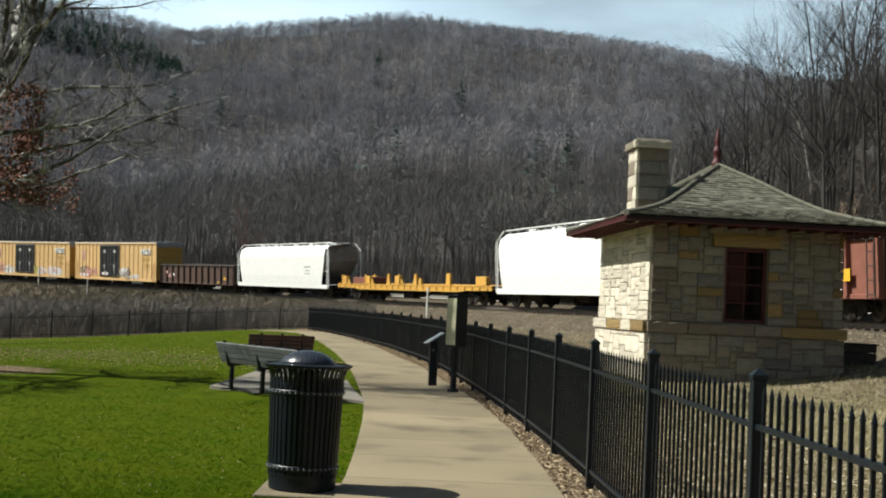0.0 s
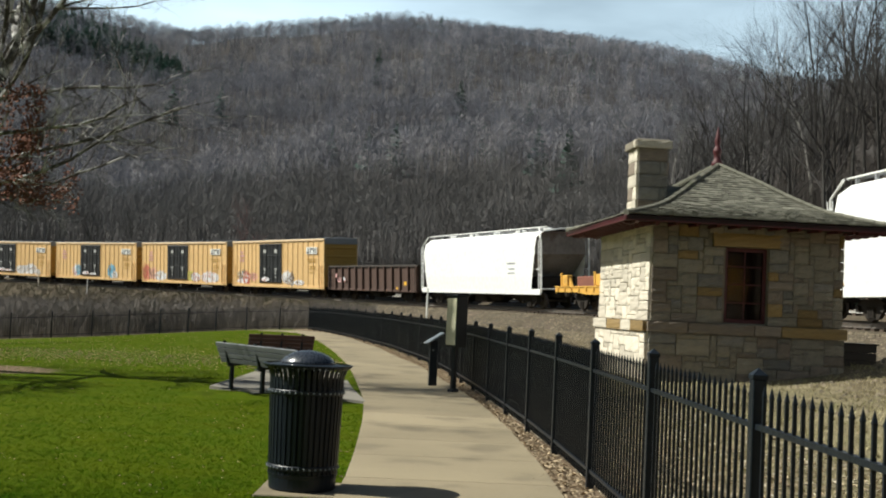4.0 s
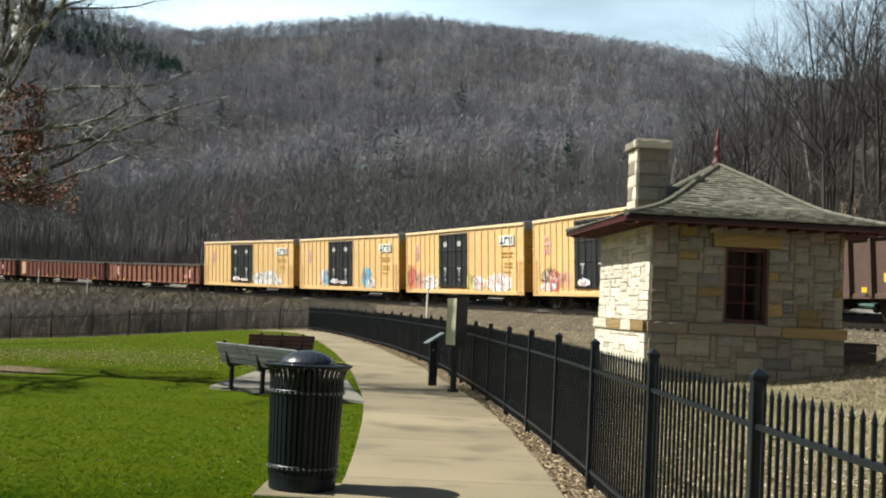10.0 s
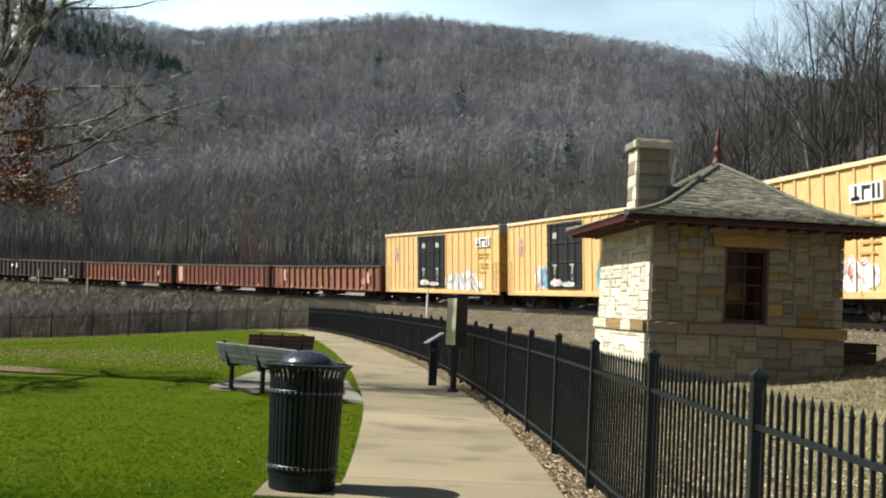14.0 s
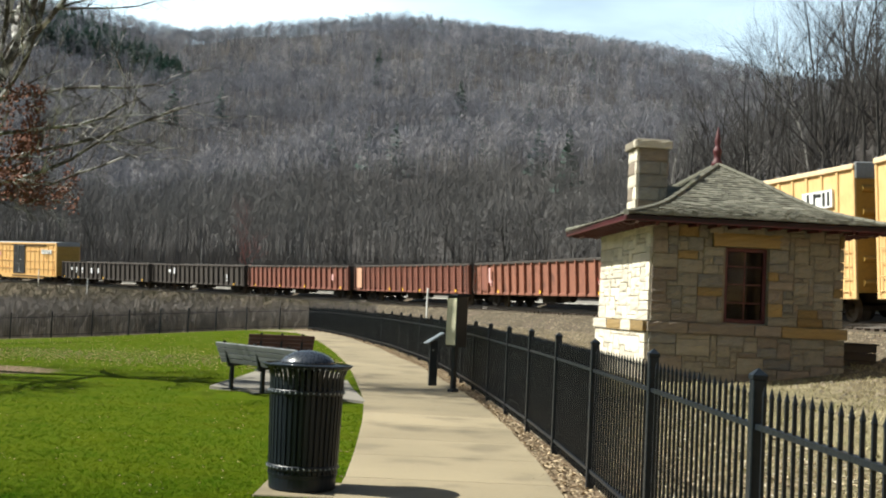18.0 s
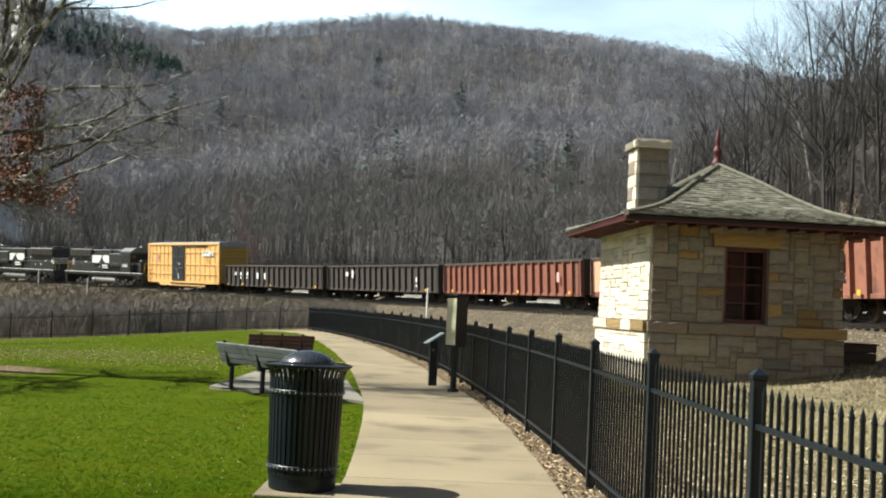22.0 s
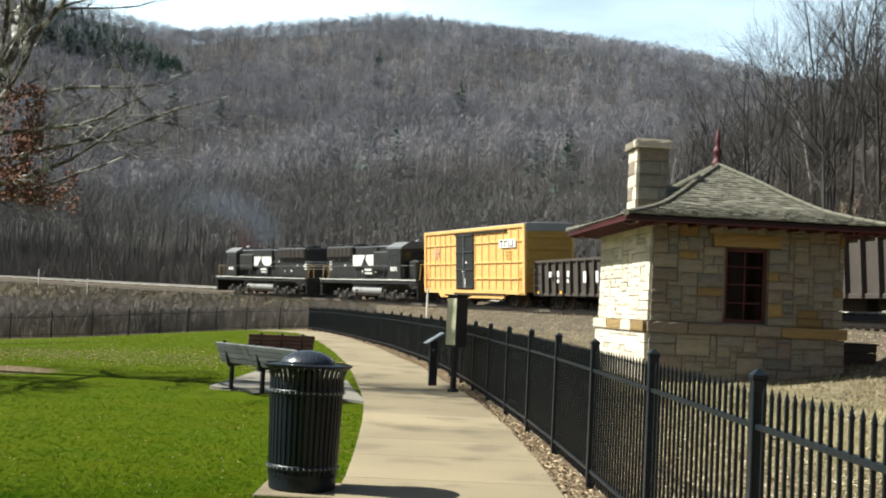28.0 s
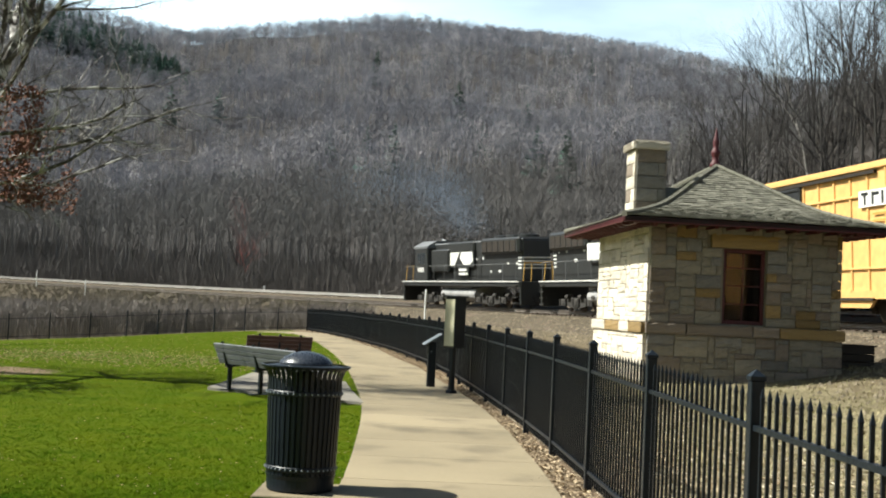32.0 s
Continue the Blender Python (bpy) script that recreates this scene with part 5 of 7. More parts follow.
def covered_hopper(half):
    """A white covered hopper with a curved side, hatch walk and end cages."""
    ob = thing("covered_hopper", "white covered hopper car with curved sides", "hopper car", group="freight cars of the train")
    zb, zt = 0.92, 4.35
    sec = [(-1.30, zb), (-1.56, zb + 0.12), (-1.60, zb + 0.9), (-1.60, zb + 0.66 * (zt - zb)), (-1.60, zt - 0.9), (-1.48, zt - 0.35), (-1.05, zt - 0.04), (0, zt + 0.06)]
    sec += [(-y, z) for y, z in sec[-2::-1]]
    n = len(sec)
    cut = 0.62
    body = Shape()
    # the tank's ends slope in from the top corner to the waist and out again to the sill
    vs = []
    for g in (-1, 1):
        for y, z in sec:
            f = (z - zb) / (zt - zb)
            vs.append((g * (half - cut - 0.95 * max(0.0, 0.60 - f)), y, z))
    body.add(vs, [(i, (i + 1) % n, n + (i + 1) % n, n + i) for i in range(n)])
    part("tank", body, P_WHITE, ob)
    # end sheets: upright above, sloping inwards below
    z6 = zb + 0.62 * (zt - zb)
    for g in (-1, 1):
        xe, xs = g * (half - cut - 0.03), g * (half - cut - 2.5)
        top = [(xe, -1.58, z6), (xe, -1.58, zt - 0.9), (xe, -1.46, zt - 0.36), (xe, -1.04, zt - 0.06), (xe, 1.04, zt - 0.06), (xe, 1.46, zt - 0.36), (xe, 1.58, zt - 0.9), (xe, 1.58, z6)]
        part("end_sheet", Shape().add(top + [(xs, -1.4, zb), (xs, 1.4, zb)], [tuple(range(8)), (0, 7, 9, 8)]), P_SHADED_END, ob, "end sheet sloping inwards, its grey painted as in shade, with rust spots")
    for g in (-1, 1):
        part("side_sill", Shape().box(-half + 0.1, half - 0.1, g * 1.5 - 0.06, g * 1.5 + 0.06, zb - 0.12, zb + 0.2, c=0.02), P_WHITE, ob)
        cage = Shape()
        x = g * (half - 0.12)
        for y in (-1.5, 1.5):
            cage.rod((x, y, zb), (x, y, zt - 0.45), 0.045, n=6)
            cage.rod((x, y, zt - 0.45), (x - g * 0.55, y * 0.86, zt + 0.14), 0.045, n=6)
            cage.rod((x, y, zb + 1.3), (x - g * 0.9, y * 0.95, zb + 1.3), 0.03, n=5)
        cage.rod((x, -1.5, zb + 0.2), (x, 1.5, zb + 0.2), 0.04)
        part("end_cage", cage, P_WHITE, ob)
        ladder(ob, x, -1.52, zb, zt - 0.5, P_WHITE, 0.4)
        part("end_slope", Shape().box(x - g * 1.6 - 0.6, x - g * 1.6 + 0.6, -1.2, 1.2, zb + 0.1, zb + 0.9, c=0.05), P_UNDER, ob)
    walkb = Shape().box(-half + 0.2, half - 0.2, -0.95, -0.55, zt + 0.16, zt + 0.20)
    walkb.box(-half + 0.2, half - 0.2, 0.55, 0.95, zt + 0.16, zt + 0.20)
    part("roof_walk", walkb, P_GREYROOF, ob)
    for x in np.arange(-half + 0.9, half - 0.5, 1.35):
        part("bracket", Shape().box(x - 0.05, x + 0.05, -1.0, -0.9, zt - 0.06, zt + 0.17), P_GREYROOF, ob)
    edge = Shape()
    edge.rod((-half + 0.25, -1.0, zt + 0.2), (half - 0.25, -1.0, zt + 0.2), 0.03, n=5)
    part("walk_edge", edge, P_WHITE, ob)
    for x in np.linspace(-half + 2.2, half - 2.2, 5):
        part("hatch", Shape().turned([(0.36, 0), (0.36, 0.1), (0.2, 0.16), (0.02, 0.17)], 12, at=(x, 0, zt + 0.05)), P_WHITE, ob)
    for x in np.linspace(-half * 0.55, half * 0.55, 3):
        hop = Shape().add([(x - 1.7, -1.25, zb), (x + 1.7, -1.25, zb), (x + 1.7, 1.25, zb), (x - 1.7, 1.25, zb), (x - 0.5, -0.4, 0.25), (x + 0.5, -0.4, 0.25), (x + 0.5, 0.4, 0.25), (x - 0.5, 0.4, 0.25)],
                          [(0, 1, 5, 4), (1, 2, 6, 5), (2, 3, 7, 6), (3, 0, 4, 7), (4, 5, 6, 7)])
        part("discharge_hopper", hop, P_UNDER, ob)
    bars(ob, half - 4.2, zb + 1.6, [(0, 0, 1.1, 0.09), (0.2, -0.3, 0.8, 0.07), (0.1, -0.55, 0.9, 0.07)], -1.606, P_GREYROOF)
    under(ob, half, half - 2.1)
    return ob


def gondola(half, paint, label, height=1.92, posts=17, plate=None, dots=(), tags=(), slats=0):
    """An open gondola with outside posts, a heavy top chord and an open body."""
    ob = thing("gondola_car", label, "gondola car", group="freight cars of the train")
    zb = SILL
    zt, w = zb + height, 1.5
    for g in (-1, 1):
        part("side", Shape().box(-half, half, g * w - 0.02, g * w + 0.02, zb + 0.1, zt - 0.05), paint, ob)
        part("top_chord", Shape().box(-half, half, g * (w + 0.02) - 0.09, g * (w + 0.02) + 0.09, zt - 0.15, zt, c=0.02), P_DARK, ob)
        part("side_sill", Shape().box(-half, half, g * (w + 0.02) - 0.07, g * (w + 0.02) + 0.07, zb, zb + 0.16, c=0.02), paint, ob)
        part("end", Shape().box(g * (half - 0.05) - 0.05, g * (half - 0.05) + 0.05, -w + 0.03, w - 0.03, zb + 0.1, zt - 0.02), P_DARK, ob)
        for x in np.linspace(-half + 0.12, half - 0.12, posts):
            part("post", shared("gondola_post_%s_%.2f" % (paint.name, height), lambda: Shape().prism([(-0.10, zb + 0.1), (-0.06, zt - 0.1), (0.06, zt - 0.1), (0.10, zb + 0.1)], -0.15, 0.06), paint), paint, ob,
                 at=Matrix.Translation((x, g * (w + 0.03), 0)) @ Matrix.Rotation(0 if g < 0 else math.pi, 4, "Z"))
    part("floor", Shape().box(-half + 0.05, half - 0.05, -w + 0.03, w - 0.03, zb + 0.2, zb + 0.32), P_UNDER, ob)
    ladder(ob, half - 0.4, -w - 0.2, zb, zt - 0.1, P_DARK)
    ladder(ob, -half + 0.4, -w - 0.2, zb, zt - 0.1, P_DARK)
    for i in range(slats):
        z = zb + 0.32 + i * (height - 0.62) / (slats - 1)
        part("side_slat", Shape().box(-half + 0.15, half - 0.15, -w - 0.075, -w - 0.02, z - 0.045, z + 0.045, c=0.015), paint, ob)
    if plate:
        fx, ww, mt = plate
        part("side_panel", Shape().box(-half + fx, -half + fx + ww, -w - 0.19, -w - 0.16, zb + 0.25, zt - 0.2), mt, ob, "sunlit orange-brown side panel")
    for fx, z, ww, h, c in dots:
        bars(ob, -half + fx * 2 * half, zb + z, [(0, 0, ww, h)], -w - 0.195, SPRAY[c])
    for i, (fx, z, ww, h, c) in enumerate(tags):
        spray(ob, -half + fx * 2 * half, zb + z, ww, h, c, -w - 0.03, 900 + i + int(half * 10))
    under(ob, half)
    return ob


def stake_flatcar(half):
    """A long yellow flat car with stakes and end blocks."""
    ob = thing("flat_car", "long yellow flat car with upright stakes and no load", "flat car", group="freight cars of the train")
    zb = 0.72
    part("deck", Shape().box(-half, half, -1.4, 1.4, zb + 0.42, zb + 0.5), P_UNDER, ob)
    for g in (-1, 1):
        sill = [(-half, zb + 0.26), (-half, zb + 0.52), (half, zb + 0.52), (half, zb + 0.26), (half - 3.4, zb + 0.24), (half - 4.6, zb + 0.14), (-half + 4.6, zb + 0.14), (-half + 3.4, zb + 0.24)]
        part("side_sill", Shape().prism(sill, g * 1.42 - 0.05, g * 1.42 + 0.05), P_FLAT, ob)
        for x in np.linspace(-half + 0.5, half - 0.5, 25):
            part("stake_pocket", shared("stake_pocket", lambda: Shape().box(-0.06, 0.06, -0.05, 0.05, zb + 0.28, zb + 0.5, c=0.01), P_FLAT), P_FLAT, ob, at=Matrix.Translation((x, g * 1.48, 0)))
        part("deck_edge", Shape().box(-half, half, g * 1.45 - 0.06, g * 1.45 + 0.06, zb + 0.5, zb + 0.56, c=0.01), P_FLAT, ob)
    for f in (0.03, 0.215):
        x = -half + f * 2 * half
        for g in (-1, 1):
            part("stand", Shape().box(x - 0.1, x + 0.75, g * 1.2 - 0.16, g * 1.2 + 0.16, zb + 0.56, zb + 1.14, c=0.03), P_FLAT, ob)
            part("stand_post", Shape().box(x - 0.1, x + 0.06, g * 1.36 - 0.05, g * 1.36 + 0.05, zb + 0.56, zb + 1.26, c=0.02), P_FLAT, ob)
            part("stand_brace", Shape().prism([(x + 0.75, zb + 0.56), (x + 0.75, zb + 1.02), (x + 1.2, zb + 0.56)], g * 1.2 - 0.05, g * 1.2 + 0.05), P_FLAT, ob)
    x = -half + 0.03 * 2 * half
    part("cross_beam", Shape().box(x + 1.3, x + 3.9, -1.0, 1.0, zb + 0.5, zb + 1.06, c=0.03), P_RUST, ob, "rusty brown cradle between the stands")
    for f, wide in ((0.38, 0.10), (0.56, 0.10), (0.76, 0.26)):
        x = -half + f * 2 * half
        part("stake", Shape().prism([(x - 0.42, zb + 0.56), (x - wide, zb + 1.32), (x + wide, zb + 1.32), (x + 0.20, zb + 0.56)], -1.33, -1.17), P_FLAT, ob)
        part("stake", Shape().prism([(x - 0.42, zb + 0.56), (x - wide, zb + 1.0), (x + wide, zb + 1.0), (x + 0.20, zb + 0.56)], 1.17, 1.33), P_FLAT, ob)
    x = half - 0.07 * 2 * half
    part("stand", Shape().box(x - 0.5, x + 0.9, -1.36, -1.05, zb + 0.56, zb + 1.12, c=0.03), P_FLAT, ob)
    part("stand", Shape().box(x - 0.5, x + 0.9, 1.05, 1.36, zb + 0.56, zb + 1.12, c=0.03), P_FLAT, ob)
    under(ob, half, half - 3.2)
    return ob


def locomotive(half, cab):
    """A black six-axle road switcher; cab = -1 or 1: the end that the cab is at."""
    ob = thing("locomotive", "black diesel locomotive with white emblem shapes and pale walkway edge", "locomotive", group="locomotives of the train")

    def bx(x0, x1, *a, c=0.03):
        lo, hi = sorted((x0 * cab, x1 * cab))
        return Shape().box(lo, hi, *a, c=c)

    zd = 1.62
    part("frame", Shape().box(-half, half, -1.45, 1.45, zd - 0.32, zd - 0.08, c=0.03), P_LOCO, ob)
    for g in (-1, 1):
        part("walkway_edge", Shape().box(-half, half, g * 1.5 - 0.03, g * 1.5 + 0.03, zd - 0.06, zd + 0.02, c=0.01), P_SILL, ob, "pale sill stripe along the walkway")
    # hoods: long hood behind the cab, short nose before it
    x_nose, x_cab0, x_cab1, x_end = half - 1.0, half - 4.6, half - 2.4, -half + 0.6
    part("long_hood", bx(x_end, x_cab0, -0.92, 0.92, zd, 4.05, c=0.08), P_LOCO, ob)
    part("radiator", bx(x_end + 0.05, x_end + 5.2, -1.2, 1.2, 3.25, 4.2, c=0.12), P_LOCO, ob)
    part("blower_duct", bx(x_cab0 - 3.0, x_cab0 - 0.15, -1.28, -0.9, 2.2, 3.7, c=0.1), P_LOCO, ob)
    part("hood_edge", bx(x_end, x_cab0, -0.96, -0.86, 4.02, 4.10, c=0.01), P_GREYROOF, ob)
    part("short_hood", bx(x_cab1, x_nose, -0.95, 0.95, zd, 3.0, c=0.12), P_LOCO, ob)
    cb = part("cab", bx(x_cab0, x_cab1, -1.5, 1.5, zd - 0.1, 3.85, c=0.06), P_LOCO, ob, "black cab with sloping roof")
    roof = Shape().prism([(-1.52, 3.82), (-1.52, 3.95), (-0.85, 4.32), (0.85, 4.32), (1.52, 3.95), (1.52, 3.82)], *sorted((x_cab0 * cab - 0.08 * cab, x_cab1 * cab + 0.15 * cab)), axis="x")
    part("cab_roof", roof, P_CABROOF, ob, "dull grey cab roof")
    for a, b in ((x_cab0 + 0.35, x_cab0 + 1.0), (x_cab0 + 1.1, x_cab0 + 1.75)):
        part("window", bx(a, b, -1.515, -1.46, 2.75, 3.5, c=0.02), P_GLASS, cb)
    part("windscreen", bx(x_cab1 - 0.03, x_cab1 + 0.015, -1.2, 1.2, 3.1, 3.65, c=0.01), P_GLASS, cb)
    for i in range(3):
        x = (x_end + 1.0 + i * 1.6) * cab
        part("fan", Shape().turned([(0.62, 0), (0.62, 0.16), (0.5, 0.2), (0.02, 0.2)], 16, at=(x, 0, 4.19)), P_LOCO, ob)
    x = (x_cab0 - 4.6) * cab
    part("fan", Shape().turned([(0.55, 0), (0.55, 0.18), (0.02, 0.2)], 16, at=(x, 0, 4.04)), P_LOCO, ob)
    part("exhaust_stack", Shape().box(x - 1.6, x - 1.0, -0.2, 0.2, 4.02, 4.34, c=0.03), P_LOCO, ob)
    part("roof_flare", bx(x_cab0 - 6.6, x_cab0 - 2.6, -1.1, 1.1, 3.45, 4.12, c=0.1), P_LOCO, ob)
    # emblem shapes: two slanted white fields and small bars below
    xe = (x_cab0 - 4.6) * cab
    y = -0.935
    em = Shape().prism([(xe - 2.4, 2.6), (xe - 2.4, 3.46), (xe - 0.1, 3.46), (xe - 0.95, 2.6)], -1.12, -1.1)
    part("emblem", em, P_MARK, ob, "white slanted emblem field")
    em2 = Shape().prism([(xe + 0.15, 3.46), (xe - 0.05, 3.1), (xe + 0.5, 2.66), (xe + 1.5, 2.66), (xe + 1.95, 2.9), (xe + 1.85, 3.46)], -1.12, -1.1)
    part("emblem", em2, P_MARK, ob, "white rounded emblem field")
    part("emblem_panel", Shape().box(xe - 2.5, xe + 2.05, -1.1, -0.9, 2.5, 3.52), P_LOCO, ob)
    bars(ob, xe - 0.2, 2.02, [(0.0, 0.24, 1.2, 0.15), (0.05, 0.0, 1.3, 0.15)], y - 0.19, P_MARK)
    part("emblem_panel", Shape().box(xe - 0.4, xe + 1.3, -1.115, -0.9, 1.95, 2.5), P_LOCO, ob)
    bars(ob, (x_cab0 + 1.1) * cab - 0.55, 2.24, [(0.0, 0.0, 0.17, 0.30), (0.28, 0.0, 0.17, 0.30), (0.56, 0.0, 0.17, 0.30), (0.84, 0.0, 0.17, 0.30)], -1.508, P_MARK)
    for i in range(4):
        z = 2.35 + i * 0.2
        part("end_stripe", bx(x_end - 0.02, x_end + 0.02, -0.9, 0.9, z, z + 0.08, c=0.0), P_MARK, ob)
        part("end_stripe", bx(x_end + 0.1, x_end + 0.55, -0.945, -0.92, z, z + 0.08, c=0.0), P_MARK, ob)
    rs = random.Random(half)
    for i in range(9):
        xx = (x_end + 0.8 + i * 1.15) * cab
        zz = rs.choice([2.15, 2.6, 2.95, 3.1])
        part("stencil", Shape().box(xx, xx + rs.uniform(0.12, 0.4), -0.955, -0.93, zz, zz + rs.uniform(0.06, 0.16)), P_MARK, ob)
    for i in range(6):
        xx = x_end + 0.35 + i * 0.78
        part("radiator_grille", bx(xx, xx + 0.66, -1.225, -1.19, 3.36, 4.0, c=0.01), P_UNDER, ob)
    # doors along the hood
    for x in np.arange(x_end + 5.6, x_cab0 - 3.2, 0.62):
        part("hood_door", bx(x, x + 0.56, -0.945, -0.9, zd + 0.2, 3.1, c=0.01), P_LOCO, ob)
    # handrails
    for g in (-1, 1):
        hr = Shape()
        hr.rod((-half + 0.4, g * 1.45, zd + 1.0), (half - 0.4, g * 1.45, zd + 1.0), 0.02, n=5)
        part("handrail", hr, P_RAIL, ob)
        for x in np.linspace(-half + 0.4, half - 0.4, 11):
            part("stanchion", shared("stanchion", lambda: Shape().rod((0, 0, zd), (0, 0, zd + 1.0), 0.02, n=5), P_RAIL), P_RAIL, ob, at=Matrix.Translation((x, g * 1.45, 0)))
        part("pilot", Shape().box(g * half - 0.08, g * half + 0.08, -1.4, 1.4, 0.25, zd, c=0.03), P_LOCO, ob)
        st = Shape()
        for i in range(4):
            for e in (-1, 1):
                st.box(g * (half - 0.45) - 0.3, g * (half - 0.45) + 0.3, e * 1.45 - 0.12, e * 1.45 + 0.12, 0.35 + i * 0.34, 0.39 + i * 0.34)
        part("steps", st, P_DUST, ob)
        rails = Shape()
        for y in (-1.3, -0.75, 0.75, 1.3):
            rails.rod((g * (half + 0.02), y, 0.7), (g * (half + 0.02), y * 0.85, zd + 1.05), 0.03, n=5)
        rails.rod((g * (half + 0.02), -1.15, zd + 1.05), (g * (half + 0.02), 1.15, zd + 1.05), 0.03, n=5)
        part("end_rail", rails, P_OCHRE, ob, "dull yellow end handrails")
        part("hose", Shape().path([(g * half, -0.6, 0.9), (g * (half + 0.2), -0.6, 0.5), (g * (half + 0.3), -0.5, 0.4)], 0.03), P_UNDER, ob)
    tank = [(1.3 * math.copysign(abs(math.cos(a)) ** 0.6, math.cos(a)), 0.80 + 0.47 * math.sin(a)) for a in np.arange(0, 6.28, 0.35).tolist()]
    part("fuel_tank", Shape().prism(tank, -2.6, 2.6, axis="x"), P_TANK, ob, "dusty silver-grey rounded fuel tank")
    for g in (-1, 1):
        part("air_tank", Shape().rod((-2.2, g * 1.2, 1.32), (2.2, g * 1.2, 1.32), 0.13, n=10), P_LOCO, ob)
    truck(ob, -half + 4.4, 3, 1.75)
    truck(ob, half - 4.4, 3, 1.75)
    couplers(ob, half)
    part("headlight", Shape().box(x_nose * cab - 0.05, x_nose * cab + 0.05, -0.25, 0.25, 2.6, 2.8), P_GLASS, ob)
    part("horn", Shape().rod(((x_cab0 + 1) * cab, 0.3, 4.4), ((x_cab0 + 1.5) * cab, 0.3, 4.42), 0.04, 0.09), P_GREYROOF, ob)
    return ob


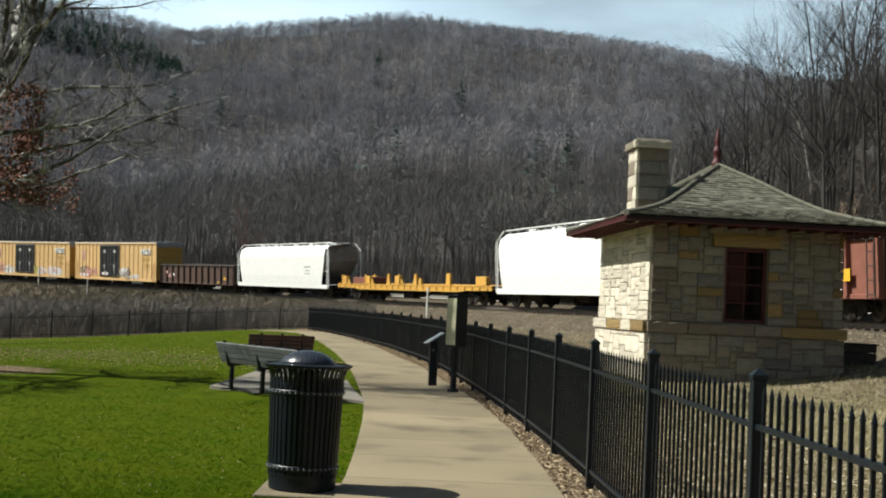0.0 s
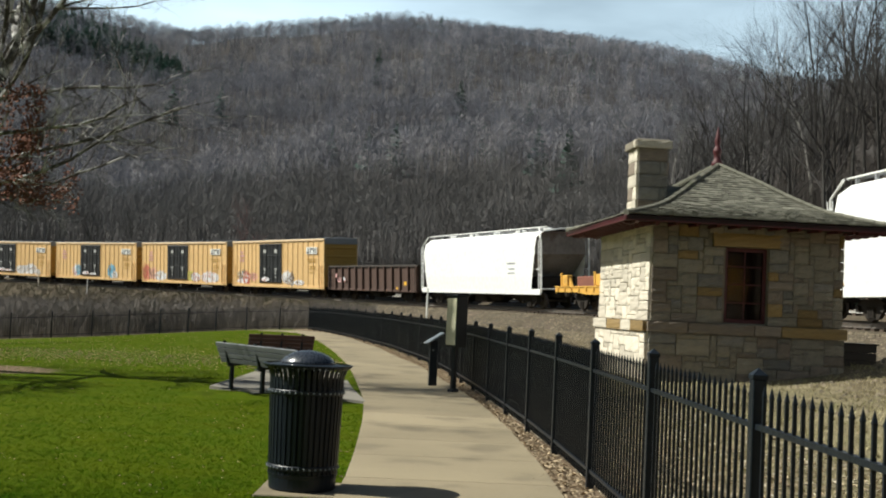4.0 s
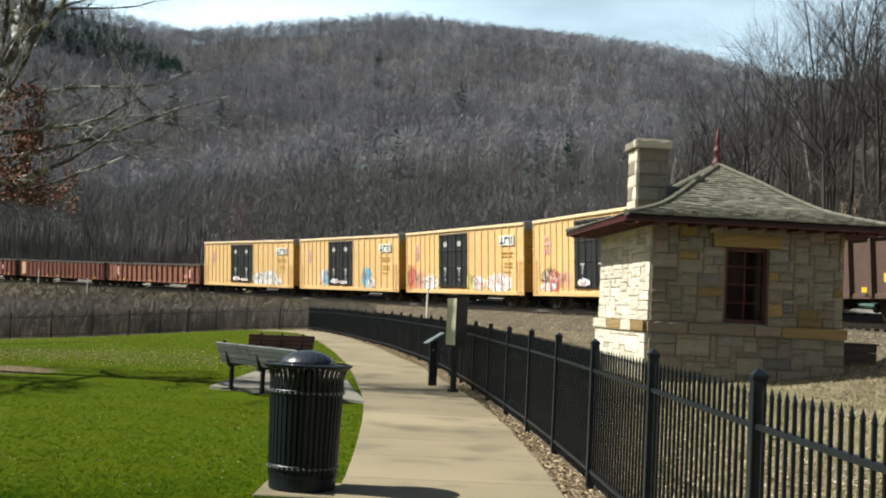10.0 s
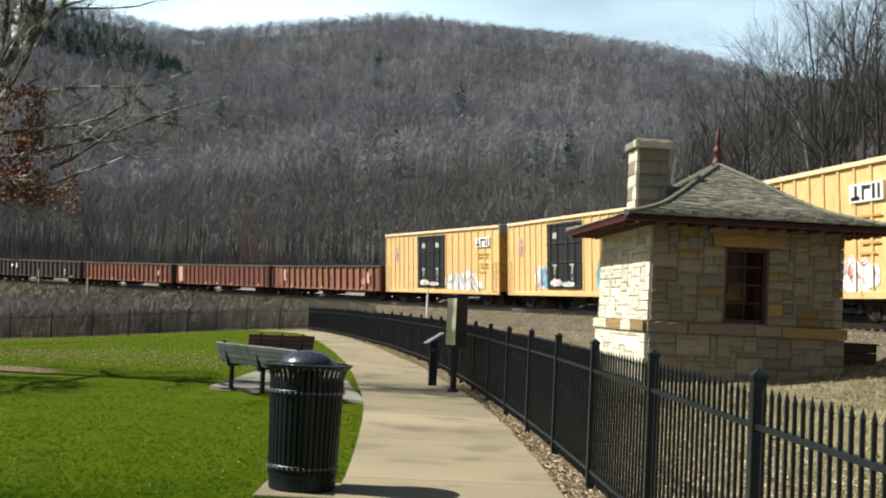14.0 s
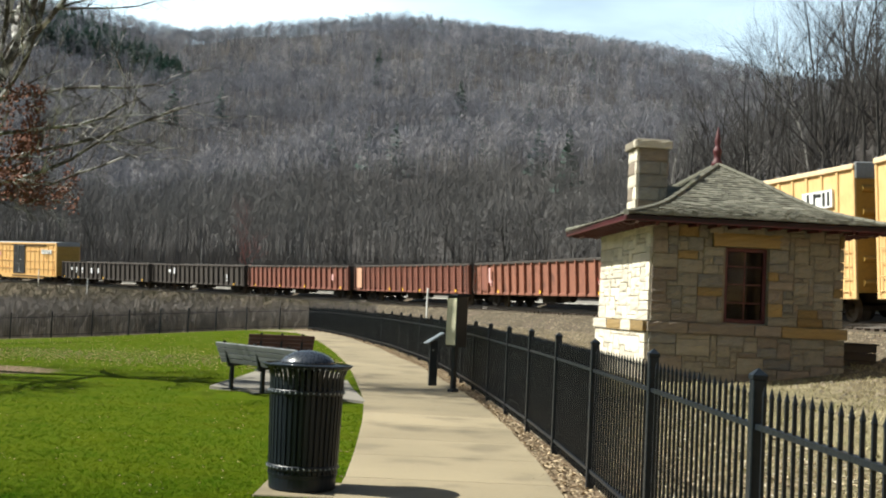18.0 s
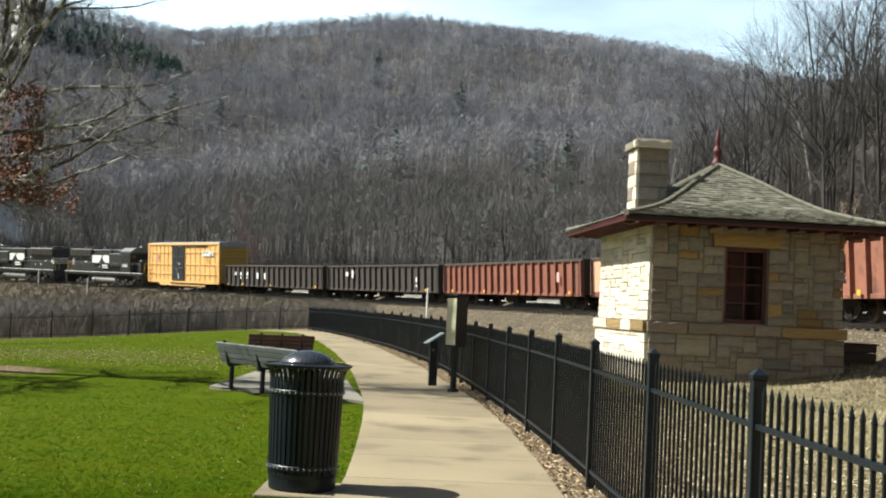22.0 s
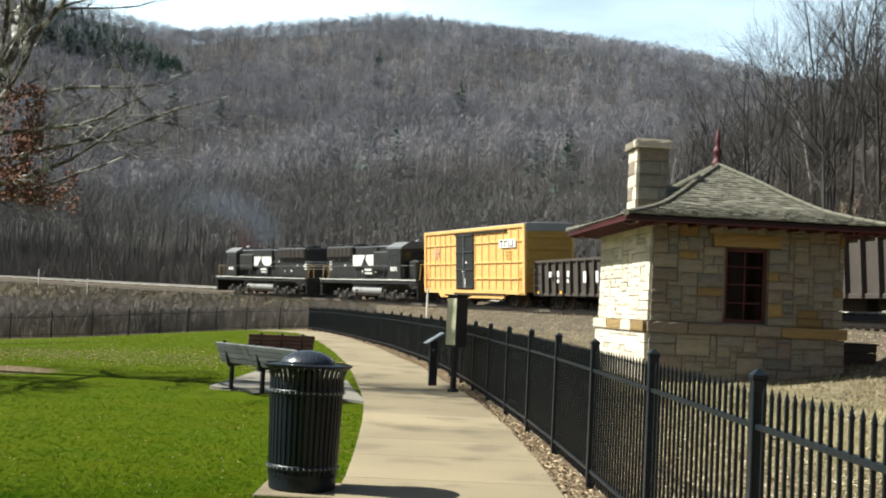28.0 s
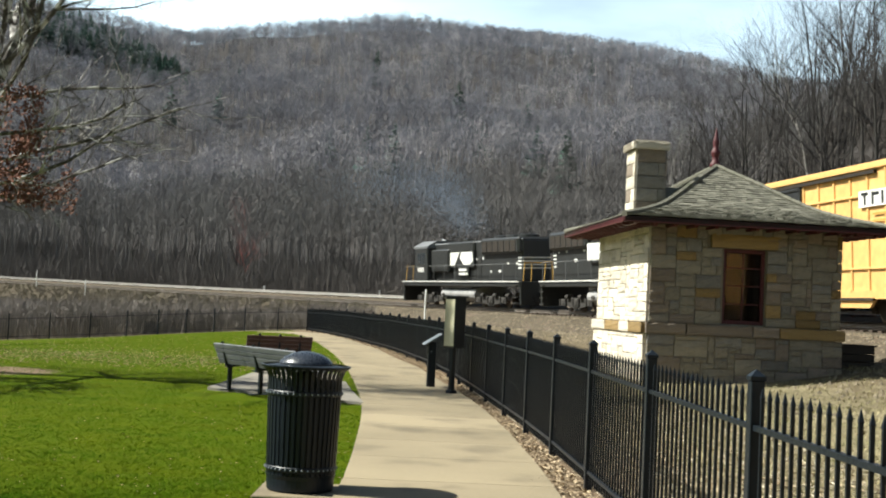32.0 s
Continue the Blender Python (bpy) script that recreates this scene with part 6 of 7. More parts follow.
def put_train():
    k = SIZE
    amber = lambda *xs: [(x, 0.12, 0.22, 0.16, "amber") for x in xs]
    red = "rust-red open gondola car with outside posts"
    plan = [
        (gondola(15.7 * k / 2, P_RUST, red, posts=11, dots=[(0.075, 0.50, 0.40, 0.30, "amber"), (0.15, 0.85, 0.4, 0.5, "pink"), (0.89, 0.55, 0.42, 0.38, "amber"), (0.86, 0.25, 0.5, 0.22, "white"), (0.87, 1.1, 0.4, 0.5, "pink")]), 88.5, 104.2),
        (covered_hopper(16.2 * k / 2), 71.2, 87.4),
        (stake_flatcar(22.4 * k / 2), 48.0, 70.4),
        (covered_hopper(15.6 * k / 2), 31.0, 46.6),
        (gondola(13.7 * k / 2, P_BROWN, "dark brown open gondola car with outside posts", posts=13, tags=[(0.15, 0.8, 1.6, 0.5, "pink")], dots=[(0.1, 1.0, 0.3, 0.3, "pink"), (0.2, 0.8, 0.3, 0.2, "white"), (0.88, 0.5, 0.4, 0.25, "amber"), (0.8, 0.2, 0.3, 0.15, "amber")]), 16.8, 30.5),
        (double_door_boxcar(15.84 * k / 2, [(0.13, 1.0, 2.6, 1.1, "dark"), (0.17, 0.75, 1.4, 1.5, "red"), (0.25, 0.9, 1.8, 0.9, "pink"), (0.12, 0.5, 2.4, 0.5, "white"), (0.63, 0.9, 2.0, 1.3, "white"), (0.68, 0.7, 0.8, 1.6, "dark"), (0.75, 0.5, 2.0, 0.5, "white")], 1), 0.0, 15.84),
        (double_door_boxcar(15.84 * k / 2, [(0.06, 1.0, 1.8, 1.9, "red"), (0.14, 0.9, 2.0, 1.5, "pink"), (0.24, 0.7, 2.6, 1.2, "white"), (0.60, 0.8, 1.2, 1.2, "lime"), (0.66, 0.7, 2.0, 1.0, "white"), (0.82, 0.7, 3.4, 1.3, "white")], 2), -16.96, -1.12),
        (double_door_boxcar(15.84 * k / 2, [(0.27, 0.95, 1.6, 1.5, "white"), (0.30, 1.0, 1.3, 1.3, "blue"), (0.71, 1.0, 1.8, 1.7, "blue"), (0.40, 2.3, 1.2, 0.5, "lime"), (0.75, 0.6, 1.2, 1.0, "white")], 3), -33.92, -18.08),
        (double_door_boxcar(15.84 * k / 2, [(0.66, 0.75, 3.0, 1.3, "white"), (0.76, 0.85, 2.6, 1.5, "white"), (0.84, 0.5, 1.4, 0.8, "white")], 4), -50.88, -35.04),
        (gondola(17.7 * k / 2, P_ORANGE, "rusty orange-brown open gondola car with rusty panels and outside posts", posts=19, plate=(1.5, 0.8, P_RUST), dots=[(0.13, 0.7, 0.3, 0.9, "pink"), (0.9, 0.6, 0.3, 0.8, "pink")] + amber(0.2, 0.5, 0.85), tags=[(0.1, 0.7, 2.0, 0.5, "pink"), (0.87, 0.7, 1.6, 0.5, "pink")]), -69.3, -51.6),
        (gondola(16.8 * k / 2, P_RUST, "rust-red open gondola car with slatted sides and one bright orange panel", posts=21, slats=8, plate=(0.5, 1.1, plain("orange_panel", (0.58, 0.31, 0.20), 0.7)), dots=amber(0.35, 0.47, 0.62, 0.9)), -86.8, -69.9),
        (gondola(17.0 * k / 2, P_RUST, red, posts=21, dots=[(0.86, 0.75, 0.3, 0.5, "pink")] + amber(0.08, 0.35, 0.6, 0.93)), -104.8, -87.7),
        (gondola(17.0 * k / 2, P_DARK, "dark weathered open gondola car with outside posts", posts=20, dots=[(0.2, 1.1, 0.5, 0.3, "white"), (0.26, 0.95, 0.3, 0.6, "white"), (0.83, 0.7, 0.2, 0.35, "white"), (0.83, 0.4, 0.2, 0.15, "white")] + amber(0.9)), -122.5, -105.5),
        (gondola(17.0 * k / 2, P_DARK, "dark weathered open gondola car with pale stencils", posts=20, dots=[(0.12, 1.0, 0.35, 0.3, "white"), (0.18, 1.0, 0.3, 0.3, "white"), (0.18, 0.7, 0.25, 0.18, "white"), (0.25, 1.0, 0.35, 0.3, "white"), (0.25, 0.7, 0.25, 0.18, "white"), (0.36, 0.7, 0.35, 0.55, "white"), (0.44, 0.7, 0.3, 0.55, "white")] + amber(0.03, 0.2, 0.5, 0.93)), -140.3, -123.2),
        (single_door_boxcar(13.25 * k / 2), -154.8, -141.5),
        (locomotive(15.0 * k / 2, 1), -171.2, -156.2),
        (locomotive(15.7 * k / 2, -1), -189.4, -173.7),
    ]
    for ob, a, b in plan:
        CARS.append((ob, (a + b) / 2 * k, (b - a) / 2 * k - 2.4))


put_train()

# ---- woods ----
def bare_tree(seed, height, spread=0.5, forks=3, levels=4, lean=0.08, thick=0.016, twig=1.0, up=0.35, sides=(6, 5, 4, 3, 3)):
    """Skeleton of a leafless tree. Returns two Shapes: the trunk and the crown of limbs and twigs."""
    r = random.Random(seed)
    trunk, crown = Shape(), Shape()

    def limb(p, w, length, rad, level):
        n = 5 if level == 0 else (4 if level < 3 else 2)
        seg = length / n
        target = trunk if level == 0 else crown
        pts = [(p, rad)]
        for i in range(n):
            w = (w + Vector((r.uniform(-1, 1), r.uniform(-1, 1), r.uniform(-0.5, 1) * up)) * (lean if level == 0 else 0.22)).normalized()
            q = p + w * seg
            rr = rad * (1 - (0.86 if level == 0 else 0.70) * (i + 1) / n) if level < levels else rad * (1 - 0.9 * (i + 1) / n)
            target.rod(p, q, pts[-1][1], rr, sides[min(level, 4)], caps=False)
            p = q
            pts.append((p, rr))
        if level >= levels:
            return
        kids = forks + (4 if level == 0 else (2 if level == 1 else 1))
        for k in range(kids):
            f = r.uniform(0.35 if level == 0 else 0.2, 1.0)
            i = min(n - 1, int(f * n))
            a, b = pts[i], pts[i + 1]
            g = f * n - i
            at = a[0].lerp(b[0], g)
            ang = r.uniform(0, 2 * math.pi)
            side = w.orthogonal().normalized()
            side = Matrix.Rotation(ang, 3, w) @ side
            dirn = (w * (1 - spread * r.uniform(0.7, 1.2)) + side * spread * 1.3 + Vector((0, 0, up * 0.6))).normalized()
            limb(at, dirn, length * r.uniform(0.38, 0.62) * (1.0 if level else 0.8), (a[1] * (1 - g) + b[1] * g) * r.uniform(0.45, 0.65), level + 1)

    limb(Vector((0, 0, -0.3)), Vector((r.uniform(-0.05, 0.05), r.uniform(-0.05, 0.05), 1)), height * 0.75, height * thick, 0)
    return trunk, crown


TREE_KINDS = {}


def tree_meshes(key, *a, **kw):
    if key not in TREE_KINDS:
        t, c = bare_tree(*a, **kw)
        pale = key.startswith("pale")
        grey = mat("grey_bark", (0.078, 0.071, 0.066), (0.115, 0.106, 0.098), scale=1.2, rough=0.95, per_object=0.4)
        TREE_KINDS[key] = (t.mesh("trunk", M_PALEBARK if pale else (grey if key.startswith("line") else M_BARK)), c.mesh("crown", M_PALEBARK if pale else M_TWIG))
    return TREE_KINDS[key]


def plant(key, x, y, turn, size, label, sink=0.0):
    t, c = TREE_KINDS[key]
    ob = thing("tree", label, "tree", at=Matrix.Translation((x, y, ground_at(x, y) - sink)) @ Matrix.Rotation(turn, 4, "Z") @ Matrix.Diagonal((size, size, size, 1)), group="leafless trees by the line")
    part("trunk", t, M_BARK, ob)
    part("crown", c, M_TWIG, ob)
    return ob


def blades(tris, name, material, label, category):
    """One mesh of loose triangles, from an array of points."""
    vs = np.ascontiguousarray(tris.reshape(-1, 3), dtype=np.float32)
    nt = len(vs) // 3
    me = bpy.data.meshes.new(name)
    me.vertices.add(len(vs))
    me.vertices.foreach_set("co", vs.ravel())
    me.loops.add(nt * 3)
    me.loops.foreach_set("vertex_index", np.arange(nt * 3, dtype=np.int32))
    me.polygons.add(nt)
    me.polygons.foreach_set("loop_start", np.arange(0, nt * 3, 3, dtype=np.int32))
    me.update(calc_edges=True)
    me.materials.append(material)
    return tagged(new(name, me), label, category, kind="stuff")


def scatter(pats, x, y, z, size, turn, pick):
    """Copies of the patterns at the given places, as one array."""
    out = []
    for k, p in enumerate(pats):
        i = np.nonzero(pick == k)[0]
        if not len(i):
            continue
        c, s = np.cos(turn[i])[:, None], np.sin(turn[i])[:, None]
        h = size[i][:, None]
        px, py, pz = p[:, 0][None], p[:, 1][None], p[:, 2][None]
        out.append(np.stack([(px * c - py * s) * h + x[i][:, None], (px * s + py * c) * h + y[i][:, None], pz * h + z[i][:, None]], -1).reshape(-1, 3))
    return np.concatenate(out)


def far_tree(seed, limbs=10, twigs=52, fine=1.0):
    """A bare tree of unit height: trunk, limbs and a rounded haze of small twigs, of thin blades."""
    rr = random.Random(seed)
    tri = []
    for a in (0.0, 1.6):
        u = Vector((math.cos(a), math.sin(a), 0)) * 0.009
        tri.append([-u, u, Vector((rr.uniform(-0.03, 0.03), rr.uniform(-0.03, 0.03), 0.85))])
    wide = rr.uniform(0.17, 0.26)
    mid = Vector((0, 0, rr.uniform(0.62, 0.70)))
    for i in range(limbs):
        a = rr.uniform(0, 6.283)
        o = Vector((math.cos(a), math.sin(a), 0))
        p = Vector((0, 0, rr.uniform(0.25, 0.6)))
        q = mid + o * wide * rr.uniform(0.5, 1.0) + Vector((0, 0, rr.uniform(-0.1, 0.28)))
        s = Vector((-o.y, o.x, 0)) * 0.005 * fine
        tri.append([p - s, p + s, q])
    for j in range(twigs):
        dv = Vector((rr.gauss(0, 1), rr.gauss(0, 1), rr.gauss(0.25, 1))).normalized()
        k = rr.uniform(0.45, 1.0) ** 0.6
        b = mid + Vector((dv.x * wide * k, dv.y * wide * k, dv.z * 0.28 * k))
        w = (dv * 0.5 + Vector((rr.uniform(-0.7, 0.7), rr.uniform(-0.7, 0.7), rr.uniform(0.1, 1.0)))).normalized() * rr.uniform(0.06, 0.12)
        side = dv.cross(w).normalized() + 0.35 * Vector((rr.uniform(-1, 1), rr.uniform(-1, 1), rr.uniform(-1, 1)))
        sv = side.normalized() * rr.uniform(0.006, 0.011) * fine
        tri.append([b - sv, b + sv, b + w])
    return np.array([[tuple(v) for v in t] for t in tri]).reshape(-1, 3)


def conifer(seed):
    """A dark evergreen of unit height, of drooping blades in tiers."""
    rr = random.Random(seed)
    tri = [[Vector((-0.015, 0, 0)), Vector((0.015, 0, 0)), Vector((0, 0, 1))]]
    for i in range(130):
        z = 0.06 + 0.92 * (i / 130) ** 0.9
        a = rr.uniform(0, 6.283)
        o = Vector((math.cos(a), math.sin(a), 0))
        l = 0.27 * (1.02 - z) * rr.uniform(0.6, 1.2) + 0.01
        p = Vector((0, 0, z))
        q = p + o * l + Vector((0, 0, rr.uniform(-0.35, 0.1) * l))
        s = Vector((-o.y, o.x, rr.uniform(-0.5, 0.5))) * l * 0.42
        tri.append([p, p.lerp(q, 0.75) - s, q])
        tri.append([p, q, p.lerp(q, 0.75) + s])
    return np.array([[tuple(v) for v in t] for t in tri]).reshape(-1, 3)


def on_hill(az, rise):
    """The place on the far hill seen at that azimuth and at that rise above the eye's level."""
    r = np.arange(120.0, 1150.0, 4.0)
    z = land(r * math.sin(az), r * math.cos(az)) - EYE.z
    k = int(np.argmax(z / r > rise)) if (z / r > rise).any() else int(np.argmax(z / r))
    return r[k] * math.sin(az), r[k] * math.cos(az)


def forest():
    """The far woods on the hill, and the evergreens among them."""
    r = np.random.RandomState(3)
    n = 60000
    az = r.uniform(-0.45, 0.45, n)
    rad = 115.0 + (1150.0 - 115.0) * r.uniform(0, 1, n) ** 0.75
    x, y = rad * np.sin(az), rad * np.cos(az)
    d, _ = off_line(x, y)
    ok = (d < -26) & (-d < 1010)
    x, y = x[ok][:16500], y[ok][:16500]
    far = np.hypot(x, y)
    size = r.uniform(10.0, 17.0, x.size) * np.clip(0.6 + far / 700.0, 0.65, 1.0)
    z = land(x, y) - 0.3
    pale = r.uniform(0, 1, x.size) + 0.3 * lumps(x, y, 90.0, 2.0) < 0.2
    turn, pick = r.uniform(0, 6.283, x.size), r.randint(0, 8, x.size)
    stand = np.clip((r.uniform(0, 1, x.size) + 0.45 * lumps(x, y, 55.0, 4.0)) * 4, 0, 3.99).astype(int)
    # haze of the distance is put into the far twigs' bluish grey
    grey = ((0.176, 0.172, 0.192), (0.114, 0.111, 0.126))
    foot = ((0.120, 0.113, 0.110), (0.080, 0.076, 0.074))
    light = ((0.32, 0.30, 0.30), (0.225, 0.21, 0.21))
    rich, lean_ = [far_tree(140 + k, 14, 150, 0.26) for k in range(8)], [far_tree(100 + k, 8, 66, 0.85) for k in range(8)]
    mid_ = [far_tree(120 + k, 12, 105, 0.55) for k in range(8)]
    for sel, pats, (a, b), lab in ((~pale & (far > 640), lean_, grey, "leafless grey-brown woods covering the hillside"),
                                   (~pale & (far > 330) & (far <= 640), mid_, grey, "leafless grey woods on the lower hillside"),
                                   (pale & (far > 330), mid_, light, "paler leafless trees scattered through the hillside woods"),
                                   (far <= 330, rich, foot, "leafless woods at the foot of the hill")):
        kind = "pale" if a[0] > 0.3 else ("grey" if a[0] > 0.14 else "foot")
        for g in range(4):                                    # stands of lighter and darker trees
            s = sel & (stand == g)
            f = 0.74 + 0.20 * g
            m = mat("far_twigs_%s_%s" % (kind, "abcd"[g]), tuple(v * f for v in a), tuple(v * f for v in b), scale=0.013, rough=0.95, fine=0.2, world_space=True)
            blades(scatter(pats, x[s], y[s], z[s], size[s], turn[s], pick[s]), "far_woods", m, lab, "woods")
    spots = [(0.009, 0.152, 19), (-0.187, 0.139, 17), (-0.225, 0.136, 18), (-0.172, 0.168, 15), (-0.065, 0.108, 15), (-0.043, 0.104, 16), (-0.095, 0.112, 13),
             (-0.06, 0.18, 20), (0.117, 0.192, 13), (0.097, 0.212, 11), (0.075, 0.11, 15), (0.1, 0.10, 16), (0.03, 0.125, 12), (0.066, 0.15, 13), (-0.01, 0.225, 16)]
    for i in range(210):
        f = r.uniform(0, 1)                                   # a stand of conifers running down the left flank
        spots.append((-0.335 + 0.122 * f, 0.206 - 0.030 * f - 0.012 * f * f + r.uniform(-1, 1) * (0.017 - 0.012 * f), r.uniform(12, 17)))
    ex, ey, es = [], [], []
    for a, rise, h in spots:
        px, py = on_hill(a, rise)
        h *= 1.1
        for k in range(1 if h < 29 else 3):
            ex.append(px + r.uniform(-4, 4) * (k > 0))
            ey.append(py + r.uniform(-4, 4) * (k > 0))
            es.append(h * (1 - 0.25 * (k > 0)))
    ex, ey, es = np.array(ex), np.array(ey), np.array(es)
    # needle colour lightened towards blue-green to paint in distant haze
    m = mat("needles", (0.060, 0.112, 0.092), (0.085, 0.14, 0.105), scale=0.05, rough=0.9, fine=0.5, world_space=True)
    blades(scatter([conifer(k) for k in range(4)], ex, ey, land(ex, ey) - 0.3, es, r.uniform(0, 6.28, ex.size), r.randint(0, 4, ex.size)),
           "far_evergreens", m, "dark green conifers among the leafless hillside woods", "evergreens")


forest()

# ---- nearer trees, brush and grass ----
def near_trees():
    r = random.Random(21)
    for k in range(4):
        tree_meshes("bank%d" % k, 40 + k, 17.0, spread=0.44, forks=4, levels=4, lean=0.09, thick=0.0080, up=0.26)
    for k in range(2):
        tree_meshes("pale%d" % k, 50 + k, 16.0, spread=0.42, forks=4, levels=4, lean=0.11, thick=0.0055, up=0.30)
    for k in range(4):
        tree_meshes("line%d" % k, 60 + k, 9.0, spread=0.38, forks=3, levels=4, lean=0.10, thick=0.0115, up=0.5)
    # on the bank, where the line comes nearest
    for i in range(74):
        az = 0.150 + 0.245 * (i / 74) ** 0.66 + r.uniform(-0.012, 0.012)
        for _ in range(60):
            d = r.uniform(58, 120)
            x, y = d * math.sin(az), d * math.cos(az)
            if off_line([x], [y])[0][0] < -17:
                break
        pale = i % 15 == 3
        plant("pale%d" % r.randrange(2) if pale else "bank%d" % r.randrange(4), x, y, r.uniform(0, 6.28), r.uniform(0.75, 1.2),
              "leafless tree with pale bark on the bank above the tracks" if pale else "tall slender leafless tree on the bank above the tracks")
    # along the outside of the line
    for i in range(58):
        az = -0.38 + 0.57 * (i + r.uniform(0, 0.9)) / 58
        rr = np.arange(40.0, 260.0, 1.0)
        dd = off_line(rr * math.sin(az), rr * math.cos(az))[0]
        edge = float(rr[np.argmax(dd < -13)])
        d = edge + r.uniform(0, 26)
        plant("line%d" % r.randrange(4), d * math.sin(az), d * math.cos(az), r.uniform(0, 6.28), r.uniform(0.75, 1.3) * (0.8 + 0.003 * d), "slender leafless tree beside the tracks")


def budding_tree():
    """A young tree with reddish buds beside the line."""
    t, c = bare_tree(71, 11.5, spread=0.40, forks=5, levels=4, lean=0.08, thick=0.010, up=0.4)
    x, y = -23.2, 146.0
    ob = thing("tree", "slender young tree hazed with reddish buds beside the tracks", "tree", at=Matrix.Translation((x, y, ground_at(x, y))), group="leafless trees by the line")
    part("trunk", t, M_BARK, ob)
    part("crown", c, mat("red_buds", (0.27, 0.095, 0.085), (0.20, 0.08, 0.072), scale=1.0, rough=0.9), ob, "reddish budding twigs")


def rocky_bank():
    """Broken brown rock and rubble on the cut bank behind the line."""
    r = np.random.RandomState(41)
    n = 9000
    az = 0.245 + 0.19 * r.uniform(0, 1, n) ** 0.8
    rad = r.uniform(44, 100, n)
    x, y = rad * np.sin(az), rad * np.cos(az)
    d, _ = off_line(x, y)
    ok = (d < -9.0) & (d > -27) & (r.uniform(0, 1, n) + 0.5 * lumps(x, y, 7.0, 3.0) > 0.35)
    x, y = x[ok][:2600], y[ok][:2600]
    rock = []
    for k in range(5):
        q = random.Random(740 + k)
        low = [Vector((math.cos(a + q.uniform(-0.3, 0.3)) * q.uniform(0.7, 1.1), math.sin(a) * q.uniform(0.7, 1.1), -0.3)) for a in (0, 1.26, 2.5, 3.77, 5.0)]
        up = [Vector((v.x * q.uniform(0.35, 0.7), v.y * q.uniform(0.35, 0.7), q.uniform(0.35, 0.75))) for v in low]
        tri = []
        for i in range(5):
            j = (i + 1) % 5
            tri += [low[i], low[j], up[j], low[i], up[j], up[i]]
        for i in (1, 2, 3):
            tri += [up[0], up[i], up[i + 1]]
        rock.append(np.array([tuple(v) for v in tri]))
    m = mat("bank_rock", (0.17, 0.125, 0.085), (0.075, 0.056, 0.042), scale=0.5, rough=0.95, fine=5, island=0.45, bump=0.6, world_space=True)
    blades(scatter(rock, x, y, land(x, y), 0.18 + 0.75 * r.uniform(0, 1, x.size) ** 3, r.uniform(0, 6.28, x.size), r.randint(0, 5, x.size)), "bank_rocks", m, "broken brown rock and rubble on the bank behind the tracks", "rocks")


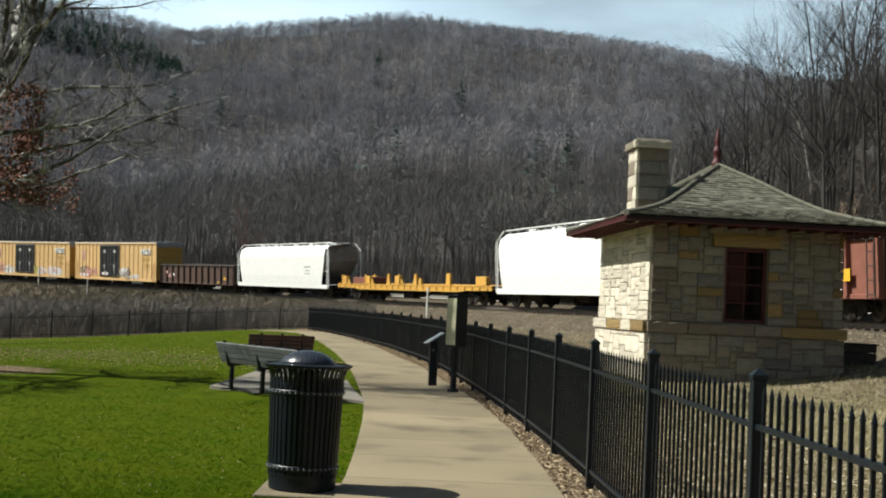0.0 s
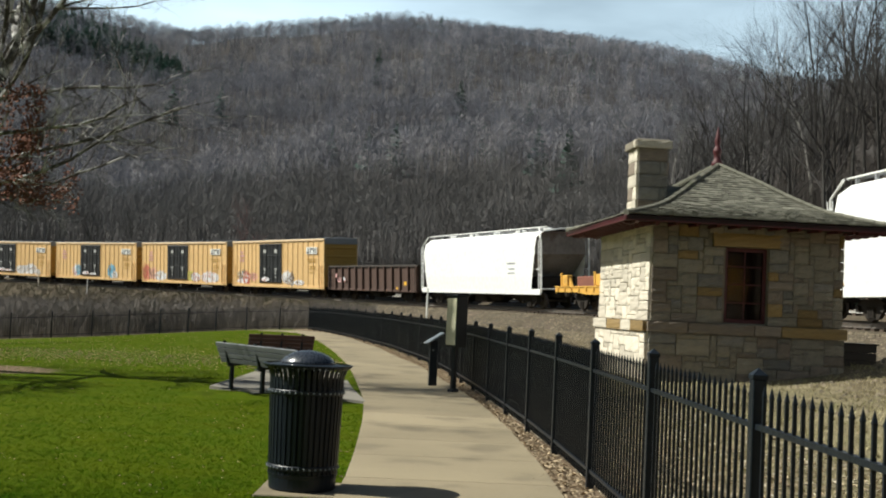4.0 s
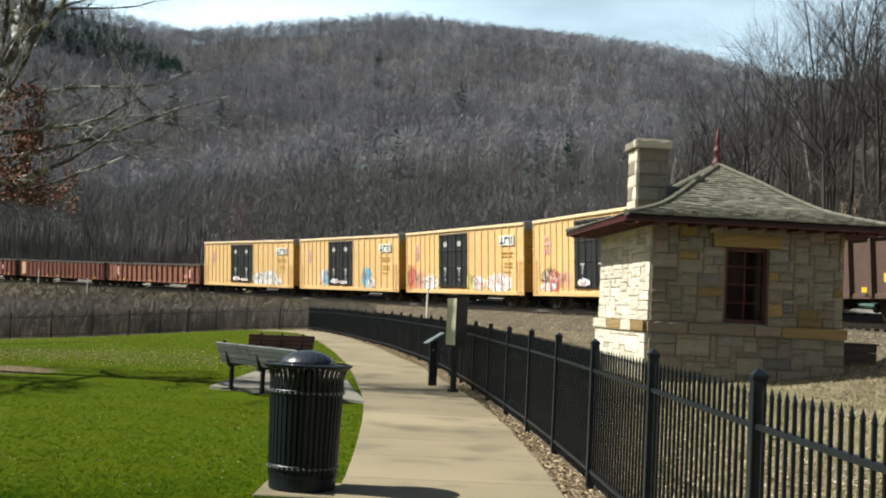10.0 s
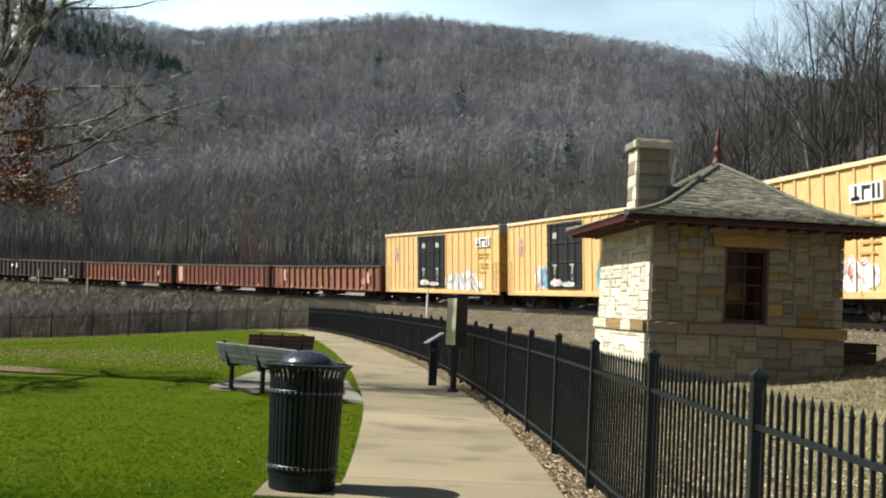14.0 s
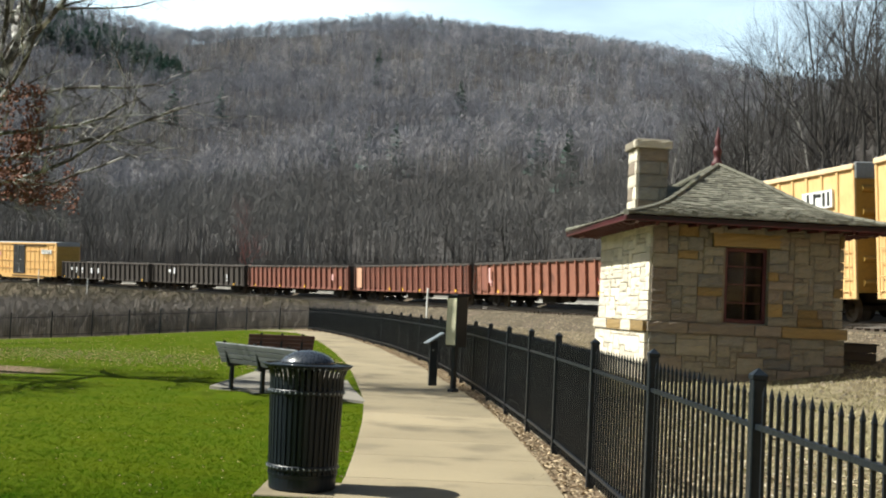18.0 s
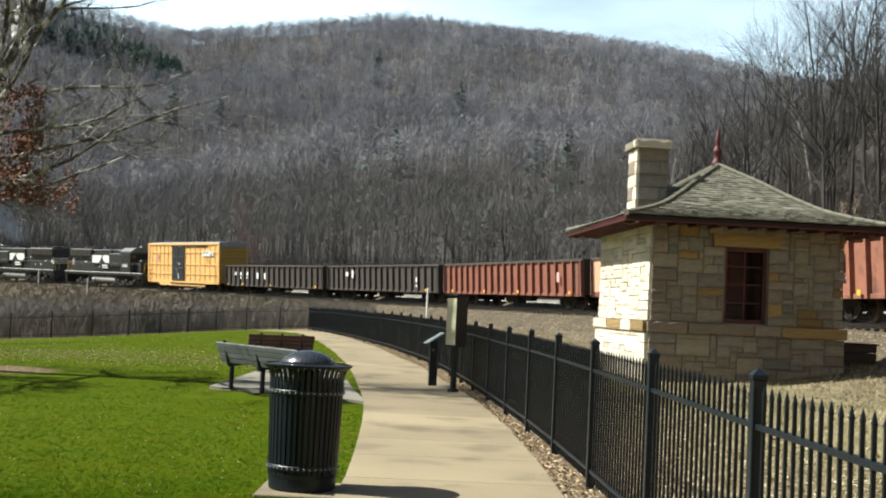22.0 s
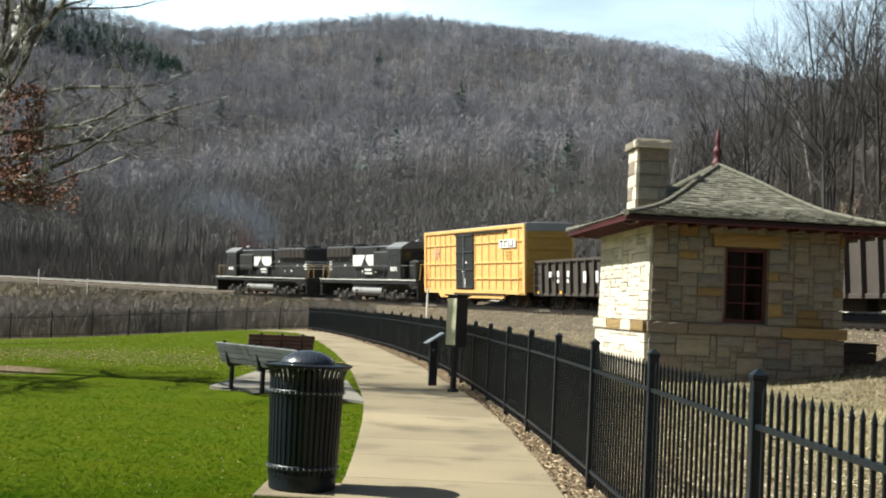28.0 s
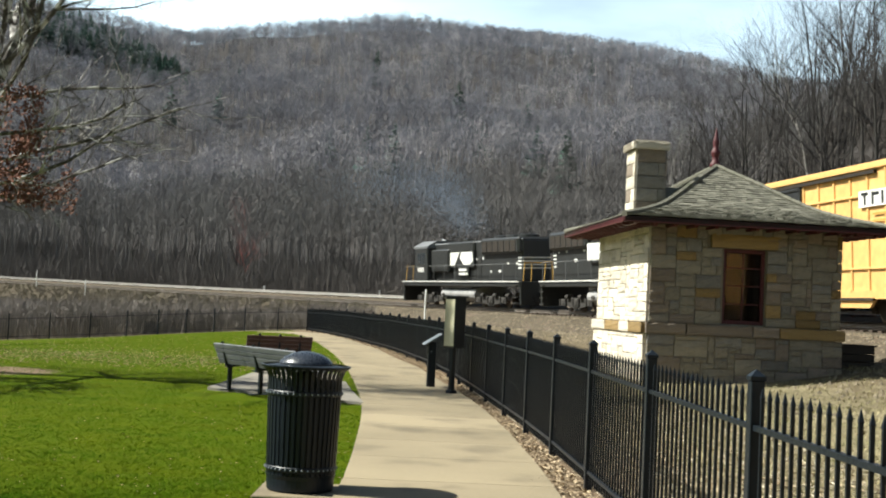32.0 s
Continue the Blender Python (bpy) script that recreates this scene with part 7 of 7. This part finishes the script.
def park_tree():
    """The oak at the lawn's edge: forked trunk, long level limbs, a few dead leaves."""
    r = random.Random(9)
    ob = thing("oak_tree", "leafless oak with long level limbs and few russet leaves", "tree", at=Matrix.Translation((-8.9, 21.2, ground_at(-8.9, 21.2))))
    trunk = Shape()
    pts = [((0, 0, -0.2), 0.34), ((0.05, 0, 0.5), 0.24), ((0.12, 0.0, 2.0), 0.19), ((0.42, 0.0, 3.6), 0.15), ((0.95, 0.05, 5.0), 0.10), ((1.45, 0.1, 6.4), 0.07), ((1.75, 0.1, 8.5), 0.05), ((2.1, 0.0, 10.5), 0.02)]
    for (a, ra), (b, rb) in zip(pts, pts[1:]):
        trunk.rod(a, b, ra, rb, 10, caps=False)
    part("trunk", trunk, M_OAKBARK, ob)
    leaves = []

    def branch(p, w, length, rad, level, target):
        n = 6 if level == 0 else 4
        for i in range(n):
            w = (w + Vector((r.uniform(-1, 1), r.uniform(-1, 1), r.uniform(-0.8, 1.0))) * (0.16 if level == 0 else 0.30)).normalized()
            q = p + w * (length / n)
            r1 = rad * (1 - 0.7 / n) if level < 3 else rad * (1 - 0.8 / n)
            target.rod(p, q, rad, r1, 6 if level < 2 else 3, caps=False)
            p, rad = q, r1
            if level < 3:
                for k in range(r.choice([1, 2, 2]) if level else 2):
                    s = Matrix.Rotation(r.uniform(0, 6.28), 3, w) @ w.orthogonal().normalized()
                    branch(p, (w * 0.75 + s * 0.8 + Vector((0, 0, 0.12))).normalized(), length * r.uniform(0.28, 0.48), rad * 0.5, level + 1, target)
            elif p.x < 1.8 and 3.0 < p.z < 5.0 and r.random() < 0.75:
                leaves.append(p.copy())

    limbs = [((0.28, 0, 3.15), (0.98, -0.15, 0.04), 3.4, 0.042), ((0.38, 0, 3.5), (0.95, 0.2, 0.08), 4.0, 0.046), ((0.5, 0, 4.05), (0.93, -0.1, 0.13), 3.4, 0.042), ((0.75, 0, 4.7), (0.9, 0.3, 0.16), 3.0, 0.042),
             ((0.80, 0, 4.6), (0.12, 0.1, 1.0), 4.0, 0.07), ((0.7, 0, 4.3), (0.62, -0.1, 0.9), 4.0, 0.06), ((1.1, 0, 5.4), (0.75, -0.2, 0.75), 4.0, 0.06), ((0.4, 0, 3.4), (-0.8, 0.5, 0.4), 4.5, 0.08), ((0.3, 0, 3.0), (-0.5, -0.8, 0.3), 4.0, 0.07),
             ((0.8, 0, 4.6), (-0.2, -0.9, 0.5), 4.0, 0.07), ((1.2, 0.1, 5.8), (-0.5, 0.7, 0.7), 4.0, 0.07), ((0.25, 0, 3.0), (0.9, 0.45, 0.04), 3.2, 0.036), ((1.5, 0.1, 6.8), (0.6, 0.5, 0.7), 3.2, 0.05), ((1.6, 0.1, 7.6), (-0.6, -0.3, 0.8), 3.0, 0.05)]
    for k in range(16):
        z = r.uniform(7.0, 9.8)
        a = r.uniform(0, 6.28)
        limbs.append(((0.5 + 0.17 * z, 0.05, z), (math.cos(a), math.sin(a), r.uniform(0.35, 1.0)), r.uniform(2.5, 4.5), 0.06))
    for p, w, l, rad in limbs:
        sh = Shape()
        branch(Vector(p), Vector(w).normalized(), l, rad, 0, sh)
        part("limb", sh, M_OAKBARK, ob)
    lf = Shape()
    for p in leaves:
        for k in range(3):
            u = Vector((r.uniform(-1, 1), r.uniform(-1, 1), r.uniform(-1, 0.3))).normalized() * 0.056
            v = u.orthogonal().normalized() * 0.028
            o = p + Vector((r.uniform(-0.1, 0.1), r.uniform(-0.1, 0.1), r.uniform(-0.1, 0.05)))
            lf.add([o, o + u * 0.5 + v, o + u, o + u * 0.5 - v], [(0, 1, 2, 3)])
    tagged(part("dead_leaves", lf, mat("russet_leaf", (0.15, 0.06, 0.036), (0.10, 0.044, 0.028), scale=9, rough=0.8, island=0.3), ob), "russet dead leaves", kind="stuff")


def tuft(seed, n, wide, lean, spread):
    """A clump of blades of unit height."""
    r = random.Random(seed)
    tri = []
    for i in range(n):
        a = r.uniform(0, 6.283)
        o = Vector((math.cos(a), math.sin(a), 0))
        p = o * r.uniform(0, spread)
        s = Vector((-o.y, o.x, 0)) * wide * r.uniform(0.6, 1.2)
        tri.append([p - s, p + s, p + o * lean * r.uniform(0.2, 1.0) + Vector((0, 0, r.uniform(0.5, 1.0)))])
    return np.array([[tuple(v) for v in t] for t in tri]).reshape(-1, 3)


def shrub(seed):
    """A leafless bush of unit height: arching stems with twigs."""
    r = random.Random(seed)
    tri = []
    for i in range(16):
        a = r.uniform(0, 6.283)
        o = Vector((math.cos(a), math.sin(a), 0))
        s = Vector((-o.y, o.x, 0)) * 0.012
        p = o * r.uniform(0, 0.12)
        q = p + o * r.uniform(0.1, 0.45) + Vector((0, 0, r.uniform(0.6, 1.0)))
        tri.append([p - s, p + s, q])
        for j in range(4):
            b = p.lerp(q, r.uniform(0.3, 0.95))
            dv = Vector((r.uniform(-1, 1), r.uniform(-1, 1), r.uniform(0.1, 1.2))).normalized() * r.uniform(0.12, 0.3)
            sv = dv.cross(Vector((r.uniform(-1, 1), r.uniform(-1, 1), 0.3))).normalized() * 0.007
            tri.append([b - sv, b + sv, b + dv])
    return np.array([[tuple(v) for v in t] for t in tri]).reshape(-1, 3)


def brush():
    """Dry weeds and leafless bushes between the back fence and the line."""
    r = np.random.RandomState(8)
    n = 60000
    az = r.uniform(-0.40, -0.03, n)
    rad = r.uniform(45, 150, n)
    x, y = rad * np.sin(az), rad * np.cos(az)
    d, _ = off_line(x, y)
    ok = (d > 3.1) & (y > left_fence_y(x) + 0.5) & (x < -1.5 - 0.055 * (y - 30))
    x, y, d = x[ok], y[ok], d[ok]
    z = land(x, y) - 0.05
    k = r.uniform(0, 1, x.size) + 0.35 * lumps(x, y, 9.0, 1.0)
    weeds, bush = k > 0.42, k < 0.42
    wx = np.nonzero(weeds)[0][:17000]
    bx = np.nonzero(bush & (y > left_fence_y(x) + 3.0))[0][:5600]
    pats = [tuft(300 + i, 7, 0.012, 0.25, 0.22) for i in range(5)]
    m = mat("dry_weeds", (0.180, 0.155, 0.128), (0.120, 0.104, 0.087), scale=0.4, rough=0.95, fine=4, world_space=True)
    blades(scatter(pats, x[wx], y[wx], z[wx], r.uniform(0.5, 1.15, wx.size) * (0.45 + 0.55 * ease(3.0, 7.0, d[wx])), r.uniform(0, 6.28, wx.size), r.randint(0, 5, wx.size)), "dry_weeds", m, "dry brown weeds between fence and tracks", "weeds")
    pats = [shrub(400 + i) for i in range(5)]
    m = mat("bush_twigs", (0.155, 0.136, 0.122), (0.215, 0.19, 0.17), scale=0.3, rough=0.95, fine=3, world_space=True)
    blades(scatter(pats, x[bx], y[bx], z[bx], r.uniform(1.0, 2.1, bx.size) * (0.55 + 0.45 * ease(8, 22, d[bx])), r.uniform(0, 6.28, bx.size), r.randint(0, 5, bx.size)), "leafless_bushes", m, "leafless grey-brown bushes between fence and tracks", "bushes")
    # bushes on the bank outside the line
    n = 9000
    az = r.uniform(-0.40, 0.42, n)
    rad = r.uniform(40, 190, n)
    x, y = rad * np.sin(az), rad * np.cos(az)
    d, _ = off_line(x, y)
    x = np.concatenate([x, rad * np.sin(np.abs(az) * 0.5 + 0.21)])
    y = np.concatenate([y, rad * np.cos(np.abs(az) * 0.5 + 0.21)])
    d, _ = off_line(x, y)
    i = np.nonzero((d < -9.5) & (d > -45) & ((np.arctan2(x, y) < 0.25) | (r.uniform(0, 1, x.size) < 0.35)))[0][:5600]
    m = mat("bank_twigs", (0.090, 0.079, 0.072), (0.125, 0.110, 0.100), scale=0.3, rough=0.95, fine=3, world_space=True)
    blades(scatter(pats, x[i], y[i], land(x[i], y[i]) - 0.05, r.uniform(1.2, 3.4, i.size), r.uniform(0, 6.28, i.size), r.randint(0, 5, i.size)), "leafless_bushes", m, "leafless bushes and saplings on the bank behind the tracks", "bushes")


def undergrowth():
    """Saplings and brush that close the foot of the woods."""
    r = np.random.RandomState(19)
    n = 60000
    az = r.uniform(-0.42, 0.24, n)
    rad = r.uniform(60, 330, n)
    x, y = rad * np.sin(az), rad * np.cos(az)
    d, _ = off_line(x, y)
    i = np.nonzero((d < -11) & (d > -60))[0][:9000]
    pats = [tuft(460 + k, 20, 0.010, 0.42, 0.40) for k in range(5)]
    m = mat("undergrowth", (0.098, 0.088, 0.082), (0.062, 0.056, 0.053), scale=0.05, rough=0.95, fine=0.8, world_space=True)
    blades(scatter(pats, x[i], y[i], land(x[i], y[i]) - 0.1, r.uniform(2.0, 5.2, i.size), r.uniform(0, 6.28, i.size), r.randint(0, 5, i.size)), "undergrowth", m, "grey-brown leafless undergrowth at the foot of the woods", "undergrowth")


def bank_grass():
    """Rough olive-brown grass on the inner bank of the line."""
    r = np.random.RandomState(33)
    n = 15000
    s = r.uniform(-150, 12, n)
    out = -r.uniform(2.3, 8.5, n)
    h = np.interp(s, S, HEAD)
    x, y = np.interp(s, S, LX) - np.sin(h) * out, np.interp(s, S, LY) + np.cos(h) * out
    z = np.maximum(land(x, y), np.interp(s, S, RAIL_Z) + np.where(-out < 2.6, -0.24, -0.27 - (-out - 2.6) * 0.427) + CANT * out)
    pats = [tuft(640 + k, 9, 0.030, 0.55, 0.55) for k in range(5)]
    m = mat("bank_grass", (0.108, 0.096, 0.062), (0.066, 0.066, 0.038), scale=0.3, rough=0.95, fine=3, island=0.3, world_space=True)
    blades(scatter(pats, x, y, z - 0.03, r.uniform(0.22, 0.55, n), r.uniform(0, 6.28, n), r.randint(0, 5, n)), "bank_grass", m, "rough olive-brown grass on the bank below the tracks", "grass")


def lawn_grass():
    """Blades of the lawn, and the dry grass beyond the fence."""
    r = np.random.RandomState(12)
    n = 150000
    az = r.uniform(-0.37, 0.02, n)
    rad = 8.6 + 56 * r.uniform(0, 1, n) ** 1.9
    x, y = rad * np.sin(az), rad * np.cos(az)
    left = side_of(y, PATH_Y, PATH_L)
    ok = (x < left + 0.06 + 0.12 * lumps(x, y, 0.4)) & ~((x > -3.7) & (y > 17.4) & (y < 25.6)) & ~((x > -1.30) & (x < -0.68) & (y > 9.08) & (y < 9.78))
    ok &= y < left_fence_y(x)
    x, y = x[ok][:90000], y[ok][:90000]
    pats = [tuft(500 + i, 6, 0.085, 1.0, 0.75) for i in range(6)]
    m = mat("grass_blades", (0.034, 0.098, 0.002), (0.114, 0.136, 0.003), scale=1.1, rough=0.8, fine=8, island=0.32, world_space=True, spots=((0.125, 0.118, 0.012), 0.7, 0.34))
    blades(scatter(pats, x, y, land(x, y) - 0.004, r.uniform(0.012, 0.030, x.size), r.uniform(0, 6.28, x.size), r.randint(0, 6, x.size)), "lawn_grass", m, "short green lawn grass", "grass")
    n = 40000
    y = r.uniform(6, 42, n)
    x = side_of(y, FENCE_Y, FENCE_X) + r.uniform(0.1, 9.0, n)
    d, _ = off_line(x, y)
    ok = (d > 4.5) & ~((x > 4.0) & (x < 8.6) & (y > 24.6) & (y < 30))
    x, y = x[ok][:20000], y[ok][:20000]
    pats = [tuft(600 + i, 5, 0.05, 0.9, 0.5) for i in range(6)]
    m = mat("straw", (0.38, 0.32, 0.20), (0.12, 0.135, 0.035), scale=0.7, rough=0.9, fine=9, island=0.5, world_space=True)
    blades(scatter(pats, x, y, land(x, y) - 0.004, r.uniform(0.04, 0.13, x.size), r.uniform(0, 6.28, x.size), r.randint(0, 6, x.size)), "dry_grass", m, "dry straw-coloured grass beyond the fence", "grass")


def fallen_leaves():
    """Brown leaves along the fence, by the tree and on the far lawn."""
    r = np.random.RandomState(15)
    y1 = 7.5 + 45 * r.uniform(0, 1, 5200) ** 1.4
    x1 = side_of(y1, FENCE_Y, FENCE_X) - np.abs(r.normal(0.12, 0.14, y1.size))
    y2 = r.uniform(22, 56, 19000)
    x2 = -y2 * r.uniform(0.06, 0.36, y2.size)
    k = r.uniform(0, 1, y2.size) < np.exp(-((y2 - 28.5) / 3.0) ** 2) + 0.07
    x2, y2 = x2[k], y2[k]
    y3 = r.uniform(9, 30, 620)
    x3 = -y3 * r.uniform(0.03, 0.36, y3.size) - 0.4
    y4 = 5.5 + 26 * r.uniform(0, 1, 15000) ** 1.2
    x4 = side_of(y4, FENCE_Y, FENCE_X) + np.abs(r.normal(0.0, 1.6, y4.size)) + 0.1
    x, y = np.concatenate([x1, x2, x3, x4]), np.concatenate([y1, y2, y3, y4])
    leaf = np.array([[(-1, 0, 0.1), (0, -0.55, 0.35), (1, 0, 0.1)], [(-1, 0, 0.1), (1, 0, 0.1), (0, 0.55, 0.4)]], float).reshape(-1, 3)
    leaf2 = leaf * (0.8, 1.1, 1.6)
    m = mat("fallen_leaf", (0.41, 0.325, 0.215), (0.16, 0.11, 0.065), scale=6, rough=0.85, island=0.5, world_space=True)
    blades(scatter([leaf, leaf2], x, y, land(x, y) + 0.012, np.where((x < side_of(y, FENCE_Y, FENCE_X) - 0.9) & (y < 24), 0.5, 1.0) * r.uniform(0.018, 0.042, x.size), r.uniform(0, 6.28, x.size), r.randint(0, 2, x.size)), "fallen_leaves", m, "brown fallen leaves along the fence and on the lawn", "leaves")


def pale_litter():
    """Bleached leaves and bits of straw lying beyond the fence."""
    r = np.random.RandomState(27)
    y = 5.0 + 17 * r.uniform(0, 1, 9000) ** 1.2
    x = side_of(y, FENCE_Y, FENCE_X) + 0.05 + 3.2 * r.uniform(0, 1, y.size) ** 1.5
    chip = np.array([[(-1, 0, 0.1), (0, -0.4, 0.5), (1, 0, 0.15)], [(-1, 0, 0.1), (1, 0, 0.15), (0, 0.45, 0.55)]], float).reshape(-1, 3)
    m = mat("bleached_leaf", (0.56, 0.50, 0.40), (0.36, 0.31, 0.23), scale=5, rough=0.85, island=0.45, world_space=True)
    blades(scatter([chip, chip * (1.5, 0.35, 0.6)], x, y, land(x, y) + 0.012, r.uniform(0.018, 0.045, x.size), r.uniform(0, 6.28, x.size), r.randint(0, 2, x.size)), "leaf_litter", m, "bleached leaves and straw on the ground beyond the fence", "leaves")


near_trees()
pale_litter()
budding_tree()
rocky_bank()
park_tree()
brush()
undergrowth()
bank_grass()
lawn_grass()
fallen_leaves()


def loose_stones():
    """Crushed stone strewn over the shoulder of the track bed and the ground before it."""
    r = np.random.RandomState(31)
    n = 26000
    s = r.uniform(-8, 84, n)
    out = -(1.6 + np.abs(r.normal(0, 4.2, n)))
    h = np.interp(s, S, HEAD)
    x, y = np.interp(s, S, LX) - np.sin(h) * out, np.interp(s, S, LY) + np.cos(h) * out
    z = np.maximum(land(x, y), np.interp(s, S, RAIL_Z) + np.where(-out < 2.6, -0.24, -0.27 - (-out - 2.6) * 0.427) + CANT * out)
    rock = []
    for k in range(4):
        q = random.Random(700 + k)
        v = [Vector((q.uniform(0.6, 1.1), 0, 0)), Vector((0, q.uniform(0.6, 1.1), 0)), Vector((-q.uniform(0.6, 1.1), 0, 0)), Vector((0, -q.uniform(0.6, 1.1), 0)), Vector((q.uniform(-0.3, 0.3), 0, q.uniform(0.5, 0.9)))]
        rock.append(np.array([[tuple(v[i]), tuple(v[(i + 1) % 4]), tuple(v[4])] for i in range(4)]).reshape(-1, 3))
    m = mat("loose_stone", (0.23, 0.19, 0.135), (0.07, 0.057, 0.04), scale=0.7, rough=0.9, fine=8, island=0.5, world_space=True)
    blades(scatter(rock, x, y, z - 0.01, r.uniform(0.03, 0.085, n), r.uniform(0, 6.28, n), r.randint(0, 4, n)), "loose_stones", m, "loose grey-brown crushed stone beside the tracks", "stones")


loose_stones()


def bank_evergreens():
    """Low evergreens on the bank behind the line, where it passes the hut."""
    m = MATS["needles"]
    for k, (az, dist, h) in enumerate(((0.338, 52.0, 3.4), (0.352, 50.0, 3.0), (0.366, 54.0, 3.8))):
        x, y = dist * math.sin(az), dist * math.cos(az)
        ob = thing("evergreen_shrub", "low dark evergreen shrub on the bank behind the tracks", "shrub", at=Matrix.Translation((x, y, ground_at(x, y))), group="evergreen shrubs")
        part("trunk", Shape().rod((0, 0, -0.2), (0, 0, h * 0.8), 0.06, 0.02), M_BARK, ob)
        s = Shape()
        pts = conifer(20 + k) * np.array([h * 1.9, h * 1.9, h])
        s.v = [tuple(p) for p in pts.tolist()]
        s.f = [(i, i + 1, i + 2) for i in range(0, len(s.v), 3)]
        part("crown", s, m, ob)


bank_evergreens()


# ---- smoke of the rear locomotive ----
SMOKE = []


def smoke():
    """Thin blue exhaust: puffs of fine flecks that drift up and back from the stack."""
    r = random.Random(77)
    m = mat("exhaust", (0.22, 0.26, 0.33), (0.18, 0.22, 0.29), scale=1.0, rough=1.0)
    # (start of its life relative to the stack: along, up), spread, count
    for k, (dx, dz, wx, wz, n) in enumerate(((-0.8, 1.0, 0.6, 0.4, 1500), (-2.4, 2.2, 1.2, 0.6, 3600), (-5.2, 3.3, 2.0, 0.8, 5200), (-9.0, 4.1, 2.8, 0.9, 5600), (-14.0, 4.7, 3.6, 1.0, 4600), (-20.0, 5.0, 4.5, 1.2, 3600))):
        top = thing("smoke_puff", "thin blue-grey exhaust smoke above the rear locomotive", "smoke", group="exhaust smoke")
        s = Shape()
        for i in range(n):
            p = Vector((r.gauss(0, wx), r.gauss(0, 0.8), r.gauss(0, wz)))
            u = Vector((r.uniform(-1, 1), r.uniform(-1, 1), r.uniform(-1, 1))).normalized() * 0.020
            v = u.orthogonal().normalized() * 0.020
            s.add([p - u, p + v, p + u, p - v], [(0, 1, 2, 3)])
        tagged(part("smoke_fleck", s, m, top), "fine pale blue-grey flecks of smoke", kind="stuff")
        SMOKE.append((top, dx, dz, k))


smoke()


# ---- what moves ----
def car_pose(mid, reach):
    a, b = on_line(mid - reach), on_line(mid + reach)
    w = b - a
    m = Matrix.Translation((a + b) / 2) @ Matrix.Rotation(math.atan2(w.y, w.x), 4, "Z")
    return m @ Matrix.Rotation(-math.asin(w.z / w.length), 4, "Y") @ Matrix.Rotation(CANT, 4, "X")


def smoke_pose(t, dx, dz, k):
    """Each puff keeps with the locomotive, wavering as it trails."""
    ob, mid, reach = CARS[-1]
    p = on_line(mid + run(t) - 1.0 + dx + 0.35 * math.sin(0.9 * t + 1.7 * k), 0.0, 4.4 + dz + 0.15 * math.sin(1.3 * t + k))
    return Matrix.Translation(p) @ Matrix.Rotation(-0.9 + 0.2 * math.sin(0.5 * t + k), 4, "Z")


def motions():
    for ob, dx, dz, k in SMOKE:
        walk(ob, [(t, smoke_pose(t, dx, dz, k)) for t in np.arange(0.0, 32.01, 1.0).tolist()])
    # wheels roll with the train
    beats = [f / FPS for f in range(0, 961, 2)]
    turns = [run(t) / 0.46 for t in beats]
    for w in WHEELS:
        at = w.location.copy()
        walk(w, [(t, Matrix.Translation(at) @ Matrix.Rotation(a, 4, "Y")) for t, a in zip(beats, turns)])
    for ob, mid, reach in CARS:
        walk(ob, [(t, car_pose(mid + run(t), reach)) for t in np.arange(0.0, 32.01, 1.0).tolist()])


motions()
